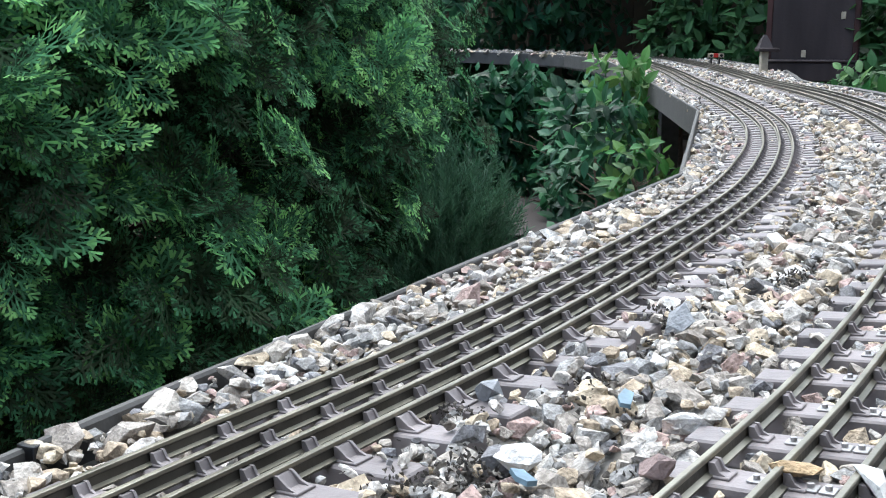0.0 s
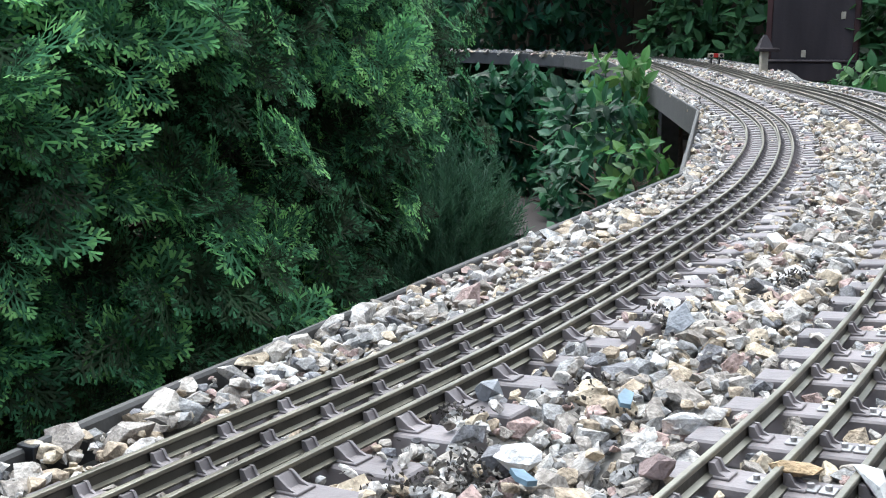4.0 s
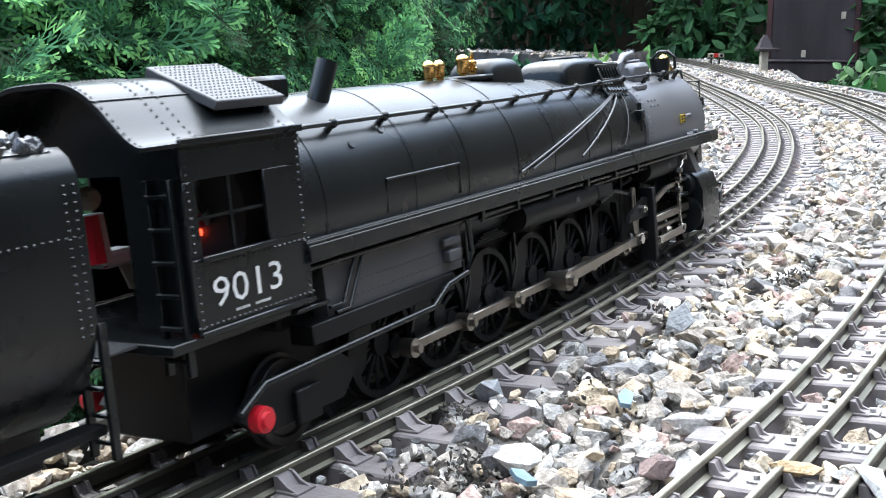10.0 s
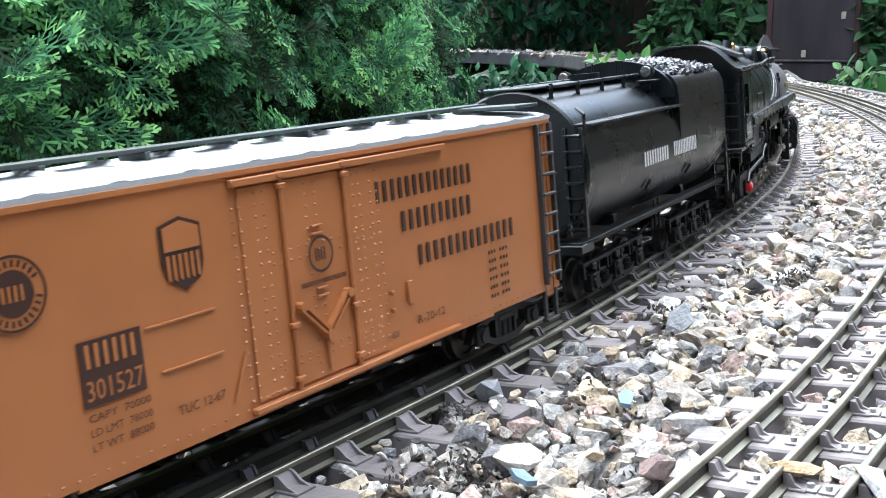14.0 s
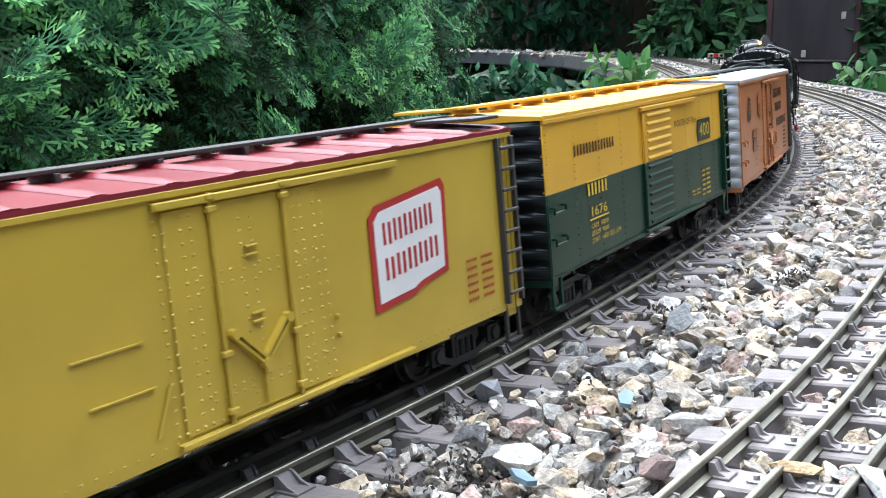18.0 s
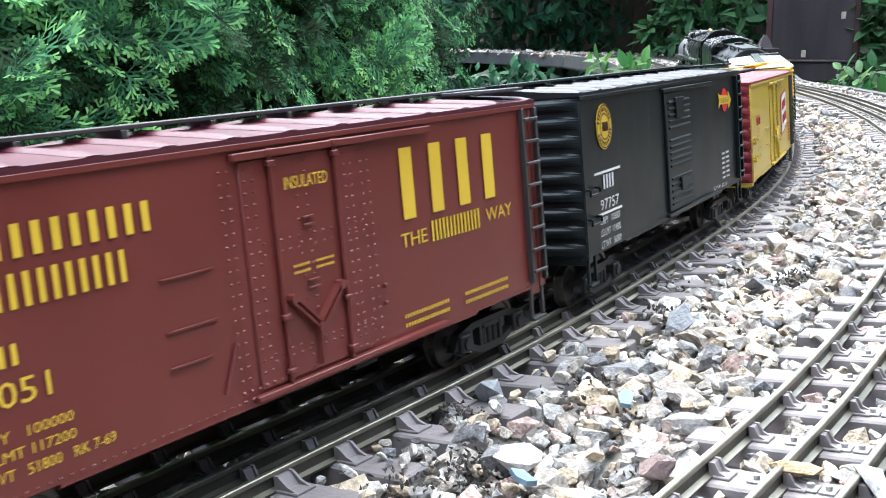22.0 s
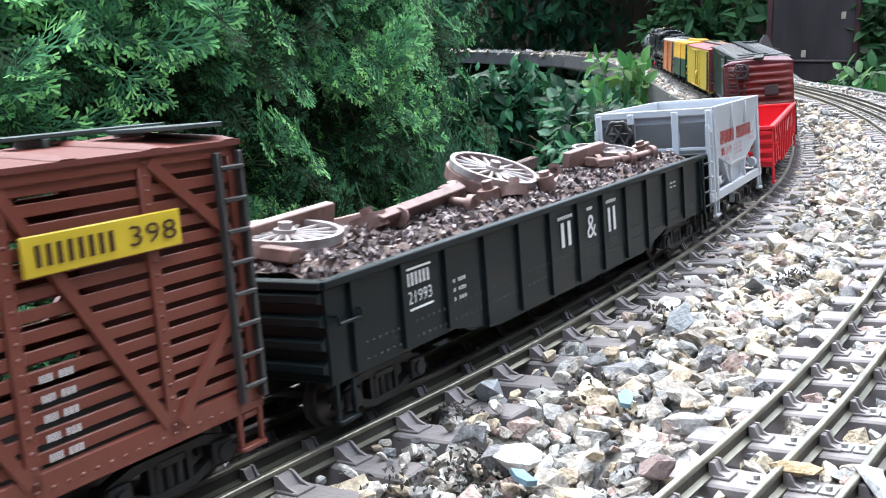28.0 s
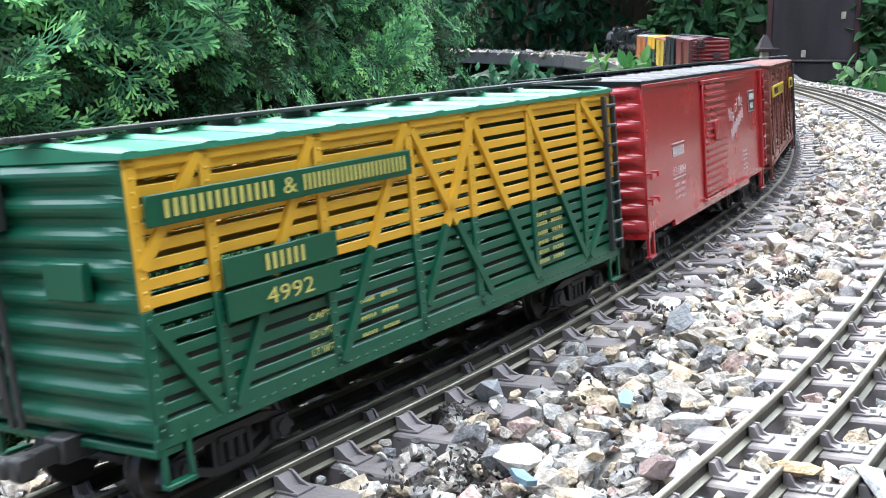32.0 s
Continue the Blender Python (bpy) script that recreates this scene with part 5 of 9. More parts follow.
def boxcar(name, front, rear, label, zb, ze, side, end, roof, walk_mat, ladder_mat, lower=None, split=None, door=(-0.031, 0.033), door_kind="ribbed", track_mat=None, w=0.05, rise=0.0048, pitch=0.0071, category="boxcar",
           seam=0.0016, sill=0.0015, ribs=None):
    car, L = vehicle(name, front, rear, label, category)
    for sd in (-1, 1):
        y0, y1 = (sd * w, sd * (w - 0.002))
        if lower:
            block(car, "side_wall", side, (-L / 2, L / 2, y0, y1, split, ze), bevel=0.0003, label="upper side panel")
            block(car, "side_wall", lower, (-L / 2, L / 2, y0, y1, zb, split), bevel=0.0003, label="lower side panel")
        else:
            block(car, "side_wall", side, (-L / 2, L / 2, y0, y1, zb, ze), bevel=0.0003)
        block(car, "side_sill", lower or side, (-L / 2 + 0.07, L / 2 - 0.07, sd * w, sd * (w - 0.003), zb - sill, zb + 0.001), bevel=0.0004)
        block(car, "eave", side, (-L / 2, L / 2, sd * w, sd * (w + 0.0014), ze - 0.0035, ze - 0.001), bevel=0.0003)
        d0, d1 = door
        tm = track_mat or side
        stop = d1 + (d1 - d0 if door_kind == "ribbed" else 0.052)
        block(car, "door_track", tm, (d0 - 0.004, stop + 0.002, sd * w, sd * (w + 0.0032), ze - 0.0075, ze - 0.0045), bevel=0.0004)
        block(car, "door_track", lower or tm, (d0 - 0.004, stop + 0.004, sd * w, sd * (w + 0.0034), zb + 0.0005, zb + 0.003), bevel=0.0004)
        if door_kind == "ribbed":
            zones = ((side, max(split or 0, zb + 0.004), ze - 0.008), (lower, zb + 0.004, split)) if lower else ((side, zb + 0.004, ze - 0.008),)
            for mt, za, zc in zones:
                dr = block(car, "door", mt, (d0, d1, sd * w, sd * (w + 0.0022), za, zc), bevel=0.0005)
                n = max(3, int((zc - za) / pitch))
                spots = ribs or [(i + 0.5) / n for i in range(n)]
                half = min(pitch * 0.225, 0.0011) if ribs else pitch * 0.225
                bm = bmesh.new()
                for f in spots:
                    z = za + (zc - za) * f
                    o = [(sd * (w + 0.0020 + half * p_), z + half * q_) for p_, q_ in ((0, -1.0), (0.75, -0.8), (1.2, -0.4), (1.2, -0.1), (0.85, 0.5), (0.3, 1.05), (0, 1.2))]
                    prism(bm, o, "x", d0 + 0.006, d1 - 0.004)
                part("door_ribs", bm, mt, dr)
        else:
            dr = block(car, "door", side, (d0, d1, sd * w, sd * (w + 0.0009), zb + 0.004, ze - 0.008), bevel=0.0004)
            plug_door(dr, (d0 + d1) / 2, sd, w, zb, ze, side)
        for x in (-L / 2 + 0.0035, L / 2 - 0.003):
            block(car, "corner_post", lower or side, (x - 0.003, x + 0.003, sd * w, sd * (w + 0.0007), zb, ze if not lower else split), bevel=0.0002)
    for way in (-1, 1):
        corrugated_end(car, L, w - 0.0005, zb, ze, way, end, rise=rise)
        block(car, "bolster_apron", lower or side, (way * (L / 2 - 0.012), way * L / 2, -w + 0.001, w - 0.001, zb - 0.004, zb), bevel=0.0004)
    gable_roof(car, L, w, ze, rise, roof, 12, walk_mat, seam)
    underframe(car, L, zb)
    for x in (-L / 2 + 0.044, L / 2 - 0.044):
        bogie(car, x)
    for sd in (-1, 1):
        fx = sd * -1
        ladder(car, fx * (L / 2 - 0.0085), sd * w, zb + 0.004, ze - 0.003, 8, ladder_mat)
        stirrup(car, fx * (L / 2 - 0.0085), ladder_mat, y=sd * (w - 0.001), z=zb)
        if category != "refrigerator car":
            stirrup(car, -fx * (L / 2 - 0.0085), lower or side, y=sd * (w - 0.001), z=zb)
        for z in (zb + 0.020, zb + 0.038):
            grab(car, -fx * (L / 2) + (0.003 if fx > 0 else -0.019), z, lower or side, y=sd * w)
    ladder(car, -L / 2 - 0.003, w - 0.012, zb + 0.004, ze - 0.002, 8, ladder_mat, axis="y")
    ladder(car, L / 2 + 0.003, -w + 0.012, zb + 0.004, ze - 0.002, 8, ladder_mat, axis="y")
    return car, L


def seam_columns(L, zb, ze, door, per=4):
    """Rivet columns at the panel seams between the ends and the door."""
    out = []
    for a, b in ((-L / 2, door[0]), (door[1], L / 2)):
        for i in range(per + 1):
            out += column(a + 0.003 + (b - a - 0.006) * i / per, zb + 0.003, ze - 0.005)
    return out


# ---- the freight cars, from the locomotive backwards ----
GROUPS = [0.06 + 0.0535 * i + 0.055 * (i // 5) for i in range(15)]
ORANGE = paint("orange_car_paint", (0.41, 0.145, 0.042))
BROWNRED = paint("boxcar_brown_paint", (0.155, 0.030, 0.024))
MAROON = paint("maroon_paint", (0.19, 0.018, 0.026), 0.38, 0.12, 0.26)
BROWNROOF = paint("dull_brown_roof", (0.085, 0.018, 0.028), 0.42, 0.12, 0.3, 0.0)
YELLOW = paint("bright_yellow_paint", (0.70, 0.39, 0.018))
MUSTARD = paint("mustard_yellow_paint", (0.50, 0.35, 0.032))
DARKGREEN = paint("dark_green_paint", (0.005, 0.036, 0.018), 0.34, 0.12, 0.3)
GREEN = paint("mid_green_paint", (0.008, 0.090, 0.045))
BLACKCAR = paint("black_car_paint", (0.0068, 0.0115, 0.0128), 0.36, 0.12, 0.20)
SILVER = paint("silver_grey_paint", (0.40, 0.41, 0.42), 0.36)
RED = paint("bright_red_paint", (0.62, 0.010, 0.020), 0.38, 0.12, 0.32)
ZRED = paint("deep_red_paint", (0.40, 0.007, 0.011), 0.24, 0.12, 0.5, 0.8)
PALEGREY = paint("light_grey_ore_car_paint", (0.47, 0.49, 0.52), 0.36)
OXIDE = paint("oxide_brown_paint", (0.165, 0.044, 0.028), 0.36)
WHITE = paint("white_lettering", (0.75, 0.75, 0.73))
# the oxide paint darkened and roughened to offset glare on the roof
OXIDEROOF = paint("matt_oxide_roof", (0.140, 0.042, 0.032), 0.52, 0.2, 0.22, 0.0)
INK = paint("dark_brown_lettering", (0.05, 0.022, 0.016))
GOLD = paint("yellow_lettering", (0.75, 0.50, 0.03))
REDINK = paint("red_lettering", (0.42, 0.025, 0.02))
ROOFWALK = paint("dark_green_grey_walkway", (0.05, 0.065, 0.06))
BLACKROOF = paint("glossy_black_roof", (0.014, 0.016, 0.019), 0.3, 0.12, 0.22)
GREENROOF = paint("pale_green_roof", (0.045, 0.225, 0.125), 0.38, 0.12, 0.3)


def orange_car():
    zb, ze, door = 0.026, 0.1225, (-0.0450, 0.0390)
    car, L = boxcar("refrigerator_car", 2.0215, 1.622, "orange model refrigerator car with silver roof and ends", zb, ze, ORANGE, SILVER, SILVER, ROOFWALK, DULL, door=door, door_kind="plain", category="refrigerator car")
    rivets(car, row(0.029, -0.19, 0.19, 0.006), ORANGE, r=0.0005)
    bars(car, 7, 0.0387, 0.119, 0.0965, 0.106, INK)
    bars(car, 5, 0.0561, 0.117, 0.081, 0.0905, INK)
    bars(car, 7, 0.0671, 0.156, 0.0635, 0.073, INK)
    lines(car, 6, 0.1277, 0.1476, 0.0336, 0.0611, INK)
    disc(car, "emblem_ring", -0.0026, 0.0818, 0.0078, INK, y=-0.0522, inner=0.0066)
    bars(car, 2, -0.0062, 0.001, 0.079, 0.0845, INK, y=-0.0522)
    bars(car, 11, -0.016, 0.0125, 0.0695, 0.0715, INK, y=-0.0522)
    plate(car, "shield_emblem", [(-0.0845, 0.0925), (-0.0843, 0.106), (-0.0745, 0.1085), (-0.065, 0.105), (-0.0648, 0.0915), (-0.0665, 0.0855), (-0.0745, 0.0815), (-0.0825, 0.0865)], INK)
    plate(car, "shield_field", [(-0.083, 0.0965), (-0.083, 0.105), (-0.0745, 0.107), (-0.0662, 0.104), (-0.0662, 0.0965)], ORANGE, y=-0.0509)
    for i in range(6):
        plate(car, "shield_stripe", [(-0.0825 + 0.0028 * i, 0.0865), (-0.0811 + 0.0028 * i, 0.0855), (-0.0811 + 0.0028 * i, 0.095), (-0.0825 + 0.0028 * i, 0.095)], ORANGE, y=-0.0509)
    ring_emblem(car, -0.1435, 0.0948, 0.0125, INK, ORANGE, INK)
    plate(car, "dark_panel", [(-0.1234, 0.0515), (-0.0975, 0.0515), (-0.0975, 0.0738), (-0.1234, 0.0738)], INK)
    bars(car, 3, -0.1215, -0.099, 0.0645, 0.0725, ORANGE, y=-0.0508)
    letters(car, "301527", -0.122, -0.0985, 0.0535, 0.0605, ORANGE, y=-0.0508)
    letters(car, "CAPY  70000", -0.1225, -0.0965, 0.0465, 0.0492, INK)
    letters(car, "LD LMT  78000", -0.1225, -0.0965, 0.0415, 0.0442, INK)
    letters(car, "LT WT  88000", -0.1225, -0.0965, 0.0365, 0.0392, INK)
    letters(car, "R-70-12", 0.0627, 0.0848, 0.0362, 0.0402, INK)
    letters(car, "BUILT 2-60", 0.022, 0.047, 0.034, 0.0372, INK)
    letters(car, "TUC 12-67", -0.085, -0.062, 0.0375, 0.041, INK)
    for x0, x1, z in ((-0.095, -0.062, 0.072), (-0.09, -0.06, 0.055)):
        block(car, "drip_strip", ORANGE, (x0, x1, -0.05, -0.0511, z - 0.0004, z + 0.0004), bevel=0.0001)
    block(car, "panel_box", ORANGE, (0.056, 0.06, -0.05, -0.0518, 0.047, 0.058), bevel=0.0003)


def green_car():
    zb, ze, split, door = 0.030, 0.122, 0.0785, (-0.027, 0.0345)
    car, L = boxcar("boxcar", 1.573, 1.186, "yellow over dark green model boxcar with black ends", zb, ze, YELLOW, BLACKCAR, YELLOW, YELLOW, DARKGREEN, lower=DARKGREEN, split=split, door=door, seam=0.0008, pitch=0.0058)
    rivets(car, [q for q in seam_columns(L, zb, ze, door) if q[1] > split], YELLOW)
    rivets(car, [q for q in seam_columns(L, zb, ze, door) if q[1] < split] + row(zb + 0.002, -L / 2, L / 2), DARKGREEN)
    bars(car, 7, -0.1505, -0.081, 0.0963, 0.1028, INK, fill=0.16)
    block(car, "rule", GOLD, (-0.133, -0.097, -0.0502, -0.0506, 0.0785, 0.0793), bevel=0.0)
    bars(car, 3, -0.1327, -0.0977, 0.0702, 0.0775, GOLD)
    letters(car, "1676", -0.1276, -0.1016, 0.0572, 0.0632, GOLD)
    block(car, "rule", GOLD, (-0.131, -0.098, -0.0502, -0.0506, 0.0548, 0.0556), bevel=0.0)
    letters(car, "CAPY   80000", -0.1297, -0.1, 0.0497, 0.0527, GOLD)
    letters(car, "LD LMT  83500", -0.1297, -0.1, 0.0452, 0.0482, GOLD)
    letters(car, "LT WT   46500  RED. 10-54", -0.1297, -0.079, 0.0405, 0.0437, GOLD)
    letters(car, "ROUTE OF The", 0.0473, 0.103, 0.0975, 0.1025, INK)
    plate(car, "number_badge", [(0.106, 0.090), (0.1075, 0.0988), (0.1425, 0.0988), (0.144, 0.090), (0.1425, 0.0815), (0.1075, 0.0815)], DARKGREEN)
    letters(car, "400", 0.111, 0.139, 0.085, 0.0955, GOLD, y=-0.0508)
    lines(car, 6, 0.1143, 0.1379, 0.0365, 0.0596, GOLD)
    lines(car, 2, 0.085, 0.108, 0.040, 0.046, GOLD)


def yellow_car():
    zb, ze, door = 0.0245, 0.119, (-0.041, 0.042)
    car, L = boxcar("refrigerator_car", 1.158, 0.757, "mustard yellow model refrigerator car with maroon roof and ends", zb, ze, MUSTARD, MAROON, MAROON, DULL, DULL, door=door, door_kind="plain", category="refrigerator car")
    rivets(car, row(0.028, -0.19, 0.19, 0.006), MUSTARD, r=0.0005)
    block(car, "rule", REDINK, (-0.163, -0.1305, -0.0502, -0.0506, 0.0853, 0.086), bevel=0)
    bars(car, 4, -0.1621, -0.1303, 0.0768, 0.0838, REDINK)
    letters(car, "5003", -0.1562, -0.139, 0.0682, 0.0738, REDINK)
    block(car, "rule", REDINK, (-0.157, -0.138, -0.0502, -0.0506, 0.0655, 0.0661), bevel=0)
    letters(car, "CAPY   70000", -0.162, -0.135, 0.058, 0.061, INK)
    letters(car, "LD LMT  78000", -0.162, -0.135, 0.0512, 0.0542, INK)
    letters(car, "LT WT   58000", -0.162, -0.135, 0.0445, 0.0475, INK)
    lg = [(0.0741, 0.0478), (0.088, 0.0492), (0.104, 0.0505), (0.110, 0.053), (0.1335, 0.057), (0.1352, 0.0985), (0.1325, 0.102), (0.079, 0.0955), (0.0741, 0.0905)]
    plate(car, "logo_border", lg, REDINK)
    cx, cz = 0.104, 0.0755
    plate(car, "logo_field", [(cx + (x - cx) * 0.88, cz + (z - cz) * 0.86) for x, z in lg], WHITE, y=-0.0508)
    bars(car, 5, 0.083, 0.124, 0.0775, 0.0875, REDINK, y=-0.0511, rise=0.004)
    bars(car, 5, 0.083, 0.127, 0.0615, 0.0715, REDINK, y=-0.0511, rise=0.004)
    lines(car, 6, 0.15, 0.175, 0.036, 0.060, REDINK)
    for x0, x1, z in ((-0.085, -0.055, 0.068), (-0.08, -0.052, 0.051)):
        block(car, "drip_strip", MUSTARD, (x0, x1, -0.05, -0.0511, z - 0.0004, z + 0.0004), bevel=0.0001)
    for z in (0.045, 0.062):
        block(car, "hinge", MUSTARD, (-0.196, -0.181, -0.05, -0.0535, z - 0.0013, z + 0.0013), bevel=0.0005)


def black_car():
    zb, ze, door = 0.033, 0.132, (-0.031, 0.033)
    car, L = boxcar("boxcar", 0.713, 0.3205, "black model boxcar with a yellow emblem and arrow", zb, ze, BLACKCAR, BLACKCAR, BLACKROOF, BLACKCAR, BLACKCAR, door=door, ribs=GROUPS)
    for x0, x1, z0, z1 in ((-0.010, 0.010, 0.1050, 0.1200), (-0.004, 0.010, 0.0500, 0.0600)):
        block(car, "latch_plate", BLACKCAR, (x0, x1, -0.0518, -0.0542, z0, z1), bevel=0.0005)
    rivets(car, seam_columns(L, zb, ze, door, 5) + row(zb + 0.002, -L / 2, L / 2), DULL, r=0.0005)
    ring_emblem(car, -0.1561, 0.1102, 0.0143, INK, GOLD, GOLD)
    for x0, x1, z in ((-0.1777, -0.1311, 0.0822), (-0.1769, -0.1315, 0.0564)):
        block(car, "rule", WHITE, (x0, x1, -0.0502, -0.0506, z - 0.0007, z + 0.0007), bevel=0)
    bars(car, 2, -0.1637, -0.1427, 0.0716, 0.0803, WHITE)
    letters(car, "97757", -0.1702, -0.1369, 0.0588, 0.0655, WHITE)
    letters(car, "CAPY   100000", -0.1725, -0.1364, 0.0500, 0.0545, WHITE)
    letters(car, "LD LMT  119000", -0.1725, -0.1364, 0.0425, 0.0470, WHITE)
    letters(car, "LT WT   50000", -0.1725, -0.1364, 0.0350, 0.0395, WHITE)
    disc(car, "red_disc", 0.1445, 0.1095, 0.0098, RED)
    plate(car, "yellow_arrow", [(0.1215, 0.1165), (0.1275, 0.1145), (0.156, 0.1125), (0.156, 0.1165), (0.1655, 0.1085), (0.156, 0.1015), (0.156, 0.1055), (0.1275, 0.1065), (0.1225, 0.1035), (0.1255, 0.110)], GOLD, y=-0.0509)
    letters(car, "OVERNIGHT", 0.1285, 0.1575, 0.1072, 0.1115, INK, y=-0.0513)
    lines(car, 6, 0.1284, 0.1525, 0.042, 0.0668, WHITE)
    letters(car, "BLT 8-46", 0.0975, 0.119, 0.0365, 0.0395, WHITE)
    letters(car, "B-50-24", 0.124, 0.142, 0.0362, 0.0392, WHITE)


def brown_car():
    zb, ze, door = 0.0305, 0.132, (-0.032, 0.039)
    car, L = boxcar("insulated_boxcar", 0.2685, -0.1215, "reddish brown model boxcar with large yellow lettering", zb, ze, BROWNRED, BROWNRED, BROWNROOF, DULL, DULL, door=door, door_kind="plain")
    rivets(car, column(-L / 2 + 0.002, 0.033, 0.128) + column(-L / 2 + 0.0055, 0.033, 0.128) + row(0.0325, -0.18, 0.18), BROWNRED, r=0.0005)
    bars(car, 7, -0.1745, -0.073, 0.1055, 0.116, GOLD)
    bars(car, 7, -0.1606, -0.0865, 0.0900, 0.1010, GOLD)
    bars(car, 2, -0.150, -0.1318, 0.0730, 0.0797, GOLD)
    letters(car, "61051", -0.1569, -0.1236, 0.0605, 0.0687, GOLD)
    letters(car, "CAPY   100000", -0.1553, -0.117, 0.0500, 0.0535, GOLD)
    letters(car, "LD LMT 117200", -0.1553, -0.117, 0.0440, 0.0475, GOLD)
    letters(car, "LT WT   51800   RK 7-69", -0.1553, -0.102, 0.0378, 0.0415, GOLD)
    letters(car, "INSULATED", -0.0095, 0.017, 0.1105, 0.1155, GOLD, y=-0.0525)
    lines(car, 2, -0.0085, 0.0165, 0.0758, 0.0812, GOLD, y=-0.0525)
    bars(car, 2, 0.067, 0.1605, 0.0862, 0.1190, GOLD, fill=0.2)
    letters(car, "THE", 0.066, 0.0865, 0.0735, 0.0800, GOLD)
    bars(car, 7, 0.0905, 0.134, 0.0725, 0.0825, GOLD)
    letters(car, "WAY", 0.139, 0.1645, 0.0745, 0.0812, GOLD)
    lines(car, 2, 0.0639, 0.1563, 0.036, 0.0446, GOLD)
    for x0, x1, z in ((-0.075, -0.05, 0.087), (-0.075, -0.05, 0.068), (-0.075, -0.055, 0.055)):
        block(car, "drip_strip", BROWNRED, (x0, x1, -0.05, -0.0511, z - 0.0004, z + 0.0004), bevel=0.0001)
    block(car, "end_plaque", DULL, (-L / 2 - 0.0075, -L / 2 - 0.0035, -0.028, -0.008, 0.084, 0.099), bevel=0.0006, label="dark grey tack board")
    brake_wheel(car, -L / 2 - 0.004, 0.026, 0.122, DULL, -1)


def gondola_shell(car, L, w, zs, zd, zt, mat, inner):
    """An open car body: deep sides with a fish belly, end walls, and a floor."""
    for sd in (-1, 1):
        o = [(-L / 2, zt), (L / 2, zt), (L / 2, zs), (L / 2 - 0.10, zs), (L / 2 - 0.145, zd), (-L / 2 + 0.145, zd), (-L / 2 + 0.10, zs), (-L / 2, zs)]
        bm = bmesh.new()
        prism(bm, o, "y", sd * w, sd * (w - 0.0022))
        part("side_wall", bm, mat, car)
        block(car, "top_chord", mat, (-L / 2 - 0.001, L / 2 + 0.001, sd * (w + 0.0022), sd * (w - 0.0035), zt - 0.001, zt + 0.0028), bevel=0.0006)
        for i in range(13):
            x = -L / 2 + 0.018 + (L - 0.036) * i / 12
            low = zs if abs(x) > L / 2 - 0.13 else zd
            bm = bmesh.new()
            prism(bm, [(x - 0.0028, low + 0.002), (x + 0.0028, low + 0.002), (x + 0.0022, zt - 0.001), (x - 0.0022, zt - 0.001)], "y", sd * w, sd * (w + 0.0020))
            part("side_rib", bm, mat, car)
    for way in (-1, 1):
        bm = bmesh.new()
        n = 4
        o = []
        h = (zt - zs - 0.002)
        for i in range(n):
            z = zs + 0.001 + h * i / n
            o += [(0.0, z), (0.0, z + h / n * 0.35), (0.004, z + h / n * 0.5), (0.004, z + h / n * 0.8), (0.0, z + h / n * 0.95)]
        o += [(0.0, zt), (-0.002, zt), (-0.002, zs)]
        prism(bm, [(way * (L / 2 + p_), q_) for p_, q_ in o], "y", -w + 0.001, w - 0.001)
        part("end_wall", bm, mat, car)
        block(car, "top_chord", mat, (way * (L / 2 - 0.003), way * (L / 2 + 0.0035), -w, w, zt - 0.001, zt + 0.0028), bevel=0.0006)
    block(car, "floor", inner, (-L / 2 + 0.002, L / 2 - 0.002, -w + 0.002, w - 0.002, zs, zs + 0.002), bevel=0)


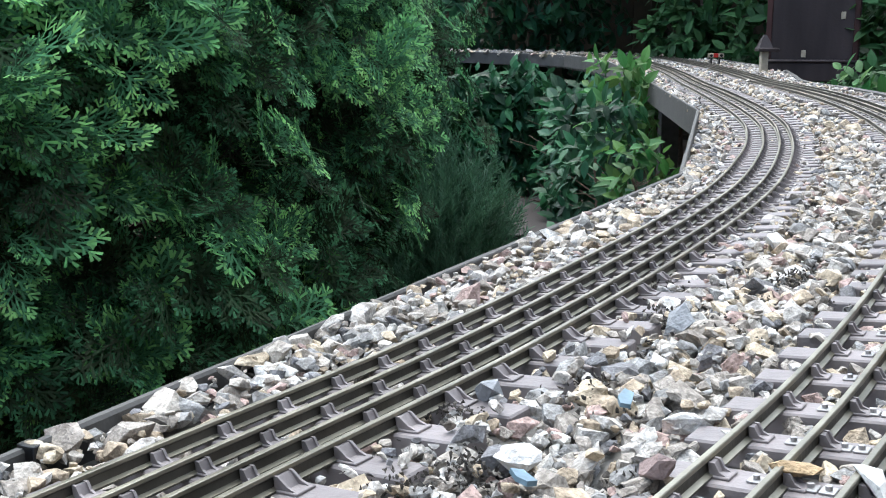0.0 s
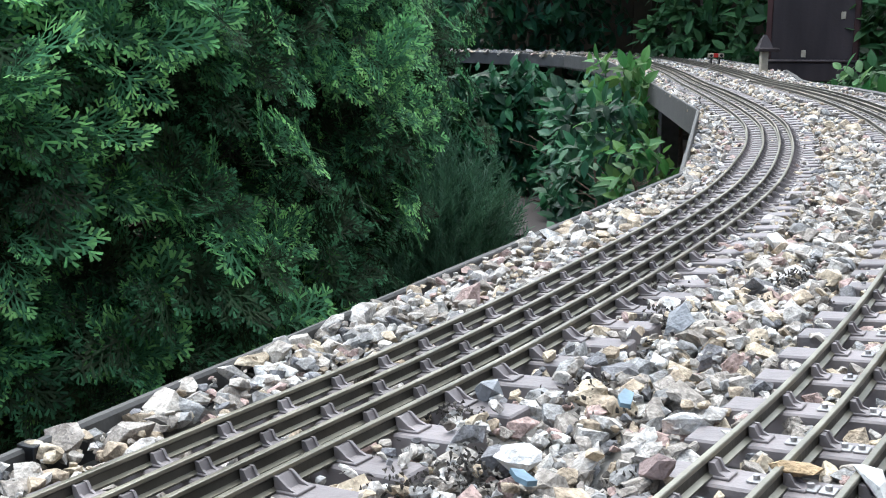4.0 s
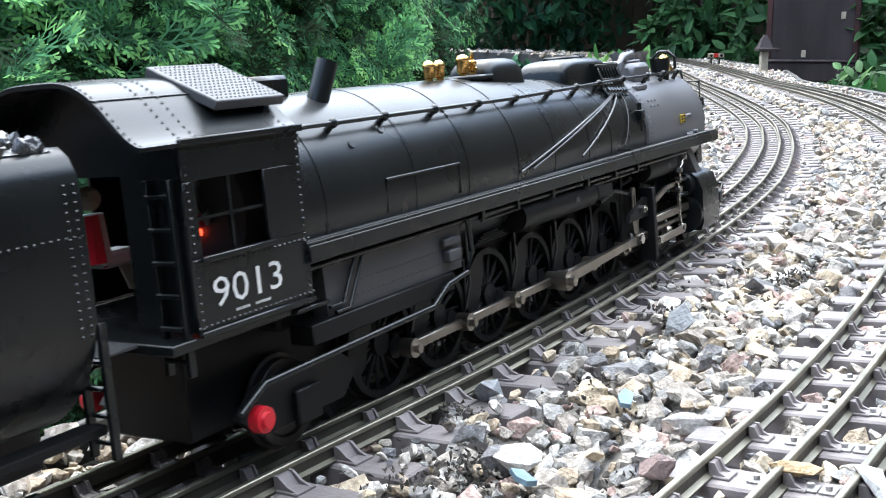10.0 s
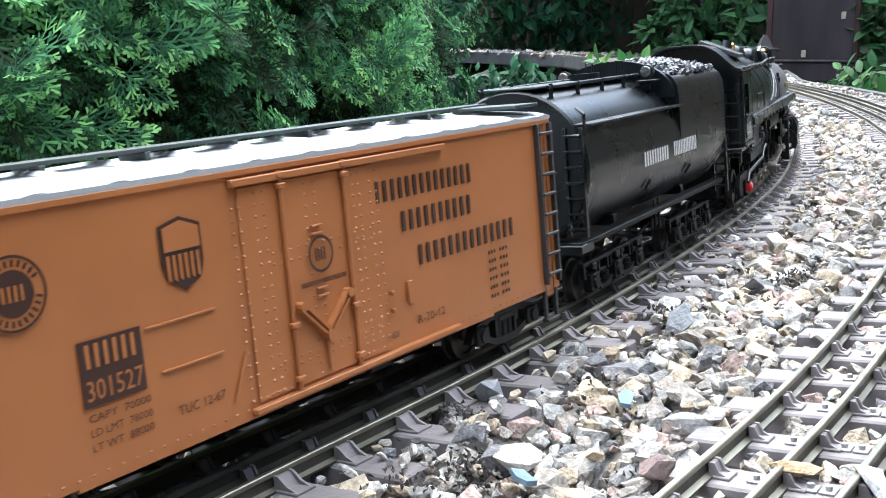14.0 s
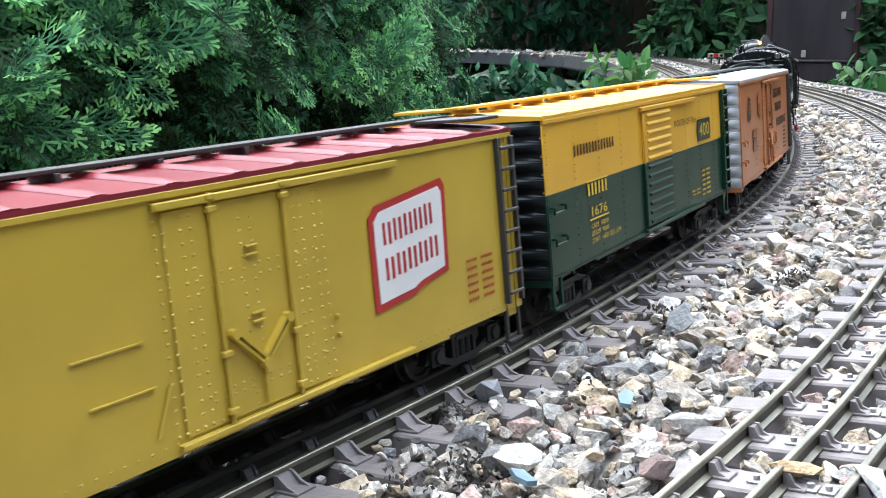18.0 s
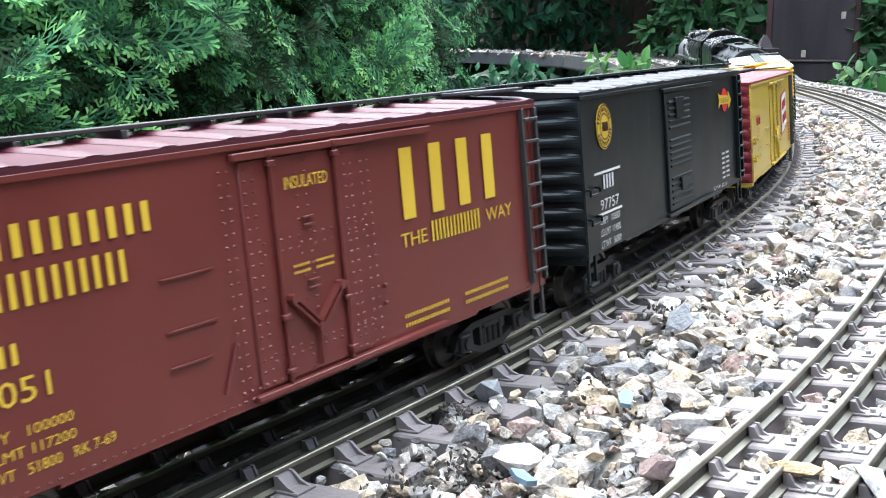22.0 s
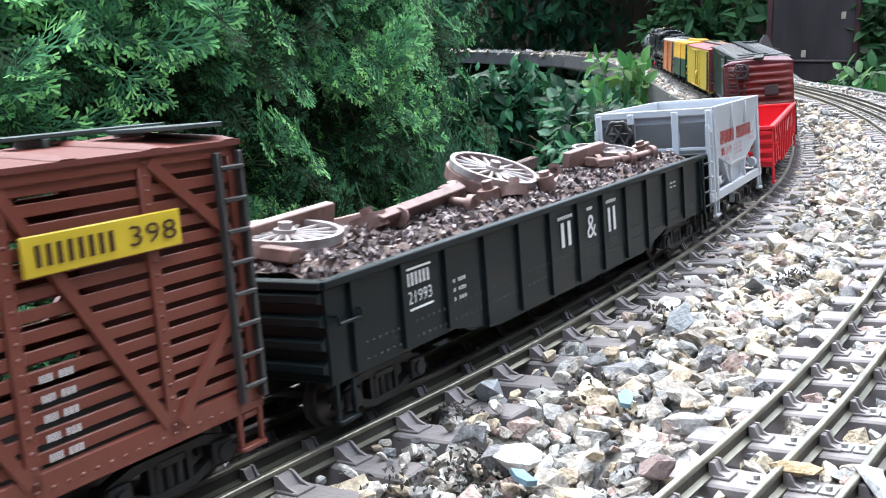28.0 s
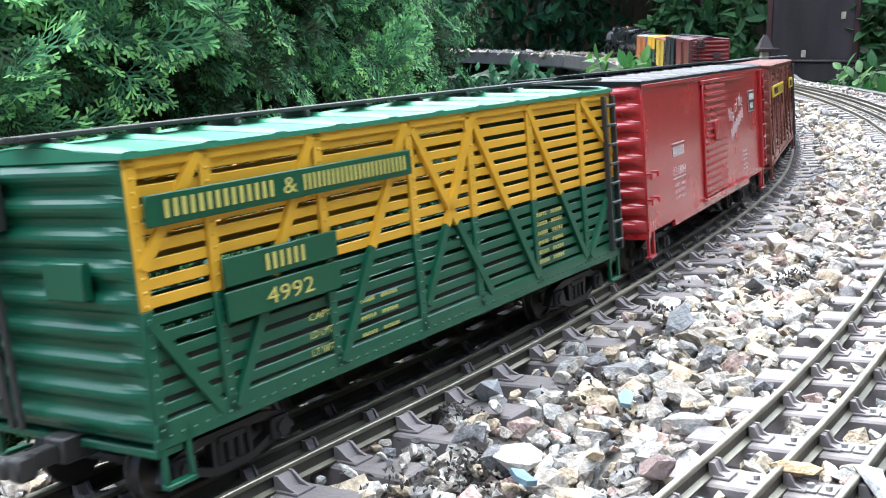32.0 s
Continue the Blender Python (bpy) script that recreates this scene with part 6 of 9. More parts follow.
def red_gondola():
    car, L = vehicle("gondola", -0.176, -0.661, "bright red empty model gondola with white lettering", "gondola")
    zs, zd, zt = 0.0265, 0.0185, 0.0675
    gondola_shell(car, L, 0.05, zs, zd, zt, RED, RED)
    rivets(car, row(0.0385, -0.235, 0.235, 0.005) + row(0.030, -0.235, 0.235, 0.005) + row(0.046, -0.20, 0.2, 0.009), RED, y=-0.0502)
    bars(car, 2, -0.2131, -0.1922, 0.0525, 0.0588, WHITE)
    letters(car, "72879", -0.2137, -0.1904, 0.0412, 0.0472, WHITE)
    for n, x0, x1 in ((1, -0.1344, -0.1223), (2, -0.1094, -0.0917), (2, -0.0754, -0.0576), (1, -0.0338, -0.0214), (2, -0.0044, 0.0124), (2, 0.0285, 0.0451), (2, 0.0642, 0.0802), (1, 0.0948, 0.1072)):
        bars(car, n, x0, x1, 0.046, 0.0598, WHITE, fill=0.3)
    disc(car, "round_emblem", 0.139, 0.0518, 0.0096, WHITE)
    disc(car, "emblem_ring", 0.139, 0.0518, 0.0088, RED, y=-0.0508, inner=0.0062)
    disc(car, "emblem_field", 0.139, 0.0518, 0.0055, INK, y=-0.0508)
    plate(car, "emblem_shape", [(0.1365, 0.0485), (0.1412, 0.0485), (0.1418, 0.053), (0.1398, 0.0555), (0.1372, 0.054), (0.138, 0.051)], WHITE, y=-0.0512)
    for k, wd in enumerate(("CAPY", "LT WT", "LD LMT")):
        letters(car, wd, -0.1729, -0.158, 0.0375 - 0.0052 * k, 0.0405 - 0.0052 * k, WHITE)
    for k, wd in enumerate(("140000", "167700", "56300")):
        letters(car, wd, -0.1441, -0.131, 0.0395 - 0.0058 * k, 0.0425 - 0.0058 * k, WHITE)
    letters(car, "F 10-68", -0.113, -0.099, 0.029, 0.032, WHITE)
    letters(car, "IL 52-6", 0.162, 0.177, 0.0545, 0.0575, WHITE)
    letters(car, "CU FT 1995", 0.160, 0.181, 0.0495, 0.0525, WHITE)
    letters(car, "BLT 8-63", 0.131, 0.147, 0.0355, 0.0385, WHITE)
    lines(car, 1, 0.160, 0.182, 0.036, 0.040, WHITE)
    underframe(car, L, zs)
    for x in (-L / 2 + 0.05, L / 2 - 0.05):
        bogie(car, x)
    for sd in (-1, 1):
        fx = -sd
        ladder(car, fx * (L / 2 - 0.009), sd * 0.05, zs - 0.002, zt + 0.001, 4, DULL)
        stirrup(car, fx * (L / 2 - 0.009), RED, y=sd * 0.049, z=zs)
        stirrup(car, -fx * (L / 2 - 0.009), RED, y=sd * 0.049, z=zs)
        grab(car, -fx * (L / 2) + (0.004 if fx > 0 else -0.02), 0.047, RED, y=sd * 0.05)
    brake_wheel(car, -L / 2 - 0.005, 0.02, 0.060, DULL, -1)


def black_gondola():
    car, L = vehicle("gondola", -0.973, -1.459, "black model gondola loaded with rusty scrap metal", "gondola")
    L += 0.016
    zs, zd, zt = 0.0265, 0.0175, 0.0685
    gondola_shell(car, L, 0.05, zs, zd, zt, BLACKCAR, BLACKCAR)
    rivets(car, row(0.0385, -0.235, 0.235, 0.005) + row(0.031, -0.235, 0.235, 0.005), DULL, y=-0.0502)
    bars(car, 1, -0.0252, -0.0067, 0.044, 0.0585, WHITE)
    letters(car, "&", 0.0131, 0.0271, 0.043, 0.0575, WHITE)
    bars(car, 1, 0.0458, 0.0625, 0.042, 0.0575, WHITE)
    for x, n in ((-0.028, 7), (0.014, 3), (0.040, 7)):
        bars(car, n, x, x + 0.003 * n, 0.0605, 0.0625, WHITE)
    for z in (0.0635, 0.0445):
        block(car, "rule", WHITE, (-0.192, -0.169, -0.0502, -0.0506, z - 0.0005, z + 0.0005), bevel=0)
    bars(car, 3, -0.1905, -0.170, 0.0557, 0.0617, WHITE)
    letters(car, "21993", -0.1905, -0.170, 0.0472, 0.0532, WHITE)
    lines(car, 3, -0.1540, -0.1370, 0.0393, 0.053, WHITE)
    lines(car, 2, 0.165, 0.178, 0.054, 0.060, WHITE)
    # the load
    rng = random.Random(77)
    n, m_ = 90, 16
    vs, fs = [], []
    for i in range(n + 1):
        for j in range(m_ + 1):
            x, y = -L / 2 + 0.006 + (L - 0.012) * i / n, -0.0465 + 0.093 * j / m_
            edge = min(1, (0.0468 - abs(y)) / 0.02)
            z = 0.0625 + 0.010 * edge + 0.0035 * noise.noise((x * 160, y * 160, 1)) + 0.005 * noise.noise((x * 45, y * 45, 9))
            vs.append((x, y, z))
    for i in range(n):
        for j in range(m_):
            a = i * (m_ + 1) + j
            fs.append((a, a + m_ + 1, a + m_ + 2, a + 1))
    heap = part("scrap_load", mesh_of("scrap_load", vs, fs, M["scrap"]), None, car, "heap of fine rusty metal scrap")
    shapes = []
    for _ in range(6):
        bm = rock(rng, 9)
        shapes.append((np.array([v.co[:] for v in bm.verts]), None))
        me = bpy.data.meshes.new("bit")
        bm.to_mesh(me)
        bm.free()
        shapes[-1] = (np.array([v.co[:] for v in me.vertices]), np.array([p.vertices[:] for p in me.polygons]))
    placed = []
    for _ in range(4200):
        x, y = rng.uniform(-L / 2 + 0.008, L / 2 - 0.008), rng.uniform(-0.045, 0.045)
        z = 0.0630 + 0.010 * min(1, (0.0468 - abs(y)) / 0.02) + 0.0045 * noise.noise((x * 45, y * 45, 9))
        s_ = rng.uniform(0.0025, 0.0058)
        placed.append((rng.randrange(6), np.array(Matrix.Translation((x, y, z)) @ Euler((rng.random() * 6, rng.random() * 6, rng.random() * 6)).to_matrix().to_4x4() @ Matrix.Diagonal((s_ * rng.uniform(0.8, 1.8), s_, s_, 1)))))
    tagged(part("scrap_bit", scatter("scrap_bit", shapes, placed, M["scrap_bits"], 3), None, heap), kind="stuff")
    for x, y, z, r, tilt in ((-0.200, 0.010, 0.082, 0.028, 7), (0.010, 0.010, 0.088, 0.029, 21), (0.190, 0.010, 0.082, 0.025, 9)):
        bm = bmesh.new()
        spoked(bm, r, 0.0045, 0.2, 0.1)
        cyl(bm, (0, 0.006, 0), (0, -0.006, 0), r * 0.12, seg=10)
        m = Matrix.Translation((x, y, z)) @ pose(0, 0, 0, 90 + tilt, 0, 0)
        bmesh.ops.transform(bm, matrix=m, verts=bm.verts)
        wheel = part("scrap_wheel", bm, M["scrap_wheel"], car, "grey spoked wheel lying flat")
        add_spokes(wheel, r, 16, M["scrap_wheel"], 0.2, 0.1, m)
        bm = bmesh.new()
        cyl(bm, (0, -0.010, 0), (0, -0.003, 0), r * 1.05, seg=28)
        bmesh.ops.transform(bm, matrix=m, verts=bm.verts)
        part("scrap_tyre", bm, M["scrap_cast"], heap)
    for x0, x1, y, z, hgt, roll, mat in ((-0.140, -0.040, 0.006, 0.070, 0.015, 38, "scrap_cast"), (0.105, 0.168, 0.004, 0.078, 0.011, 8, "scrap_cast"), (-0.235, -0.150, 0.022, 0.078, 0.010, 12, "scrap_cast"), (0.045, 0.10, 0.024, 0.078, 0.008, 5, "scrap")):
        bm = bmesh.new()
        box(bm, 0, x1 - x0, -0.003, 0.003, 0, hgt, 0.0006)
        bmesh.ops.transform(bm, matrix=Matrix.Translation((x0, y, z)) @ pose(0, 0, 0, roll, -2, rng.uniform(-5, 5)), verts=bm.verts)
        part("scrap_beam", bm, M[mat], heap, "rusty flat beam")
    for _ in range(22):
        x, y = rng.uniform(-L / 2 + 0.02, L / 2 - 0.02), rng.uniform(-0.022, 0.036)
        bm = bmesh.new()
        k = rng.random()
        if k < 0.45:
            box(bm, -rng.uniform(0.005, 0.016), rng.uniform(0.005, 0.016), -0.004, 0.004, -0.003, rng.uniform(0.002, 0.005), 0.0008)
        elif k < 0.8:
            cyl(bm, (0, 0, -0.004), (0, 0, rng.uniform(0.002, 0.006)), rng.uniform(0.005, 0.010), seg=14)
            cyl(bm, (0, 0, 0.002), (0, 0, 0.008), 0.0035, seg=10)
        else:
            a = rng.uniform(0.010, 0.020)
            cyl(bm, (-a, 0, 0), (a, 0, 0), 0.0028, seg=10)
            cyl(bm, (-a, 0, 0), (-a + 0.004, 0, 0), 0.0055, seg=12)
            cyl(bm, (a - 0.004, 0, 0), (a, 0, 0), 0.0055, seg=12)
        bmesh.ops.transform(bm, matrix=Matrix.Translation((x, y, 0.0775)) @ pose(0, 0, 0, rng.uniform(-16, 16), rng.uniform(-14, 14), rng.uniform(0, 180)), verts=bm.verts)
        part("scrap_casting", bm, M["scrap_cast"], heap)
    underframe(car, L, zs)
    for x in (-L / 2 + 0.05, L / 2 - 0.05):
        bogie(car, x)
    for sd in (-1, 1):
        fx = -sd
        ladder(car, fx * (L / 2 - 0.009), sd * 0.05, zs - 0.002, zt + 0.001, 4, BLACKCAR)
        stirrup(car, fx * (L / 2 - 0.009), BLACKCAR, y=sd * 0.049, z=zs)
        stirrup(car, -fx * (L / 2 - 0.009), BLACKCAR, y=sd * 0.049, z=zs)
        grab(car, -fx * (L / 2) + (0.004 if fx > 0 else -0.02), 0.052, BLACKCAR, y=sd * 0.05)


def spoked(bm, r, w, hub=0.22, rim=0.12):
    """A spoked wheel whose axle lies along y."""
    n = 32
    for rad0, rad1 in ((r * (1 - rim), r),):
        ring = []
        for rad, y in ((rad1, -w / 2), (rad1, w / 2), (rad0, w / 2), (rad0, -w / 2)):
            ring.append([bm.verts.new((rad * math.cos(6.28319 * i / n), y, rad * math.sin(6.28319 * i / n))) for i in range(n)])
        for a, b in zip(ring, ring[1:] + ring[:1]):
            for i in range(n):
                j = (i + 1) % n
                bm.faces.new((a[i], a[j], b[j], b[i]))
    cyl(bm, (0, -w * 0.6, 0), (0, w * 0.6, 0), r * hub, seg=14)
    bmesh.ops.recalc_face_normals(bm, faces=bm.faces)


SPOKES = {}


def add_spokes(wheel, r, spokes, mat, hub=0.22, rim=0.12, m=None):
    """The spokes of a wheel, one by one, under it."""
    key = (round(r, 4), mat.name)
    if key not in SPOKES:
        bm = bmesh.new()
        cyl(bm, (r * hub * 0.8, 0, 0), (r * (1 - rim * 0.6), 0, 0), r * 0.045, r * 0.035, seg=6)
        me = bpy.data.meshes.new("spoke")
        bm.to_mesh(me)
        bm.free()
        me.materials.append(mat)
        SPOKES[key] = me
    for i in range(spokes):
        ob = part("spoke", SPOKES[key], None, wheel)
        ob.matrix_basis = (m or Matrix()) @ Matrix.Rotation(6.28319 * i / spokes, 4, "Y")


def ore_car():
    car, L = vehicle("ore_car", -0.732, -0.928, "light grey model ore hopper car with red lettering", "ore car")
    w, zt = 0.05, 0.104
    h = L / 2
    for sd in (-1, 1):
        bm = bmesh.new()
        prism(bm, [(-h, zt), (h, zt), (h, 0.066), (h - 0.028, 0.060), (0.030, 0.050), (-0.030, 0.050), (-h + 0.028, 0.060), (-h, 0.066)], "y", sd * w, sd * (w - 0.002))
        part("side_sheet", bm, PALEGREY, car)
        bm = bmesh.new()
        prism(bm, [(sd * w, zt - 0.020), (sd * (w + 0.0018), zt - 0.003), (sd * (w + 0.0022), zt + 0.002), (sd * (w - 0.001), zt + 0.002), (sd * (w - 0.001), zt - 0.020)], "x", -h, h)
        part("top_flare", bm, PALEGREY, car)
        block(car, "side_sill", PALEGREY, (-h - 0.004, h + 0.008, sd * (w + 0.001), sd * (w - 0.003), 0.027, 0.0345), bevel=0.0005)
        for x in (-h + 0.004, -0.030, 0.030, h - 0.004):
            if abs(x) > 0.05:
                block(car, "corner_post", PALEGREY, (x - 0.003, x + 0.003, sd * (w - 0.002), sd * (w + 0.002), 0.03, zt), bevel=0.0005)
            else:
                block(car, "side_post", PALEGREY, (x - 0.0024, x + 0.0024, sd * w, sd * (w + 0.003), 0.084, zt), bevel=0.0005)
                block(car, "sill_post", PALEGREY, (x - 0.0018, x + 0.0018, sd * (w - 0.003), sd * w, 0.034, 0.052), bevel=0.0004)
        for way in (-1, 1):
            ladder(car, way * (h + 0.0045), sd * (w - 0.004), 0.03, zt - 0.012, 5, PALEGREY, half=0.0060)
            stirrup(car, way * (h - 0.002), PALEGREY, y=sd * w, z=0.027, drop=0.011)
        bm = bmesh.new()
        for a, b in (((-h + 0.006, 0.036), (0.0, 0.050)), ((h - 0.006, 0.036), (0.03, 0.052)), ((-0.06, 0.036), (0.02, 0.044)), ((h - 0.01, 0.04), (h - 0.045, 0.060))):
            cyl(bm, (a[0], sd * (w - 0.006), a[1]), (b[0], sd * (w - 0.006), b[1]), 0.0011, seg=6)
        cyl(bm, (h - 0.022, sd * (w - 0.004), 0.042), (h - 0.014, sd * (w - 0.004), 0.042), 0.005, seg=10)
        cyl(bm, (-h + 0.014, sd * (w - 0.004), 0.042), (-h + 0.022, sd * (w - 0.004), 0.042), 0.005, seg=10)
        part("door_gear", bm, PALEGREY, car)
        bm = bmesh.new()
        prism(bm, [(-0.052, 0.056), (0.052, 0.056), (0.020, 0.026), (-0.020, 0.026)], "y", sd * 0.043, sd * 0.045)
        part("hopper_side", bm, PALEGREY, car)
    for way in (-1, 1):
        # sloping ends of the hopper
        bm = bmesh.new()
        prism(bm, [(way * (h - 0.001), zt), (way * (h - 0.001), zt - 0.010), (way * 0.024, 0.028), (way * 0.021, 0.03), (way * (h - 0.004), zt - 0.008), (way * (h - 0.004), zt)], "y", -w + 0.002, w - 0.002)
        part("slope_sheet", bm, PALEGREY, car)
        block(car, "end_sill", PALEGREY, (way * (h - 0.004), way * (h + 0.012), -w, w, 0.027, 0.0345), bevel=0.0005)
        block(car, "end_rail", PALEGREY, (way * (h - 0.001), way * (h + 0.003), -w, w, zt - 0.004, zt + 0.002), bevel=0.0005)
        for y in (-0.0475, -0.019, 0.019, 0.0475):
            block(car, "end_post", PALEGREY, (way * (h - 0.001), way * (h + 0.0045), y - 0.0028, y + 0.0028, 0.034, zt), bevel=0.0006)
        for z in (0.052, 0.072):
            block(car, "end_beam", PALEGREY, (way * (h + 0.0005), way * (h + 0.003), -w, w, z - 0.0014, z + 0.0014), bevel=0.0004)
    block(car, "hopper_bottom", PALEGREY, (-0.02, 0.02, -0.03, 0.03, 0.022, 0.032), bevel=0.001)
    dots = row(0.102, -h, h, 0.006)
    for x in (-h + 0.004, h - 0.004):
        dots += column(x, 0.034, 0.10, 0.0036)
    for x in (-0.030, 0.030):
        dots += column(x, 0.052, 0.083, 0.0034)
    dots += row(0.0525, -0.028, 0.028, 0.0036) + [(0.03 + 0.058 * i / 16, 0.053 + 0.036 * i / 16) for i in range(17)] + [(-0.03 - 0.058 * i / 16, 0.053 + 0.036 * i / 16) for i in range(17)]
    rivets(car, dots, WHITE, r=0.0009, y=-0.0503)
    bars(car, 5, -0.0735, -0.016, 0.0722, 0.0835, REDINK)
    bars(car, 7, -0.006, 0.0605, 0.0722, 0.0830, REDINK)
    bars(car, 2, -0.0716, -0.059, 0.0625, 0.0690, REDINK)
    letters(car, "26498", -0.055, -0.0300, 0.0625, 0.0690, REDINK)
    letters(car, "BLT 11-53", -0.058, -0.040, 0.0565, 0.0590, REDINK)
    letters(car, "CAPY  140000", -0.0205, 0.014, 0.0665, 0.0690, REDINK)
    letters(car, "LD LMT 171700", -0.0205, 0.014, 0.0627, 0.0652, REDINK)
    letters(car, "LT WT  42830", -0.0205, 0.014, 0.0589, 0.0614, REDINK)
    letters(car, "CU FT 1896", 0.056, 0.072, 0.0715, 0.0735, REDINK)
    letters(car, "ORE-70-2", 0.052, 0.073, 0.0660, 0.0695, REDINK)
    for x in (-h + 0.042, h - 0.042):
        bogie(car, x)
    block(car, "centre_sill", FRAME, (-h, h, -0.008, 0.008, 0.021, 0.030))
    for way in (-1, 1):
        coupler(car, way * (h + 0.004), way)
    brake_wheel(car, -h - 0.005, 0.028, 0.088, DULL, -1)


def stock_car(name, front, rear, label, up, low, split, end, roof, walk_mat, ladder_mat, signs):
    car, L = vehicle(name, front, rear, label, "stock car")
    zb, ze, w, rise = 0.030, 0.132, 0.05, 0.0048
    n = 15
    pitch = (ze - zb - 0.004) / n
    inner = paint("dark_car_inside", (0.03, 0.02, 0.015), 0.8)
    slat = {}
    for sd in (-1, 1):
        for i in range(n):
            z = zb + 0.002 + pitch * i
            m = up if z + pitch * 0.3 > split else low
            if (m.name, sd) not in slat:
                bm = bmesh.new()
                box(bm, -L / 2 + 0.001, L / 2 - 0.001, -0.0008, 0.0008, 0, pitch * 0.64, 0.0003)
                me = bpy.data.meshes.new("slat")
                bm.to_mesh(me)
                bm.free()
                me.materials.append(m)
                slat[(m.name, sd)] = me
            ob = part("slat", slat[(m.name, sd)], None, car)
            ob.location = (0, sd * (w - 0.0022), z)
        block(car, "side_sill", low, (-L / 2, L / 2, sd * w, sd * (w - 0.003), zb - 0.003, zb + 0.007), bevel=0.0005)
        block(car, "top_plate", up, (-L / 2, L / 2, sd * w, sd * (w - 0.003), ze - 0.005, ze), bevel=0.0005)
        # posts and braces, each in the colour of its height
        xs = (-L / 2 + 0.003, -0.155, -0.091, -0.026, 0.026, 0.088, 0.149, L / 2 - 0.003)
        for x in xs:
            for m, z0, z1 in ((low, zb, min(split, ze)), (up, max(split, zb), ze)):
                if z1 - z0 > 0.004:
                    block(car, "post", m, (x - 0.0028, x + 0.0028, sd * w, sd * (w - 0.002), z0, z1), bevel=0.0004)
        for xa, za, xb, zb_ in ((-L / 2 + 0.003, 0.092, -0.158, ze - 0.002), (-L / 2 + 0.003, 0.074, -0.160, zb + 0.003), (-0.152, zb + 0.002, -0.095, ze - 0.002), (-0.088, zb + 0.002, -0.029, ze - 0.002),
                                (-0.023, ze - 0.006, 0.036, zb + 0.006), (-0.022, zb + 0.012, 0.030, ze - 0.004), (0.030, ze - 0.006, 0.086, zb + 0.004), (0.0865, ze - 0.003, 0.146, zb + 0.005),
                                (0.151, ze - 0.003, L / 2 - 0.003, 0.093), (0.152, zb + 0.004, L / 2 - 0.003, 0.076)):
            cut = [(xa, za), (xb, zb_)]
            if (za - split) * (zb_ - split) < 0:
                t = (split - za) / (zb_ - za)
                cut.insert(1, (xa + (xb - xa) * t, split))
            for (x0, z0), (x1, z1) in zip(cut, cut[1:]):
                m = up if (z0 + z1) / 2 > split else low
                d = Vector((x1 - x0, z1 - z0)).normalized()
                q = (-d.y * 0.0022, d.x * 0.0022)
                bm = bmesh.new()
                prism(bm, [(x0 + q[0], z0 + q[1]), (x1 + q[0], z1 + q[1]), (x1 - q[0], z1 - q[1]), (x0 - q[0], z0 - q[1])], "y", sd * (w - 0.0018), sd * (w + 0.0006))
                part("brace", bm, m, car)
    rivets(car, [q for x in (-L / 2 + 0.003, -0.155, -0.091, -0.026, 0.026, 0.088, 0.149) for q in column(x, zb + 0.004, ze - 0.003, 0.005) if q[1] > split], up, y=-0.05)
    rivets(car, [q for x in (-L / 2 + 0.003, -0.155, -0.091, -0.026, 0.026, 0.088, 0.149) for q in column(x, zb + 0.004, ze - 0.003, 0.005) if q[1] <= split] + row(zb + 0.001, -L / 2, L / 2, 0.006), low, y=-0.05)
    block(car, "floor", inner, (-L / 2 + 0.002, L / 2 - 0.002, -w + 0.004, w - 0.004, zb, zb + 0.002), bevel=0)
    for way in (-1, 1):
        corrugated_end(car, L, w - 0.0005, zb, ze, way, end, rise=rise)
        block(car, "bolster_apron", low, (way * (L / 2 - 0.012), way * L / 2, -w + 0.001, w - 0.001, zb - 0.006, zb - 0.003), bevel=0.0004)
    gable_roof(car, L, w, ze, rise, roof, 10, walk_mat)
    underframe(car, L, zb)
    for x in (-L / 2 + 0.044, L / 2 - 0.044):
        bogie(car, x)
    for sd in (-1, 1):
        fx = -sd
        ladder(car, fx * (L / 2 - 0.0075), sd * w, zb + 0.002, ze - 0.003, 8, ladder_mat, half=0.006)
        stirrup(car, fx * (L / 2 - 0.0085), low, y=sd * (w - 0.001), z=zb)
        stirrup(car, -fx * (L / 2 - 0.0085), low, y=sd * (w - 0.001), z=zb)
    block(car, "end_plaque", low if split > 0.05 else DULL, (-L / 2 - 0.0075, -L / 2 - 0.003, -0.030, -0.008, 0.082, 0.096), bevel=0.0006, label="flat tack board")
    ladder(car, -L / 2 - 0.003, w - 0.012, zb + 0.004, ze - 0.002, 8, ladder_mat, axis="y")
    brake_wheel(car, -L / 2 - 0.004, 0.026, 0.120, DULL, -1)
    for x0, x1, z0, z1, board in signs:
        block(car, "sign_board", board, (x0, x1, -0.0512, -0.0530, z0, z1), bevel=0.0004)
    return car, L


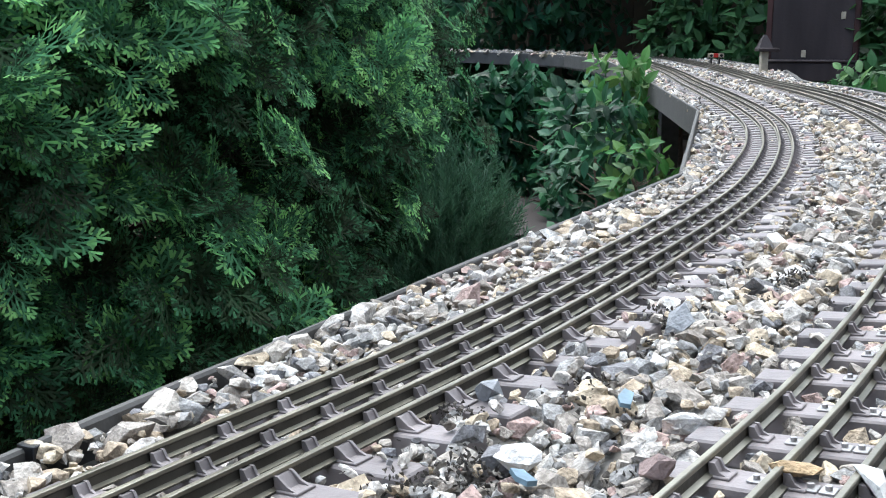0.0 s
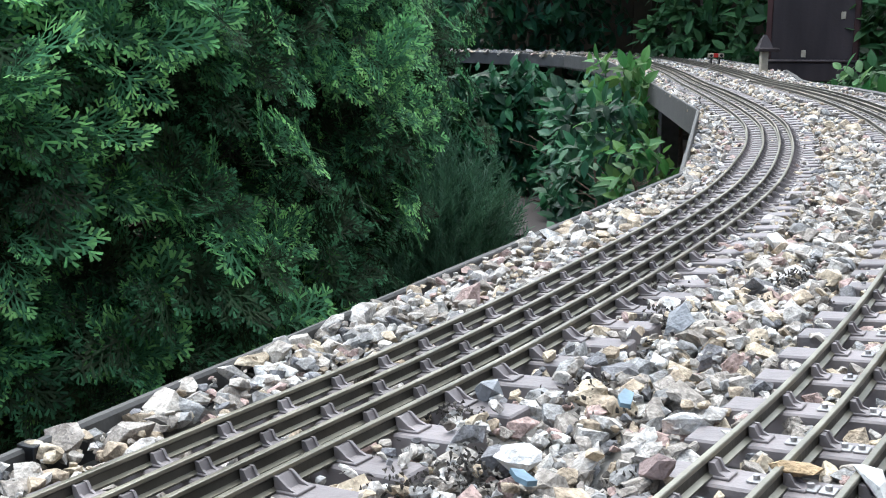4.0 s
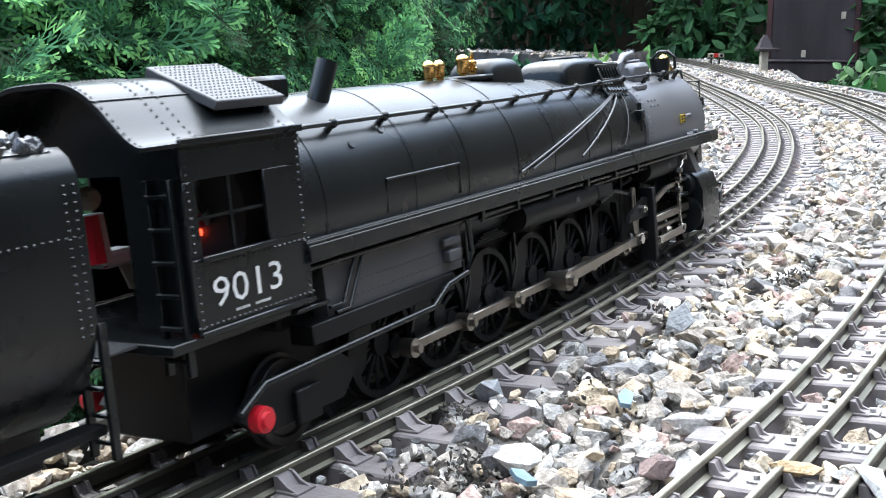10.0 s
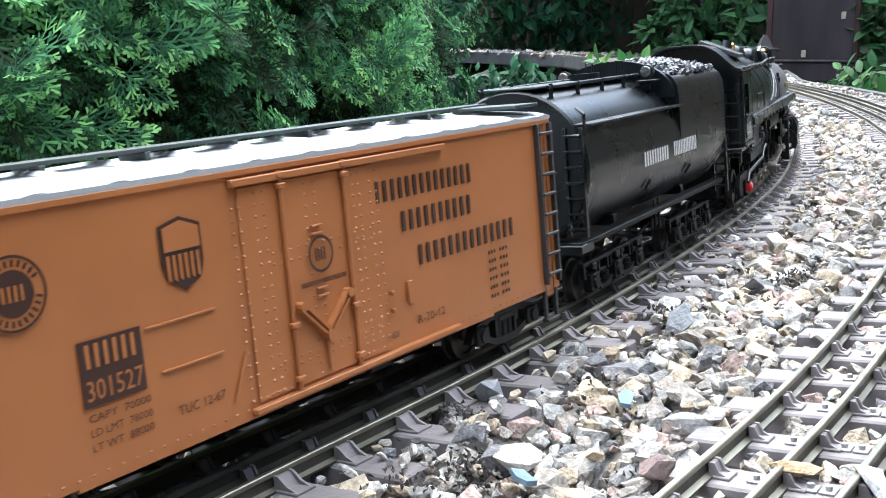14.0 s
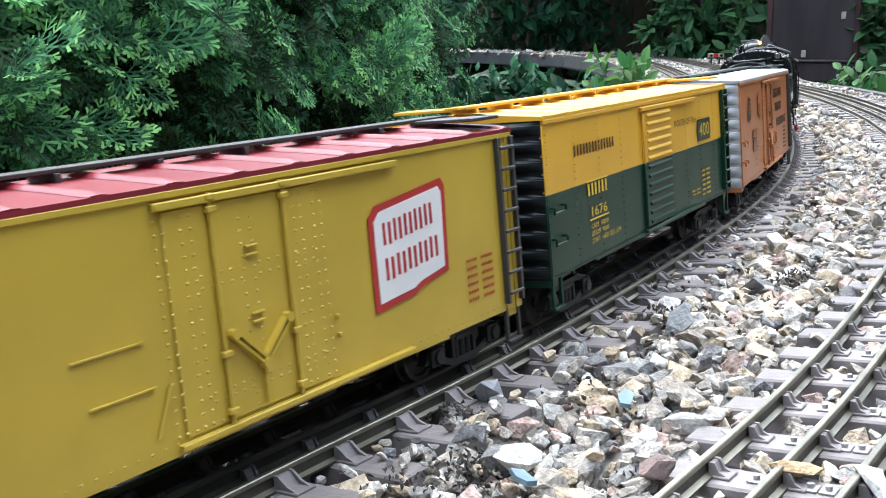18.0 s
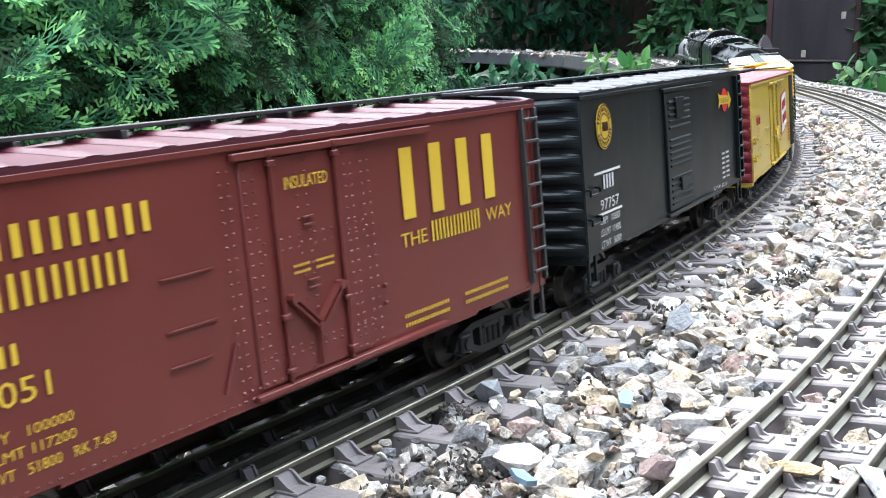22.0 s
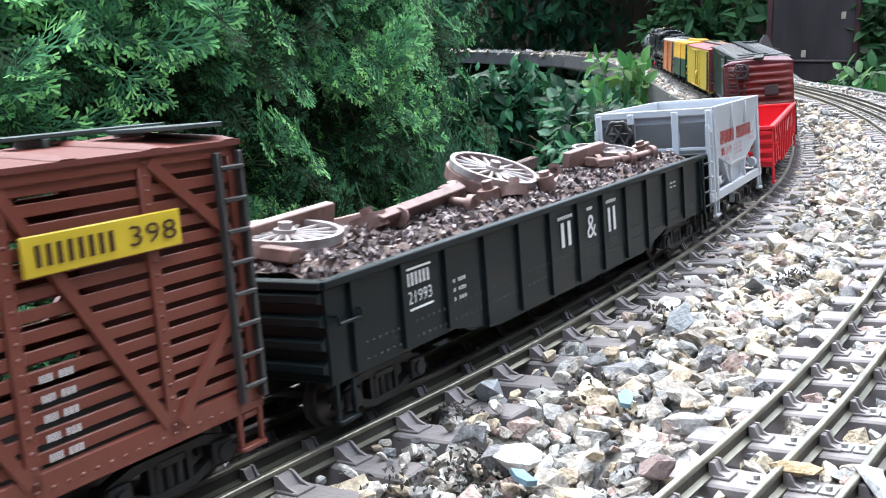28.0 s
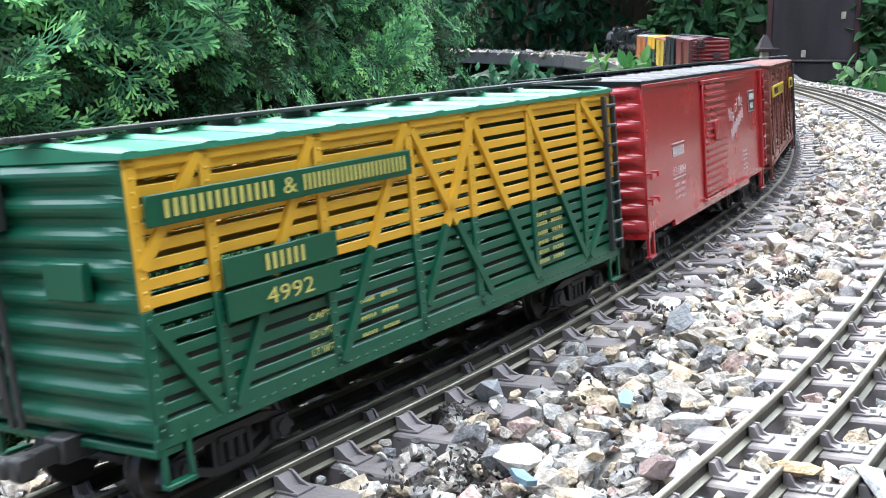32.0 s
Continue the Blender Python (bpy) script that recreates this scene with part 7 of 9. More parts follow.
def brown_stock_car():
    SIGN = paint("yellow_sign_board", (0.62, 0.45, 0.02))
    car, L = stock_car("stock_car", -1.498, -1.893, "oxide brown model stock car with yellow sign boards", OXIDE, OXIDE, 0.02, OXIDE, OXIDEROOF, ROOFWALK, DULL,
                       ((-0.184, -0.024, 0.0988, 0.1112, SIGN), (0.0925, 0.1605, 0.0985, 0.1115, SIGN)))
    bars(car, 6, -0.171, -0.118, 0.102, 0.109, INK, y=-0.0533)
    letters(car, "STOCK", -0.112, -0.074, 0.1015, 0.109, INK, y=-0.0533)
    letters(car, "EXPRESS", -0.068, -0.028, 0.1015, 0.109, INK, y=-0.0533)
    bars(car, 4, 0.0965, 0.1305, 0.1015, 0.1085, INK, y=-0.0533)
    letters(car, "398", 0.1355, 0.1575, 0.1015, 0.1085, INK, y=-0.0533)
    for k, wd in enumerate(("CAPY   80000", "LD LMT  94300", "LT WT   41700")):
        letters(car, wd, -0.1300, -0.0995, 0.0465 - 0.0085 * k, 0.0505 - 0.0085 * k, WHITE, y=-0.0503)
    letters(car, "GH 1-55", -0.078, -0.063, 0.032, 0.0355, WHITE, y=-0.0503)
    lines(car, 2, 0.050, 0.068, 0.0372, 0.0495, WHITE, y=-0.0503)
    lines(car, 5, 0.0945, 0.1085, 0.0379, 0.070, WHITE, y=-0.0503)


def green_stock_car():
    SIGNG = paint("green_sign_board", (0.008, 0.085, 0.038))
    PALE = paint("pale_yellow_lettering", (0.62, 0.56, 0.14))
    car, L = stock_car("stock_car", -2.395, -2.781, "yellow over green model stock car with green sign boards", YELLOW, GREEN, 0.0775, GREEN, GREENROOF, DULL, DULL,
                       ((-0.1876, -0.0298, 0.1064, 0.1178, SIGNG), (-0.1545, -0.088, 0.0785, 0.0897, SIGNG), (-0.1548, -0.088, 0.0648, 0.0767, SIGNG)))
    bars(car, 7, -0.180, -0.122, 0.109, 0.1155, PALE, y=-0.0533)
    letters(car, "&", -0.118, -0.110, 0.109, 0.1155, PALE, y=-0.0533)
    bars(car, 12, -0.106, -0.034, 0.109, 0.1155, PALE, y=-0.0533)
    bars(car, 3, -0.133, -0.108, 0.081, 0.0875, PALE, y=-0.0533)
    letters(car, "4992", -0.134, -0.106, 0.0675, 0.0740, PALE, y=-0.0533)
    for k, wd in enumerate(("CAPY", "LD LMT", "LT WT")):
        letters(car, wd, -0.108, -0.094, 0.0545 - 0.0075 * k, 0.0575 - 0.0075 * k, PALE, y=-0.0503)
    for k in range(3):
        lines(car, 1, -0.074, -0.046, 0.0535 - 0.0075 * k, 0.0575 - 0.0075 * k, PALE, y=-0.0503)
    lines(car, 6, 0.088, 0.118, 0.040, 0.072, PALE, y=-0.0503)


def red_car():
    zb, ze, door = 0.030, 0.1335, (-0.041, 0.0365)
    car, L = boxcar("boxcar", -1.940, -2.344, "glossy red model boxcar with black roof and white script", zb, ze, ZRED, ZRED, BLACKROOF, BLACKCAR, ZRED, door=door, pitch=0.0056, sill=0.005)
    rivets(car, seam_columns(L, zb, ze, door, 4) + row(zb + 0.002, -L / 2, L / 2), ZRED, r=0.00035)
    block(car, "rule", WHITE, (-0.1325, -0.099, -0.0502, -0.0506, 0.0855, 0.0862), bevel=0)
    bars(car, 4, -0.1315, -0.100, 0.0765, 0.0835, WHITE)
    letters(car, "131804", -0.132, -0.098, 0.062, 0.0685, WHITE)
    block(car, "rule", WHITE, (-0.132, -0.098, -0.0502, -0.0506, 0.0595, 0.0602), bevel=0)
    letters(car, "CAPY   80000", -0.1285, -0.1005, 0.0535, 0.0562, WHITE)
    letters(car, "LD LMT 90000", -0.1285, -0.1005, 0.0488, 0.0515, WHITE)
    letters(car, "LT WT  46100", -0.1285, -0.1005, 0.0441, 0.0468, WHITE)
    # sloping white script, its name as plain strokes
    for wd, x0, x1, z0, z1 in (("Way", 0.0515, 0.0745, 0.0855, 0.1010), ("of", 0.0785, 0.0880, 0.0955, 0.1075), ("the", 0.0925, 0.1090, 0.1005, 0.1125)):
        ob = letters(car, wd, x0, x1, z0, z1, WHITE, name="script_lettering")
        ob.matrix_basis = ob.matrix_basis @ Matrix(((1, 0, 0.16, 0), (0, 1, 0, 0), (0.22, 0, 1, 0), (0, 0, 0, 1)))
    bars(car, 7, 0.061, 0.112, 0.072, 0.082, WHITE, rise=0.017, name="script_lettering", fill=0.16)
    plate(car, "emblem_border", [(0.1362, 0.0925), (0.1625, 0.0925), (0.1625, 0.1127), (0.1362, 0.1127)], WHITE)
    plate(car, "emblem_field", [(0.1372, 0.0935), (0.1615, 0.0935), (0.1615, 0.1117), (0.1372, 0.1117)], INK, y=-0.0508)
    bars(car, 6, 0.139, 0.160, 0.1035, 0.1095, WHITE, y=-0.0511)
    bars(car, 4, 0.142, 0.156, 0.0955, 0.1010, WHITE, y=-0.0511)
    lines(car, 5, 0.1065, 0.1235, 0.040, 0.0605, WHITE)
    block(car, "latch_plate", ZRED, (-0.0125, 0.0095, -0.0522, -0.0545, 0.0785, 0.0950), bevel=0.0006)


M["scrap"] = material("rusty_scrap", (0.13, 0.085, 0.07), 0.75, 0.2, 0.5, 120, 0.7, 500, second=(0.05, 0.035, 0.032))
M["scrap_cast"] = material("rust_pink_castings", (0.27, 0.17, 0.15), 0.42, 0.3, 0.4, 60, 0.3, 300, second=(0.13, 0.075, 0.06))
M["scrap_bits"] = material("scrap_bits", (0.19, 0.15, 0.145), 0.4, 0.55, 0.5, 120, 0.3, 500, second=(0.07, 0.055, 0.055), island=0.6)
M["scrap_wheel"] = material("dull_wheel_scrap", (0.42, 0.39, 0.38), 0.45, 0.5, 0.4, 90, 0.2, 300, second=(0.22, 0.17, 0.16))
orange_car()
green_car()
yellow_car()
black_car()
brown_car()
red_gondola()
ore_car()
black_gondola()
brown_stock_car()
red_car()
green_stock_car()


# ---- locomotive and tender ----
SATIN = paint("satin_black_engine_paint", (0.0045, 0.0066, 0.0074), 0.28, 0.2, 0.42)
GRAPHITE = material("graphite_grey_smokebox", (0.20, 0.20, 0.21), 0.40, 0.55, 0.15, 22, 0.03, 700)
PANEL = paint("worn_grey_ash_pan", (0.060, 0.061, 0.065), 0.5, 0.25)
BRASS = material("polished_brass", (0.80, 0.50, 0.17), 0.22, 1.0, 0.2, 60, 0.05, 300)
ROD = material("machined_rod_steel", (0.33, 0.30, 0.262), 0.34, 1.0, 0.3, 60, 0.08, 300)
COALM = material("glossy_coal", (0.045, 0.046, 0.050), 0.26, 0, 0.4, 200, 0.3, 600, specular=0.8, coat=0.3)
REDPART = paint("red_valve_paint", (0.55, 0.008, 0.02), 0.35)
GLOW = bpy.data.materials.new("red_firebox_glow")
GLOW.use_nodes = True
GLOW.node_tree.nodes["Principled BSDF"].inputs["Emission Color"].default_value = (1, 0.06, 0.02, 1)
GLOW.node_tree.nodes["Principled BSDF"].inputs["Emission Strength"].default_value = 0.8
PLATE = paint("dull_yellow_plate", (0.42, 0.29, 0.03))
AXIS_Z = 0.0965
DRIVER_R = 0.0265
SOOT = paint("dull_black_running_gear", (0.007, 0.0075, 0.008), 0.5, 0.3, 0.18)
AXLES = (-0.180, -0.126, -0.072, -0.018, 0.036, 0.090)
CRANK = 0.0125
MAIN_ROD = 0.122
LEVER = 0.035
SPINS, RODS = [], []


def turned(bm, profile, seg=40, z=AXIS_Z, squash=1.0):
    """A body turned about an axis along x, from (x, radius) pairs."""
    rings = []
    for x, r in profile:
        rings.append([bm.verts.new((x, r * math.cos(6.28319 * i / seg), z + squash * r * math.sin(6.28319 * i / seg))) for i in range(seg)])
    for a, b in zip(rings, rings[1:]):
        for i in range(seg):
            bm.faces.new((a[i], b[i], b[(i + 1) % seg], a[(i + 1) % seg]))
    bm.faces.new(rings[0])
    bm.faces.new(rings[-1][::-1])
    bmesh.ops.recalc_face_normals(bm, faces=bm.faces)
    for f in bm.faces:
        f.smooth = len(f.verts) == 4
    return bm


def tube(parent, name, pts, r, mat, seg=8, label=""):
    """A bent pipe as one closed skin."""
    pts, vs, fs = [Vector(p) for p in pts], [], []
    for i, p in enumerate(pts):
        d = (pts[min(i + 1, len(pts) - 1)] - pts[max(i - 1, 0)]).normalized()
        e = d.cross(Vector((0.31, 0.17, 0.93))).normalized()
        g = d.cross(e)
        vs += [p + e * r * math.cos(6.28319 * k / seg) + g * r * math.sin(6.28319 * k / seg) for k in range(seg)]
    for i in range(len(pts) - 1):
        for k in range(seg):
            a, b = i * seg + k, i * seg + (k + 1) % seg
            fs.append((a, b, b + seg, a + seg))
    fs += [tuple(range(seg))[::-1], tuple((len(pts) - 1) * seg + k for k in range(seg))]
    me = mesh_of(name, vs, fs, mat, True)
    me.set_sharp_from_angle(angle=radians(55))
    return part(name, me, None, parent, label)


def rounded_block(bm, x0, x1, y, z0, z1, k=0.55, n=9):
    """A long dome with rounded shoulders and rounded ends, flaring slightly at its foot."""
    rings, h, xm, hx = [], z1 - z0, (x0 + x1) / 2, (x1 - x0) / 2
    us = [-1, -0.985, -0.94, -0.86, -0.74, -0.5, 0, 0.5, 0.74, 0.86, 0.94, 0.985, 1]
    for u in us:
        f = max(1 - abs(u) ** 5, 0.0) ** 0.28
        ring = []
        for i in range(2 * n + 1):
            a = math.pi * i / (2 * n)
            c, s_ = math.cos(a), math.sin(a)
            e = k
            py = math.copysign(abs(c) ** e, c) * y * (0.80 + 0.20 * f)
            pz = s_ ** e * h * (0.55 + 0.45 * f) if 0 < i < 2 * n else 0
            ring.append(bm.verts.new((xm + u * hx, py, z0 + pz)))
        rings.append(ring)
    for a, b in zip(rings, rings[1:]):
        for q in range(2 * n):
            bm.faces.new((a[q], a[q + 1], b[q + 1], b[q]))
    bm.faces.new(rings[0])
    bm.faces.new(rings[-1][::-1])
    bmesh.ops.recalc_face_normals(bm, faces=bm.faces)
    return bm


def girth(x):
    """The boiler's radius and the height of its axis at x: it swells from the smokebox back to the firebox."""
    if x > 0.156:
        return 0.0422, AXIS_Z
    k = min(1.0, max(0.0, (0.15 - x) / 0.20))
    return 0.0410 + 0.0082 * k, AXIS_Z + 0.0026 * k


def around(angle, out, x):
    """A point so far outside the boiler's skin: angle in degrees from the right-hand horizontal, upwards."""
    r, z = girth(x)
    return Vector((x, -(r + out) * math.cos(radians(angle)), z + (r + out) * math.sin(radians(angle))))


def locomotive():
    eng, L = vehicle("steam_locomotive", 3.058, 2.449, "black twelve-coupled model steam locomotive with grey smokebox", "locomotive")
    CARS[eng] = (CARS[eng][0], 0.20)
    bm = bmesh.new()
    turned(bm, [(x, girth(x)[0]) for x in (-0.256, -0.16, -0.05, 0.0, 0.05, 0.10, 0.156)], 48)
    for v in bm.verts:
        v.co.z += girth(v.co.x)[1] - AXIS_Z
    part("boiler", bm, SATIN, eng, "satin black boiler jacket")
    bm = bmesh.new()
    turned(bm, [(0.158, 0.0402), (0.159, 0.0422), (0.287, 0.0422), (0.290, 0.0412), (0.291, 0.034), (0.292, 0.033), (0.295, 0.020), (0.296, 0.004)])
    part("smokebox", bm, GRAPHITE, eng, "graphite grey smokebox")
    for x in (-0.235, -0.165, -0.115, -0.06, -0.01, 0.045, 0.085, 0.12, 0.155):
        r, z = girth(x)
        bm = bmesh.new()
        turned(bm, [(x - 0.0011, r - 0.0009), (x - 0.0008, r + 0.0003), (x + 0.0008, r + 0.0003), (x + 0.0011, r - 0.0009)], 48, z)
        part("boiler_band", bm, SATIN, eng)
    # rivets round the smokebox edges
    vs, fs = [], []
    for x in (0.163, 0.285):
        for a in range(-20, 200, 5):
            p = around(a, 0.0003, x)
            bmq = 0.0008
            o = len(vs)
            n = (p - Vector((x, 0, AXIS_Z))).normalized()
            t = n.cross(Vector((1, 0, 0)))
            for dx, dt in ((-1, -1), (1, -1), (1, 1), (-1, 1)):
                vs.append(p + Vector((dx * bmq, 0, 0)) + t * dt * bmq)
            vs.append(p + n * bmq)
            fs += [(o, o + 1, o + 4), (o + 1, o + 2, o + 4), (o + 2, o + 3, o + 4), (o + 3, o, o + 4)]
    tagged(part("rivets", mesh_of("rivets", vs, fs, GRAPHITE), None, eng), kind="stuff")
    # domes, stack, heater
    bm = bmesh.new()
    rounded_block(bm, 0.070, 0.150, 0.0200, 0.118, 0.1545, 0.34)
    part("sand_dome", bm, SATIN, eng, "long black sand dome")
    block(eng, "dome_lid", SATIN, (0.098, 0.128, -0.010, 0.010, 0.1535, 0.1562), bevel=0.001)
    bm = bmesh.new()
    rounded_block(bm, -0.024, 0.021, 0.0165, 0.125, 0.158, 0.42)
    part("steam_dome", bm, SATIN, eng, "black steam dome")
    # slanting sand valve panels low on the dome, with a row of cells above the valves
    for sd in (-1, 1):
        bm = bmesh.new()
        prism(bm, [(sd * 0.012, 0.1495), (sd * 0.0215, 0.1495), (sd * 0.0280, 0.1285), (sd * 0.0265, 0.1245), (sd * 0.012, 0.1245)], "x", 0.114, 0.151)
        panel = part("valve_panel", bm, SATIN, eng, "slanting black sand valve panel")
        slope = Matrix.Translation((0.1325, sd * 0.0216, 0.1492)) @ Matrix.Rotation(sd * radians(17.2), 4, "X")
        for x0, x1, z0, z1 in ((-0.0185, 0.0185, -0.0035, -0.0010), (-0.0185, -0.0160, -0.0235, -0.0035), (0.0160, 0.0185, -0.0235, -0.0035), (-0.0160, 0.0160, -0.0235, -0.0115)):
            bm = bmesh.new()
            box(bm, x0, x1, sd * -0.001, sd * 0.0018, z0, z1, 0.0003)
            bmesh.ops.transform(bm, matrix=slope, verts=bm.verts)
            part("panel_frame", bm, SATIN, panel)
        for i in range(7):
            x = -0.0150 + 0.0050 * i
            bm = bmesh.new()
            box(bm, x - 0.0007, x + 0.0007, sd * -0.001, sd * 0.0014, -0.0115, -0.0035, 0.0002)
            bmesh.ops.transform(bm, matrix=slope, verts=bm.verts)
            part("panel_rib", bm, SATIN, panel)
    heater = block(eng, "feedwater_heater", GRAPHITE, (0.186, 0.224, -0.0215, 0.0215, 0.130, 0.1475), bevel=0.0035, label="grey box-shaped feedwater heater")
    block(heater, "heater_lid", GRAPHITE, (0.190, 0.218, -0.016, 0.016, 0.1475, 0.1500), bevel=0.0010)
    tube(eng, "heater_pipe", [(0.176, -0.015, 0.136), (0.177, -0.015, 0.147), (0.183, -0.015, 0.1525), (0.205, -0.013, 0.1545), (0.211, -0.011, 0.1535), (0.212, -0.010, 0.148)], 0.0030, GRAPHITE)
    for x, z in ((0.192, 0.1560), (0.200, 0.1568), (0.208, 0.1562)):
        bm = bmesh.new()
        cyl(bm, (x, -0.0135, z - 0.003), (x, -0.0135, z + 0.0015), 0.0016, seg=8)
        part("pipe_clamp", bm, GRAPHITE, eng)
    bm = bmesh.new()
    turned(bm, [(0, 0.0150), (0.003, 0.0135), (0.016, 0.0140), (0.0185, 0.0158), (0.0200, 0.0158), (0.0200, 0.0130), (0.006, 0.0120)], 28, 0)
    bmesh.ops.transform(bm, matrix=Matrix.Translation((0.239, 0.002, 0.136)) @ Matrix.Rotation(radians(-90), 4, "Y"), verts=bm.verts)
    part("chimney", bm, GRAPHITE, eng, "short flared oval chimney")
    block(eng, "hatch_plate", GRAPHITE, (0.172, 0.192, -0.0300, -0.0250, 0.1275, 0.1310), bevel=0.0006)
    for x in (0.176, 0.182, 0.188):
        p_, n_ = around(50, -0.0002, x), around(50, 0.0026, x)
        bm = bmesh.new()
        cyl(bm, p_, n_, 0.0016, 0.0012, seg=8)
        box(bm, x - 0.0008, x + 0.0008, n_.y - 0.0008, n_.y + 0.0008, n_.z - 0.004, n_.z + 0.001, 0.0003)
        part("hatch_clamp", bm, GRAPHITE, eng)
    for x in (0.176, 0.183, 0.190):
        for a_ in (26, 32):
            p_, n_ = around(a_, -0.0002, x), around(a_, 0.0009, x)
            bm = bmesh.new()
            cyl(bm, p_, n_, 0.0012, 0.0008, seg=6)
            part("stay_bolt", bm, GRAPHITE, eng)
    bm = bmesh.new()
    cyl(bm, (0.256, -0.017, 0.127), (0.256, -0.017, 0.1490), 0.0066, 0.0078, seg=16)
    part("exhaust_pipe", bm, SATIN, eng)
    block(eng, "exhaust_foot", SATIN, (0.248, 0.264, -0.024, -0.012, 0.1275, 0.1305), bevel=0.0006)
    # bell in its yoke
    bm = bmesh.new()
    turned(bm, [(0, 0.0078), (0.002, 0.0072), (0.006, 0.0052), (0.011, 0.0046), (0.0135, 0.003), (0.0145, 0.0008)], 18, 0)
    bmesh.ops.transform(bm, matrix=Matrix.Translation((0.285, -0.010, 0.1380)) @ Matrix.Rotation(radians(-90), 4, "Y"), verts=bm.verts)
    bell = part("bell", bm, BRASS, eng, "polished brass bell")
    tube(bell, "yoke", [(0.285, -0.0195, 0.131), (0.285, -0.0195, 0.149), (0.285, -0.014, 0.1545), (0.285, -0.006, 0.1545), (0.285, -0.0005, 0.149), (0.285, -0.0005, 0.136)], 0.0013, SATIN)
    # brass fittings
    for x, y in ((-0.077, -0.006), (-0.066, -0.006)):
        bm = bmesh.new()
        turned(bm, [(0.1465, 0.0022), (0.1490, 0.0022), (0.1495, 0.0031), (0.1545, 0.0031), (0.1552, 0.0036), (0.1562, 0.0036), (0.1580, 0.0026), (0.1590, 0.0010)], 16, 0)
        bmesh.ops.transform(bm, matrix=Matrix.Translation((x, y, 0)) @ Matrix.Rotation(radians(-90), 4, "Y"), verts=bm.verts)
        part("safety_valve", bm, BRASS, eng, "polished brass safety valve")
    block(eng, "valve_plate", SATIN, (-0.047, -0.020, -0.016, 0.004, 0.1455, 0.1490), bevel=0.001)
    bm = bmesh.new()
    turned(bm, [(0.1485, 0.0026), (0.1500, 0.0026), (0.1505, 0.0037), (0.1570, 0.0037), (0.1577, 0.0042), (0.1587, 0.0042), (0.1605, 0.0028), (0.1612, 0.0010)], 16, 0)
    bmesh.ops.transform(bm, matrix=Matrix.Translation((-0.041, -0.007, 0)) @ Matrix.Rotation(radians(-90), 4, "Y"), verts=bm.verts)
    part("whistle", bm, BRASS, eng, "polished brass whistle")
    bm = bmesh.new()
    turned(bm, [(0.1485, 0.0018), (0.1505, 0.0020), (0.1512, 0.0032), (0.1530, 0.0032), (0.1538, 0.0018), (0.1550, 0.0028), (0.1570, 0.0028), (0.1580, 0.0012), (0.1600, 0.0015), (0.1622, 0.0008)], 14, 0)
    bmesh.ops.transform(bm, matrix=Matrix.Translation((-0.030, -0.007, 0)) @ Matrix.Rotation(radians(-90), 4, "Y"), verts=bm.verts)
    part("valve_spindle", bm, BRASS, eng, "turned brass valve")
    bm = bmesh.new()
    cyl(bm, (-0.196, -0.018, 0.140), (-0.188, -0.021, 0.161), 0.0052, seg=16)
    part("turret_pipe", bm, SATIN, eng, "leaning black exhaust pipe")
    block(eng, "turret", SATIN, (-0.235, -0.205, -0.012, 0.012, 0.143, 0.1565), bevel=0.002)
    # handrails with stanchions
    for sd in (1, -1):
        ra = [Vector((x, sd * (-0.0257 - 0.0160 * k), 0.1376 - 0.0038 * k)) for x, k in ((-0.25, 1.0), (-0.05, 0.9), (0.05, 0.55), (0.15, 0.15), (0.280, 0.0))]
        tube(eng, "handrail", ra + [Vector((0.291, ra[-1].y * 0.9, ra[-1].z - 0.006)), Vector((0.297, ra[-1].y * 0.7, ra[-1].z - 0.02))], 0.0011, SATIN)
        for x in (-0.215, -0.175, -0.13, -0.085, -0.04, 0.01, 0.055, 0.098, 0.150, 0.200, 0.238, 0.270):
            b = Vector([float(np.interp(x, [q.x for q in ra], [q[c] * (sd if c == 1 else 1) for q in ra])) for c in range(3)])
            axis_z = girth(x)[1]
            a = Vector((x, b.y * 0.86, axis_z + (b.z - axis_z) * 0.86))
            bm = bmesh.new()
            cyl(bm, (a.x, a.y * sd, a.z), (b.x, b.y * sd, b.z), 0.0019, 0.0015, seg=8)
            bmesh.ops.create_uvsphere(bm, u_segments=8, v_segments=5, radius=0.0024, matrix=Matrix.Translation((b.x, b.y * sd, b.z)))
            part("stanchion", bm, SATIN, eng)
    # pipes down the right and left flanks
    for sd in (1, -1):
        for k, (x0, x1, a1) in enumerate(((0.118, -0.060, -6), (0.121, -0.045, -6), (0.126, 0.030, -6), (0.134, 0.108, -6))):
            pts = []
            for i in range(9):
                t = i / 8
                a = 44 + (a1 - 44) * t
                q = around(a, 0.0022 - 0.0010 * t, x0 + (x1 - x0) * t ** 1.15)
                pts.append(Vector((q.x, q.y * sd, q.z)))
            tube(eng, "sand_pipe", pts, 0.0007 if k < 3 else 0.0006, M["pipe"] if k < 3 else SATIN, label="grey steel pipe")
        for i in range(7):
            x = 0.112 + 0.0056 * i
            pts = [around(62, 0.0006, x), around(52, 0.0028, x), around(47, 0.0026, x - 0.002), around(41, 0.0016, x - 0.002)]
            tube(eng, "sander_valve", [Vector((q.x, q.y * sd, q.z)) for q in pts], 0.0013, SATIN)
            for a_ in (54, 46):
                p_, n_ = around(a_, 0.0018, x - 0.001), around(a_, 0.0056, x - 0.001)
                bm = bmesh.new()
                cyl(bm, (p_.x, p_.y * sd, p_.z), (n_.x, n_.y * sd, n_.z), 0.0021, 0.0017, seg=8)
                part("valve_knob", bm, SATIN, eng)
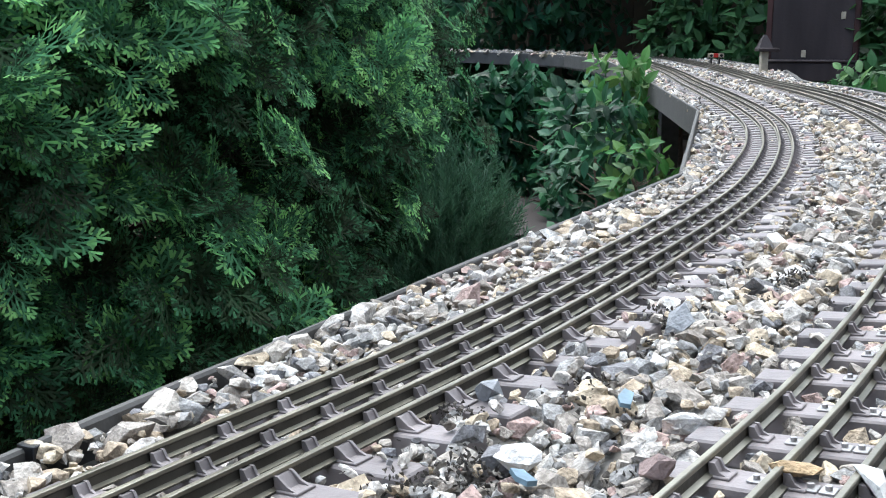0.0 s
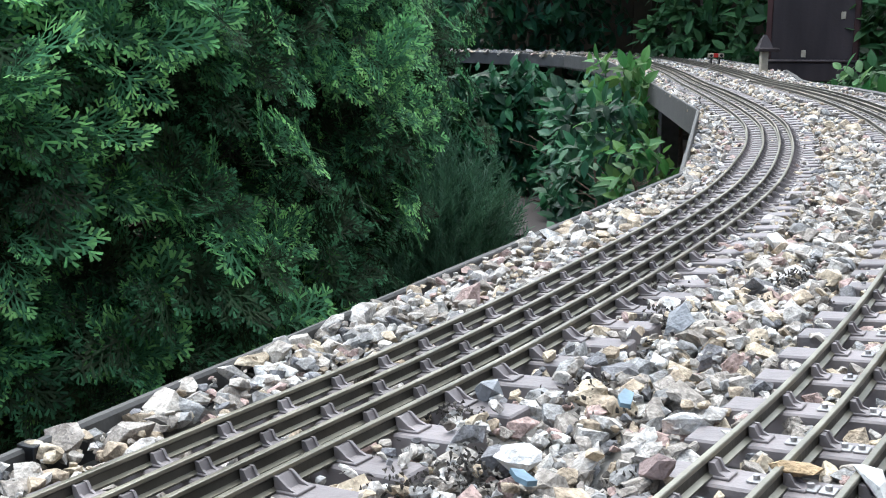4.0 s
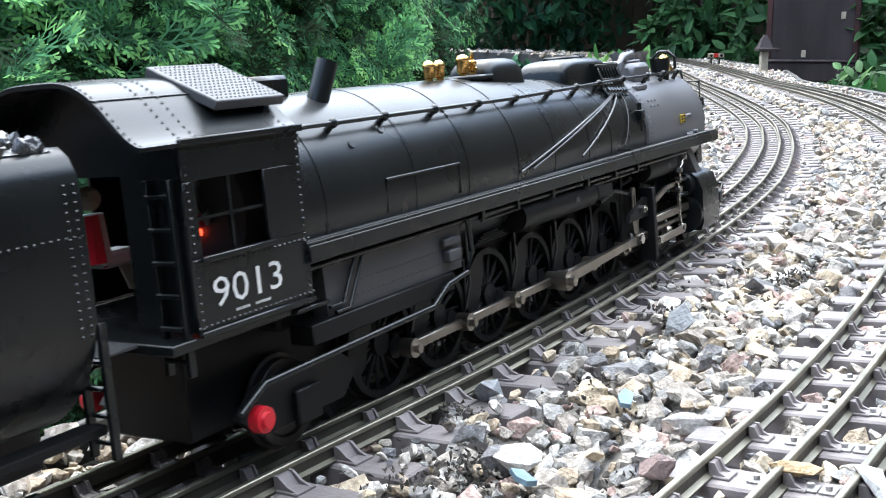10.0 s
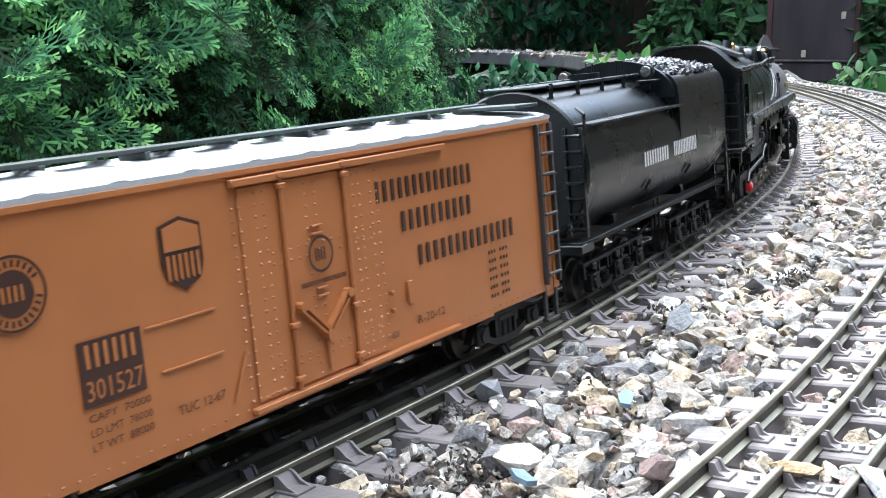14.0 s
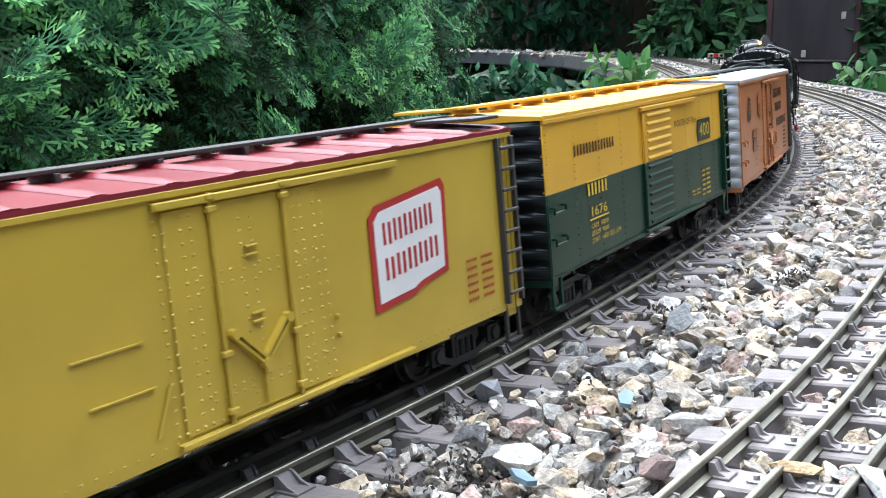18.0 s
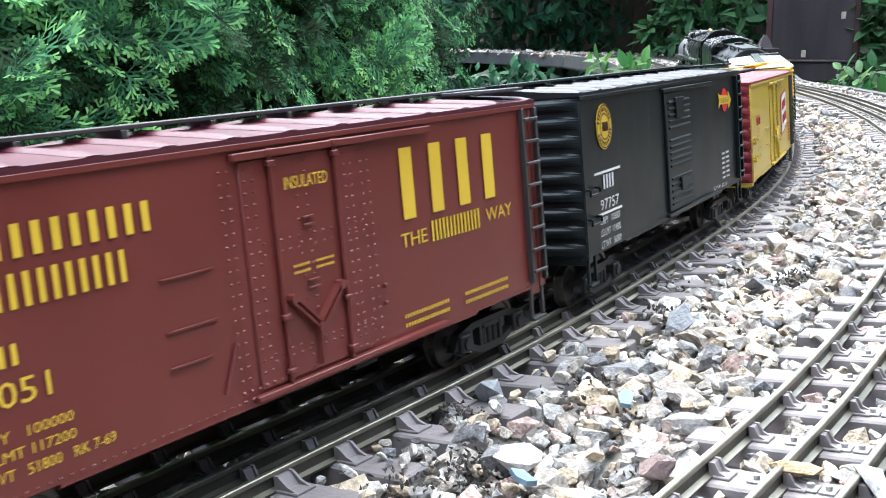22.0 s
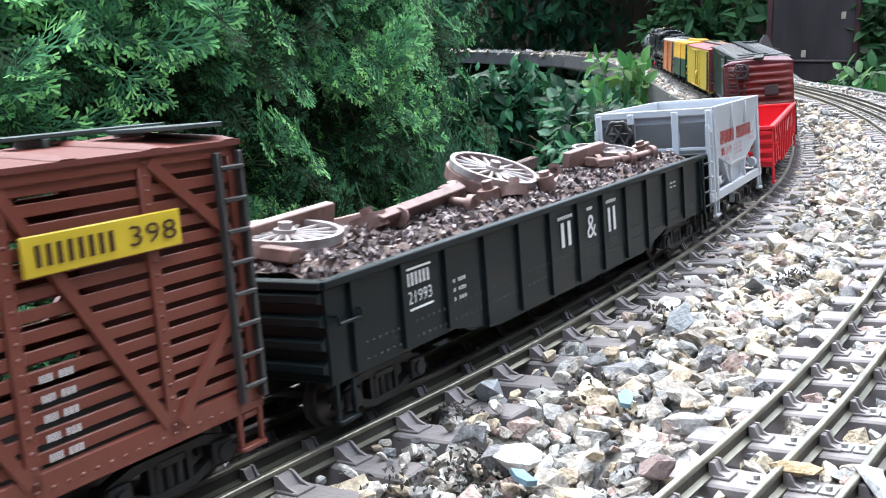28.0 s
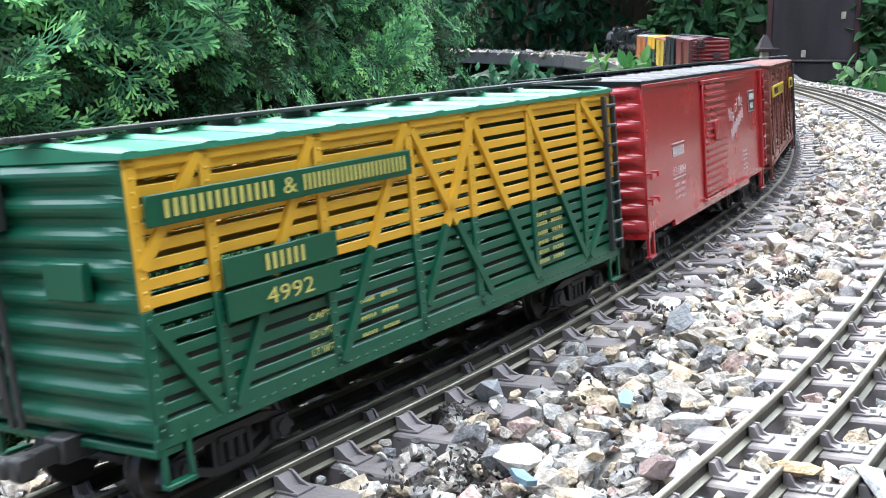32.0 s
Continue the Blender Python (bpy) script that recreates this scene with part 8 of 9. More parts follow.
        q = around(20, 0.0020, 0.146)
        bm = bmesh.new()
        cyl(bm, (q.x, q.y * sd, q.z - 0.012), (q.x, q.y * sd, q.z + 0.008), 0.0017, seg=8)
        box(bm, q.x - 0.003, q.x + 0.003, q.y * sd - 0.003, q.y * sd + 0.003, q.z - 0.004, q.z + 0.003, 0.0006)
        part("check_valve", bm, SATIN, eng)
        # washout plugs
        for x, a in ((-0.205, 30), (-0.178, 36), (-0.115, 44), (-0.092, 44), (-0.06, 46)):
            p_, n_ = around(a, -0.0006, x), around(a, 0.0007, x)
            bm = bmesh.new()
            cyl(bm, (p_.x, p_.y * sd, p_.z), (n_.x, n_.y * sd, n_.z), 0.0024, 0.0020, seg=12)
            part("washout_plug", bm, SATIN, eng)
    # maker's plate, smokebox cleats
    block(eng, "builders_plate", PLATE, (0.226, 0.236, -0.0420, -0.0432, 0.098, 0.105), bevel=0.0002, label="small yellow builder's plate")
    lines(eng, 3, 0.2265, 0.2355, 0.0982, 0.1048, INK, y=-0.0433)
    tube(eng, "smokebox_cleat", [(0.240, -0.0412, 0.103), (0.249, -0.0428, 0.103)], 0.0013, GRAPHITE)
    bm = bmesh.new()
    cyl(bm, (0.258, -0.040, 0.089), (0.258, -0.0455, 0.089), 0.002, seg=8)
    part("smokebox_stud", bm, GRAPHITE, eng)
    # smokebox front: headlamp, number lamp, railings
    bm = bmesh.new()
    cyl(bm, (0.294, 0, 0.100), (0.310, 0, 0.100), 0.0085, 0.009, seg=18)
    part("headlamp", bm, SATIN, eng)
    for sd in (-1, 1):
        block(eng, "front_shelf", SATIN, (0.288, 0.306, sd * 0.010, sd * 0.036, 0.106, 0.1145), bevel=0.0008)
    tube(eng, "front_rail", [(0.299, -0.034, 0.075), (0.301, -0.034, 0.128), (0.301, 0.034, 0.128), (0.299, 0.034, 0.075)], 0.0010, SATIN)
    block(eng, "smokebox_saddle", SATIN, (0.170, 0.286, -0.030, 0.030, 0.045, 0.070), bevel=0.002)
    for sd in (-1, 1):
        block(eng, "pump_shield", SATIN, (0.2915, 0.303, sd * 0.008, sd * 0.033, 0.060, 0.100), bevel=0.001, label="black air pump shield")
    # running boards
    for sd in (-1, 1):
        block(eng, "running_board", SATIN, (-0.2525, 0.287, sd * 0.030, sd * 0.0515, 0.0845, 0.0880), bevel=0.0005, label="black chequered running board")
        block(eng, "board_valance", SATIN, (-0.2525, 0.287, sd * 0.0505, sd * 0.0525, 0.0795, 0.0865), bevel=0.0004)
        block(eng, "board_stripe", PANEL, (-0.2525, 0.286, sd * 0.0470, sd * 0.0512, 0.0880, 0.0884), bevel=0.0001)
        tube(eng, "running_pipe", [(-0.25, sd * 0.047, 0.0765), (0.22, sd * 0.047, 0.0765)], 0.0014, SATIN)
        tube(eng, "running_pipe", [(-0.10, sd * 0.045, 0.073), (0.20, sd * 0.045, 0.073)], 0.0010, SATIN)
        bm = bmesh.new()
        cyl(bm, (-0.055, sd * 0.040, 0.0675), (0.046, sd * 0.040, 0.0675), 0.0085, seg=20)
        part("air_reservoir", bm, SOOT, eng, "dark air reservoir under the running board")
        bm = bmesh.new()
        cyl(bm, (0.142, sd * 0.040, 0.071), (0.198, sd * 0.040, 0.071), 0.0085, seg=20)
        part("air_reservoir", bm, SOOT, eng)
        plate(eng, "reservoir_mark", [(0.175, 0.0690), (0.183, 0.0690), (0.1815, 0.0722), (0.1765, 0.0722)], PANEL, y=-0.0486) if sd < 0 else None
        plate(eng, "reservoir_mark", [(0.011, 0.0665), (0.018, 0.0665), (0.0165, 0.0695), (0.0125, 0.0695)], PANEL, y=-0.0487) if sd < 0 else None
        # ash pan with its slanting pipes
        bm = bmesh.new()
        prism(bm, [(-0.235, 0.0515), (-0.236, 0.0795), (-0.121, 0.0795), (-0.122, 0.0525)], "y", sd * 0.036, sd * 0.044)
        part("ash_pan", bm, PANEL, eng, "worn grey ash pan")
        rivets(eng, [(x, z) for z in (0.058, 0.0645) for x in np.arange(-0.225, -0.13, 0.004)], PANEL, r=0.0005, y=sd * 0.0442, axis=sd) if sd < 0 else None
        block(eng, "ash_pan_base", SOOT, (-0.250, -0.135, sd * 0.034, sd * 0.047, 0.0435, 0.0525), bevel=0.0006)
        tube(eng, "blowdown_pipe", [(-0.300, sd * 0.049, 0.030), (-0.285, sd * 0.049, 0.038), (-0.160, sd * 0.049, 0.040), (-0.145, sd * 0.049, 0.048), (-0.125, sd * 0.049, 0.0505), (-0.119, sd * 0.049, 0.060), (-0.121, sd * 0.049, 0.077)], 0.0015, SATIN)
        block(eng, "damper_gear", PANEL, (-0.140, -0.128, sd * 0.044, sd * 0.0485, 0.058, 0.064), (-0.142, -0.126, sd * 0.044, sd * 0.0475, 0.066, 0.070), bevel=0.0006)
        tube(eng, "ash_pan_pipe", [(-0.232, sd * 0.046, 0.054), (-0.222, sd * 0.046, 0.054), (-0.207, sd * 0.046, 0.079)], 0.0010, SATIN)
        tube(eng, "ash_pan_pipe", [(-0.236, sd * 0.046, 0.057), (-0.226, sd * 0.046, 0.057), (-0.212, sd * 0.046, 0.080)], 0.0010, SATIN)
        tube(eng, "firebox_strip", [(-0.190, sd * 0.0488, 0.091), (-0.190, sd * 0.0489, 0.106), (-0.125, sd * 0.0489, 0.106), (-0.125, sd * 0.0488, 0.091)], 0.0007, SATIN)
        # springs, brake shoes and hangers behind the wheels' upper rims
        for k, ax in enumerate(AXLES):
            bm = bmesh.new()
            for q in range(4):
                box(bm, ax - 0.018 + 0.003 * q, ax + 0.018 - 0.003 * q, sd * 0.0315, sd * 0.0345, 0.0575 + 0.0014 * q, 0.0587 + 0.0014 * q, 0.0002)
            part("leaf_spring", bm, SOOT, eng)
            bm = bmesh.new()
            box(bm, ax + 0.0262, ax + 0.0282, sd * 0.026, sd * 0.0315, 0.016, 0.052, 0.0005)
            prism(bm, [(ax + 0.0270, 0.020), (ax + 0.0252, 0.026), (ax + 0.0270, 0.032), (ax + 0.0285, 0.032), (ax + 0.0285, 0.020)], "y", sd * 0.0255, sd * 0.0325)
            part("brake_hanger", bm, SOOT, eng)
            tube(eng, "sand_drop_pipe", [(ax + 0.020, sd * 0.038, 0.074), (ax + 0.024, sd * 0.036, 0.040), (ax + 0.020, sd * 0.030, 0.010)], 0.0008, SATIN)
        for x in (-0.105, -0.065, -0.02, 0.03, 0.075, 0.115):
            block(eng, "board_bracket", SATIN, (x - 0.0012, x + 0.0012, sd * 0.030, sd * 0.0500, 0.0740, 0.0846), bevel=0.0004)
        block(eng, "brake_cylinder", SOOT, (0.052, 0.078, sd * 0.036, sd * 0.046, 0.062, 0.073), bevel=0.002)
        # cylinder, valve chest, guides
        bm = bmesh.new()
        cyl(bm, (0.224, sd * 0.042, 0.0265), (0.271, sd * 0.042, 0.0265), 0.0145, seg=24)
        cyl(bm, (0.220, sd * 0.042, 0.050), (0.270, sd * 0.042, 0.050), 0.0090, seg=20)
        prism(bm, [(sd * 0.030, 0.0125), (sd * 0.054, 0.0135), (sd * 0.0565, 0.020), (sd * 0.0565, 0.045), (sd * 0.053, 0.0545), (sd * 0.048, 0.0585), (sd * 0.030, 0.0585)], "x", 0.229, 0.2685)
        part("cylinder", bm, SATIN, eng, "satin black cylinder block")
        bm = bmesh.new()
        prism(bm, [(sd * 0.030, 0.055), (sd * 0.050, 0.055), (sd * 0.038, 0.084), (sd * 0.025, 0.084)], "x", 0.240, 0.252)
        part("steam_pipe", bm, GRAPHITE, eng)
        bm = bmesh.new()
        cyl(bm, (0.248, sd * 0.034, 0.080), (0.248, sd * 0.043, 0.088), 0.0075, seg=16)
        part("steam_elbow", bm, GRAPHITE, eng)
        block(eng, "guide_bar", ROD, (0.136, 0.226, sd * 0.041, sd * 0.0465, 0.0312, 0.0365), bevel=0.0004)
        block(eng, "guide_bar", ROD, (0.136, 0.214, sd * 0.041, sd * 0.0465, 0.0148, 0.0188), bevel=0.0004)
        block(eng, "guide_bracket", SOOT, (0.1325, 0.1375, sd * 0.0405, sd * 0.0525, 0.008, 0.060), bevel=0.0006)
        tube(eng, "piston_rod", [(0.128, sd * 0.043, 0.026), (0.228, sd * 0.043, 0.026)], 0.0016, ROD)
        # link bracket with its slotted expansion link
        bm = bmesh.new()
        prism(bm, [(0.096, 0.0400), (0.1325, 0.0400), (0.1325, 0.0530), (0.128, 0.0540), (0.100, 0.0450)], "y", sd * 0.0455, sd * 0.0480)
        hung = part("link_bracket", bm, SOOT, eng)
        bm = bmesh.new()
        cyl(bm, (0.121, sd * 0.0480, 0.0465), (0.121, sd * 0.0505, 0.0465), 0.0026, seg=10)
        cyl(bm, (0.121, sd * 0.0505, 0.0465), (0.121, sd * 0.0520, 0.0465), 0.0014, seg=6)
        part("link_pin", bm, M["steel"], hung, "bright steel pin")
        bm = bmesh.new()
        for x in (0.1105, 0.1145):
            box(bm, x - 0.0009, x + 0.0009, sd * 0.0440, sd * 0.0462, 0.0440, 0.0600, 0.0003)
        for z in (0.0440, 0.0600):
            cyl(bm, (0.1125, sd * 0.0440, z), (0.1125, sd * 0.0462, z), 0.0029, seg=12)
        part("expansion_link", bm, ROD, eng, "slotted steel link")
        # radius rod, bowed, to the head of the combination lever
        bm = bmesh.new()
        prism(bm, [(0.136, 0.0430), (0.160, 0.0470), (0.176, 0.0515), (0.1955, 0.0535), (0.1955, 0.0562), (0.176, 0.0550), (0.160, 0.0510), (0.136, 0.0475)], "y", sd * 0.0440, sd * 0.0462)
        part("radius_rod", bm, ROD, eng)
        # open valve spindle guide and the drain lever over it
        bm = bmesh.new()
        for z in (0.0445, 0.0560):
            box(bm, 0.199, 0.224, sd * 0.0400, sd * 0.0480, z - 0.0013, z + 0.0013, 0.0006)
        cyl(bm, (0.213, sd * 0.044, 0.0505), (0.226, sd * 0.044, 0.0505), 0.0016, seg=8)
        part("spindle_guide", bm, SATIN, eng)
        bm = bmesh.new()
        box(bm, 0.200, 0.210, sd * 0.0410, sd * 0.0475, 0.0475, 0.0515, 0.0006)
        part("valve_crosshead", bm, ROD, eng)
        tube(eng, "lubricator_lever", [(0.1975, sd * 0.0500, 0.0565), (0.1965, sd * 0.0500, 0.0650), (0.2030, sd * 0.0500, 0.0690), (0.2080, sd * 0.0490, 0.0735)], 0.0010, M["steel"])
        for x, z in ((0.1965, 0.0650), (0.2080, 0.0735)):
            bm = bmesh.new()
            cyl(bm, (x, sd * 0.0485, z), (x, sd * 0.0520, z), 0.0024, 0.0020, seg=8)
            part("lever_pin", bm, M["steel"], eng, "bright steel pin")
        for z in (0.018, 0.030, 0.042, 0.054):
            bm = bmesh.new()
            cyl(bm, (0.2655, sd * 0.0560, z), (0.2655, sd * 0.0575, z), 0.0010, seg=6)
            part("jacket_screw", bm, M["steel"], eng)
        tube(eng, "reach_rod", [(0.060, sd * 0.043, 0.060), (0.085, sd * 0.043, 0.064), (0.112, sd * 0.043, 0.058)], 0.0016, SATIN)
    # frames and fillers between the wheels
    block(eng, "main_frame", SOOT, (-0.300, 0.225, -0.021, 0.021, 0.015, 0.056), bevel=0.001)
    block(eng, "firebox_foot", SOOT, (-0.255, -0.10, -0.033, 0.033, 0.050, 0.080), bevel=0.002)
    block(eng, "pilot_beam", SATIN, (0.293, 0.301, -0.050, 0.050, 0.026, 0.036), bevel=0.0008)
    block(eng, "pilot_deck", SATIN, (0.255, 0.305, -0.046, 0.046, 0.037, 0.0395), bevel=0.0006)
    bm = bmesh.new()
    prism(bm, [(0.299, 0.030), (0.315, 0.006), (0.311, 0.004), (0.293, 0.012), (0.293, 0.030)], "y", -0.036, 0.036)
    part("pilot", bm, SATIN, eng, "black pilot plate")
    for sd in (-1, 1):
        block(eng, "pilot_step", SATIN, (0.301, 0.317, sd * 0.034, sd * 0.050, 0.0255, 0.0280), bevel=0.0005)
        tube(eng, "pilot_bracket", [(0.303, sd * 0.046, 0.028), (0.313, sd * 0.046, 0.040), (0.313, sd * 0.040, 0.040)], 0.0012, SATIN)
        tube(eng, "uncoupling_lever", [(0.315, sd * 0.046, 0.028), (0.315, sd * 0.046, 0.036), (0.318, sd * 0.040, 0.036), (0.318, sd * 0.040, 0.028)], 0.0008, OXIDE)
    coupler(eng, 0.305, 1)
    for x in (0.205, 0.262):
        for sd in (-1, 1):
            w_ = part("pilot_wheel", FREIGHT_WHEEL, None, eng)
            w_.matrix_basis = pose(x, sd * HALF_GAUGE, 0.0131, 0, 0, 0 if sd < 0 else 180)
    trail = wheel_mesh(0.019)
    for sd in (-1, 1):
        w_ = part("trailing_wheel", trail, None, eng)
        w_.matrix_basis = pose(-0.252, sd * HALF_GAUGE, 0.019, 0, 0, 0 if sd < 0 else 180)
        bm = bmesh.new()
        prism(bm, [(-0.292, 0.024), (-0.280, 0.034), (-0.225, 0.034), (-0.212, 0.026), (-0.225, 0.014), (-0.280, 0.014)], "y", sd * 0.036, sd * 0.040)
        box(bm, -0.260, -0.244, sd * 0.040, sd * 0.0435, 0.012, 0.027, 0.0008)
        part("trailing_frame", bm, SOOT, eng)
        bm = bmesh.new()
        cyl(bm, (-0.288, sd * 0.046, 0.0245), (-0.288, sd * 0.0505, 0.0245), 0.0056, 0.0053, seg=18)
        cyl(bm, (-0.288, sd * 0.0505, 0.0245), (-0.288, sd * 0.0520, 0.0245), 0.0035, 0.003, seg=12)
        part("red_valve_wheel", bm, REDPART, eng, "bright red round valve wheel")
    # cab
    x0, x1 = -0.3165, -0.2505
    for sd in (-1, 1):
        y = sd * 0.050
        yi = sd * 0.0482
        block(eng, "cab_side", SATIN, (x0, x1, y, yi, 0.0650, 0.0925), bevel=0.0003)
        block(eng, "cab_side", SATIN, (x0, x1, y, yi, 0.1205, 0.1345), bevel=0.0003)
        block(eng, "cab_side", SATIN, (x0, -0.3105, y, yi, 0.0925, 0.1205), bevel=0.0003)
        block(eng, "cab_side", SATIN, (-0.2735, x1, y, yi, 0.0925, 0.1205), bevel=0.0003)
        block(eng, "window_frame", SATIN, (-0.2925, -0.2910, sd * 0.0485, sd * 0.0475, 0.0925, 0.1205), (-0.3105, -0.2735, sd * 0.0485, sd * 0.0475, 0.1060, 0.1072), bevel=0)
        block(eng, "window_sill", SATIN, (-0.3125, -0.2715, sd * 0.050, sd * 0.0525, 0.0910, 0.0932), bevel=0.0004)
        block(eng, "cab_gutter", SATIN, (x0 - 0.001, x1 + 0.001, sd * 0.050, sd * 0.0525, 0.1335, 0.1360), bevel=0.0005)
        block(eng, "cab_floor_edge", SATIN, (x0, x1, sd * 0.050, sd * 0.0515, 0.0635, 0.0662), bevel=0.0005)
        ladder(eng, x0 - 0.0005, sd * 0.040, 0.050, 0.122, 6, SATIN, axis="y", half=0.0055)
        tube(eng, "cab_handrail", [(x0 - 0.002, sd * 0.0515, 0.072), (x0 - 0.002, sd * 0.0515, 0.118)], 0.0008, SATIN)
        block(eng, "cab_step", SATIN, (-0.262, -0.240, sd * 0.040, sd * 0.050, 0.060, 0.062), (-0.258, -0.256, sd * 0.046, sd * 0.048, 0.060, 0.078), bevel=0.0004)
    n = 44
    o = []
    for i in range(n + 1):
        q = 1 - 2 * i / n
        o.append((0.0515 * q, 0.1345 + 0.0245 * (1 + math.cos(math.pi * abs(q) ** 1.8)) / 2))
    inner = [(p_ * 0.97, q_ - 0.0016) for p_, q_ in o]
    bm = bmesh.new()
    prism(bm, o + inner[::-1], "x", x0 - 0.018, x1 + 0.003)
    for f in bm.faces:
        f.smooth = len(f.verts) == 4 and abs(f.normal.x) < 0.5
    part("cab_roof", bm, SATIN, eng, "curved black cab roof")
    bm = bmesh.new()
    prism(bm, [(0.0485, 0.066)] + [(p_ * 0.97, q_ - 0.0006) for p_, q_ in inner] + [(-0.0485, 0.066)], "x", x1 - 0.002, x1)
    part("cab_front", bm, SATIN, eng)
    # rear wall with a doorway, and seams on the roof
    bm = bmesh.new()
    prism(bm, [(0.0475, 0.1235)] + [(p_ * 0.97, q_ - 0.0006) for p_, q_ in inner] + [(-0.0475, 0.1235)], "x", x0, x0 + 0.002)
    box(bm, x0, x0 + 0.002, -0.0480, -0.0190, 0.066, 0.1235)
    box(bm, x0, x0 + 0.002, 0.0360, 0.0480, 0.066, 0.1235)
    part("cab_rear_wall", bm, SATIN, eng, "black rear cab wall with an open doorway")
    for x in (x0 - 0.0165, x0 + 0.004, x0 + 0.012, x1 - 0.004):
        vs, fs = [], []
        for p_, q_ in o[1:-1]:
            k_ = len(vs)
            vs += [(x - 0.0006, p_ - 0.0006, q_), (x + 0.0006, p_ - 0.0006, q_), (x + 0.0006, p_ + 0.0006, q_), (x - 0.0006, p_ + 0.0006, q_), (x, p_, q_ + 0.0007)]
            fs += [(k_, k_ + 1, k_ + 4), (k_ + 1, k_ + 2, k_ + 4), (k_ + 2, k_ + 3, k_ + 4), (k_ + 3, k_, k_ + 4)]
        tagged(part("roof_rivets", mesh_of("roof_rivets", vs, fs, SATIN), None, eng), kind="stuff")
    for sd in (-1, 1):
        tube(eng, "roof_seam", [(x0 - 0.018, sd * 0.030, 0.1512), (x1 + 0.003, sd * 0.030, 0.1512)], 0.0006, SATIN)
    for y in (-0.012, -0.007, -0.002, 0.003):
        bm = bmesh.new()
        cyl(bm, (-0.2670, y, 0.098), (-0.2720, y, 0.122), 0.0007, seg=6)
        cyl(bm, (-0.2672, y, 0.098), (-0.2685, y, 0.1035), 0.0016, seg=8)
        part("lever", bm, M["steel"], eng, "thin steel cab lever")
    block(eng, "cab_floor", SATIN, (x0 - 0.012, x1, -0.048, 0.048, 0.060, 0.064), bevel=0.0005)
    block(eng, "tender_apron", PANEL, (x0 - 0.030, x0 - 0.010, -0.030, 0.030, 0.0625, 0.0640), bevel=0.0004)
    bm = bmesh.new()
    turned(bm, [(-0.266, 0.032), (-0.254, 0.034)], 24, 0.102)
    part("backhead", bm, PANEL, eng)
    for y, z in ((0.012, 0.085), (0.004, 0.090), (-0.010, 0.100)):
        bm = bmesh.new()
        cyl(bm, (-0.266, y, z), (-0.269, y, z), 0.0028, seg=10)
        part("valve_wheel", bm, REDPART, eng)
    for y, z in ((-0.006, 0.0945), (-0.001, 0.0915)):
        bm = bmesh.new()
        cyl(bm, (-0.2665, y, z), (-0.268, y, z), 0.0017, seg=8)
        part("firehole_glow", bm, GLOW, eng, "small red glowing firehole light")
    hatch = block(eng, "roof_hatch", PANEL, (-0.302, -0.262, -0.019, 0.019, 0.1560, 0.1600), bevel=0.0005, label="grey diamond-plate roof hatch")
    hatch.matrix_basis = Matrix.Translation((-0.268, -0.025, 0.1518)) @ Matrix.Rotation(radians(24), 4, "X") @ Matrix.Translation((0.282, 0, -0.1560))
    vs, fs = [], []
    for i in range(15):
        for j in range(13):
            x, y = -0.299 + 0.0025 * i, -0.0165 + 0.00275 * j
            o_ = len(vs)
            r_ = 0.0007
            vs += [(x - r_, y, 0.16), (x, y - r_, 0.16), (x + r_, y, 0.16), (x, y + r_, 0.16), (x, y, 0.1606)]
            fs += [(o_, o_ + 1, o_ + 4), (o_ + 1, o_ + 2, o_ + 4), (o_ + 2, o_ + 3, o_ + 4), (o_ + 3, o_, o_ + 4)]
    tagged(part("diamond_tread", mesh_of("diamond_tread", vs, fs, PANEL), None, hatch), kind="stuff")
    rivets(eng, column(x0 + 0.002, 0.067, 0.132, 0.003) + column(x1 - 0.002, 0.067, 0.132, 0.003) + row(0.0675, x0, x1, 0.003) + row(0.0895, x0, x1, 0.003) + row(0.1315, x0, x1, 0.003), SATIN, r=0.0006, y=-0.0500)
    letters(eng, "9013", -0.3081, -0.2695, 0.0735, 0.0845, WHITE, y=-0.0502)
    lines(eng, 1, -0.297, -0.277, 0.0695, 0.0720, WHITE, y=-0.0502)
    # drivers
    bm = bmesh.new()
    spoked(bm, DRIVER_R, 0.0055, 0.24, 0.13)
    nn = 32
    fl = [[bm.verts.new((r_ * math.cos(6.28319 * i / nn), y_, r_ * math.sin(6.28319 * i / nn))) for i in range(nn)] for r_, y_ in ((DRIVER_R, 0.0027), (DRIVER_R * 1.06, 0.003), (DRIVER_R * 1.06, 0.0045), (DRIVER_R * 0.86, 0.0045))]
    for a, b in zip(fl, fl[1:]):
        for i in range(nn):
            bm.faces.new((a[i], a[(i + 1) % nn], b[(i + 1) % nn], b[i]))
    # crank boss at +x and counterweight at -x
    cyl(bm, (CRANK, -0.0035, 0), (CRANK, 0.002, 0), 0.0058, seg=14)
    arc = [(-DRIVER_R * 0.88 * math.cos(a), DRIVER_R * 0.88 * math.sin(a)) for a in np.linspace(-0.95, 0.95, 12)]
    prism(bm, arc + [(-DRIVER_R * 0.38, 0.012), (-DRIVER_R * 0.38, -0.012)], "y", -0.0028, 0.0015)
    bmesh.ops.recalc_face_normals(bm, faces=bm.faces)
    me = bpy.data.meshes.new("driving_wheel")
    bm.to_mesh(me)
    bm.free()
    me.materials.append(SOOT)
    flip = Matrix.Diagonal((1, -1, 1, 1))
    me2 = me.copy()
    me2.transform(flip)
    me2.flip_normals()
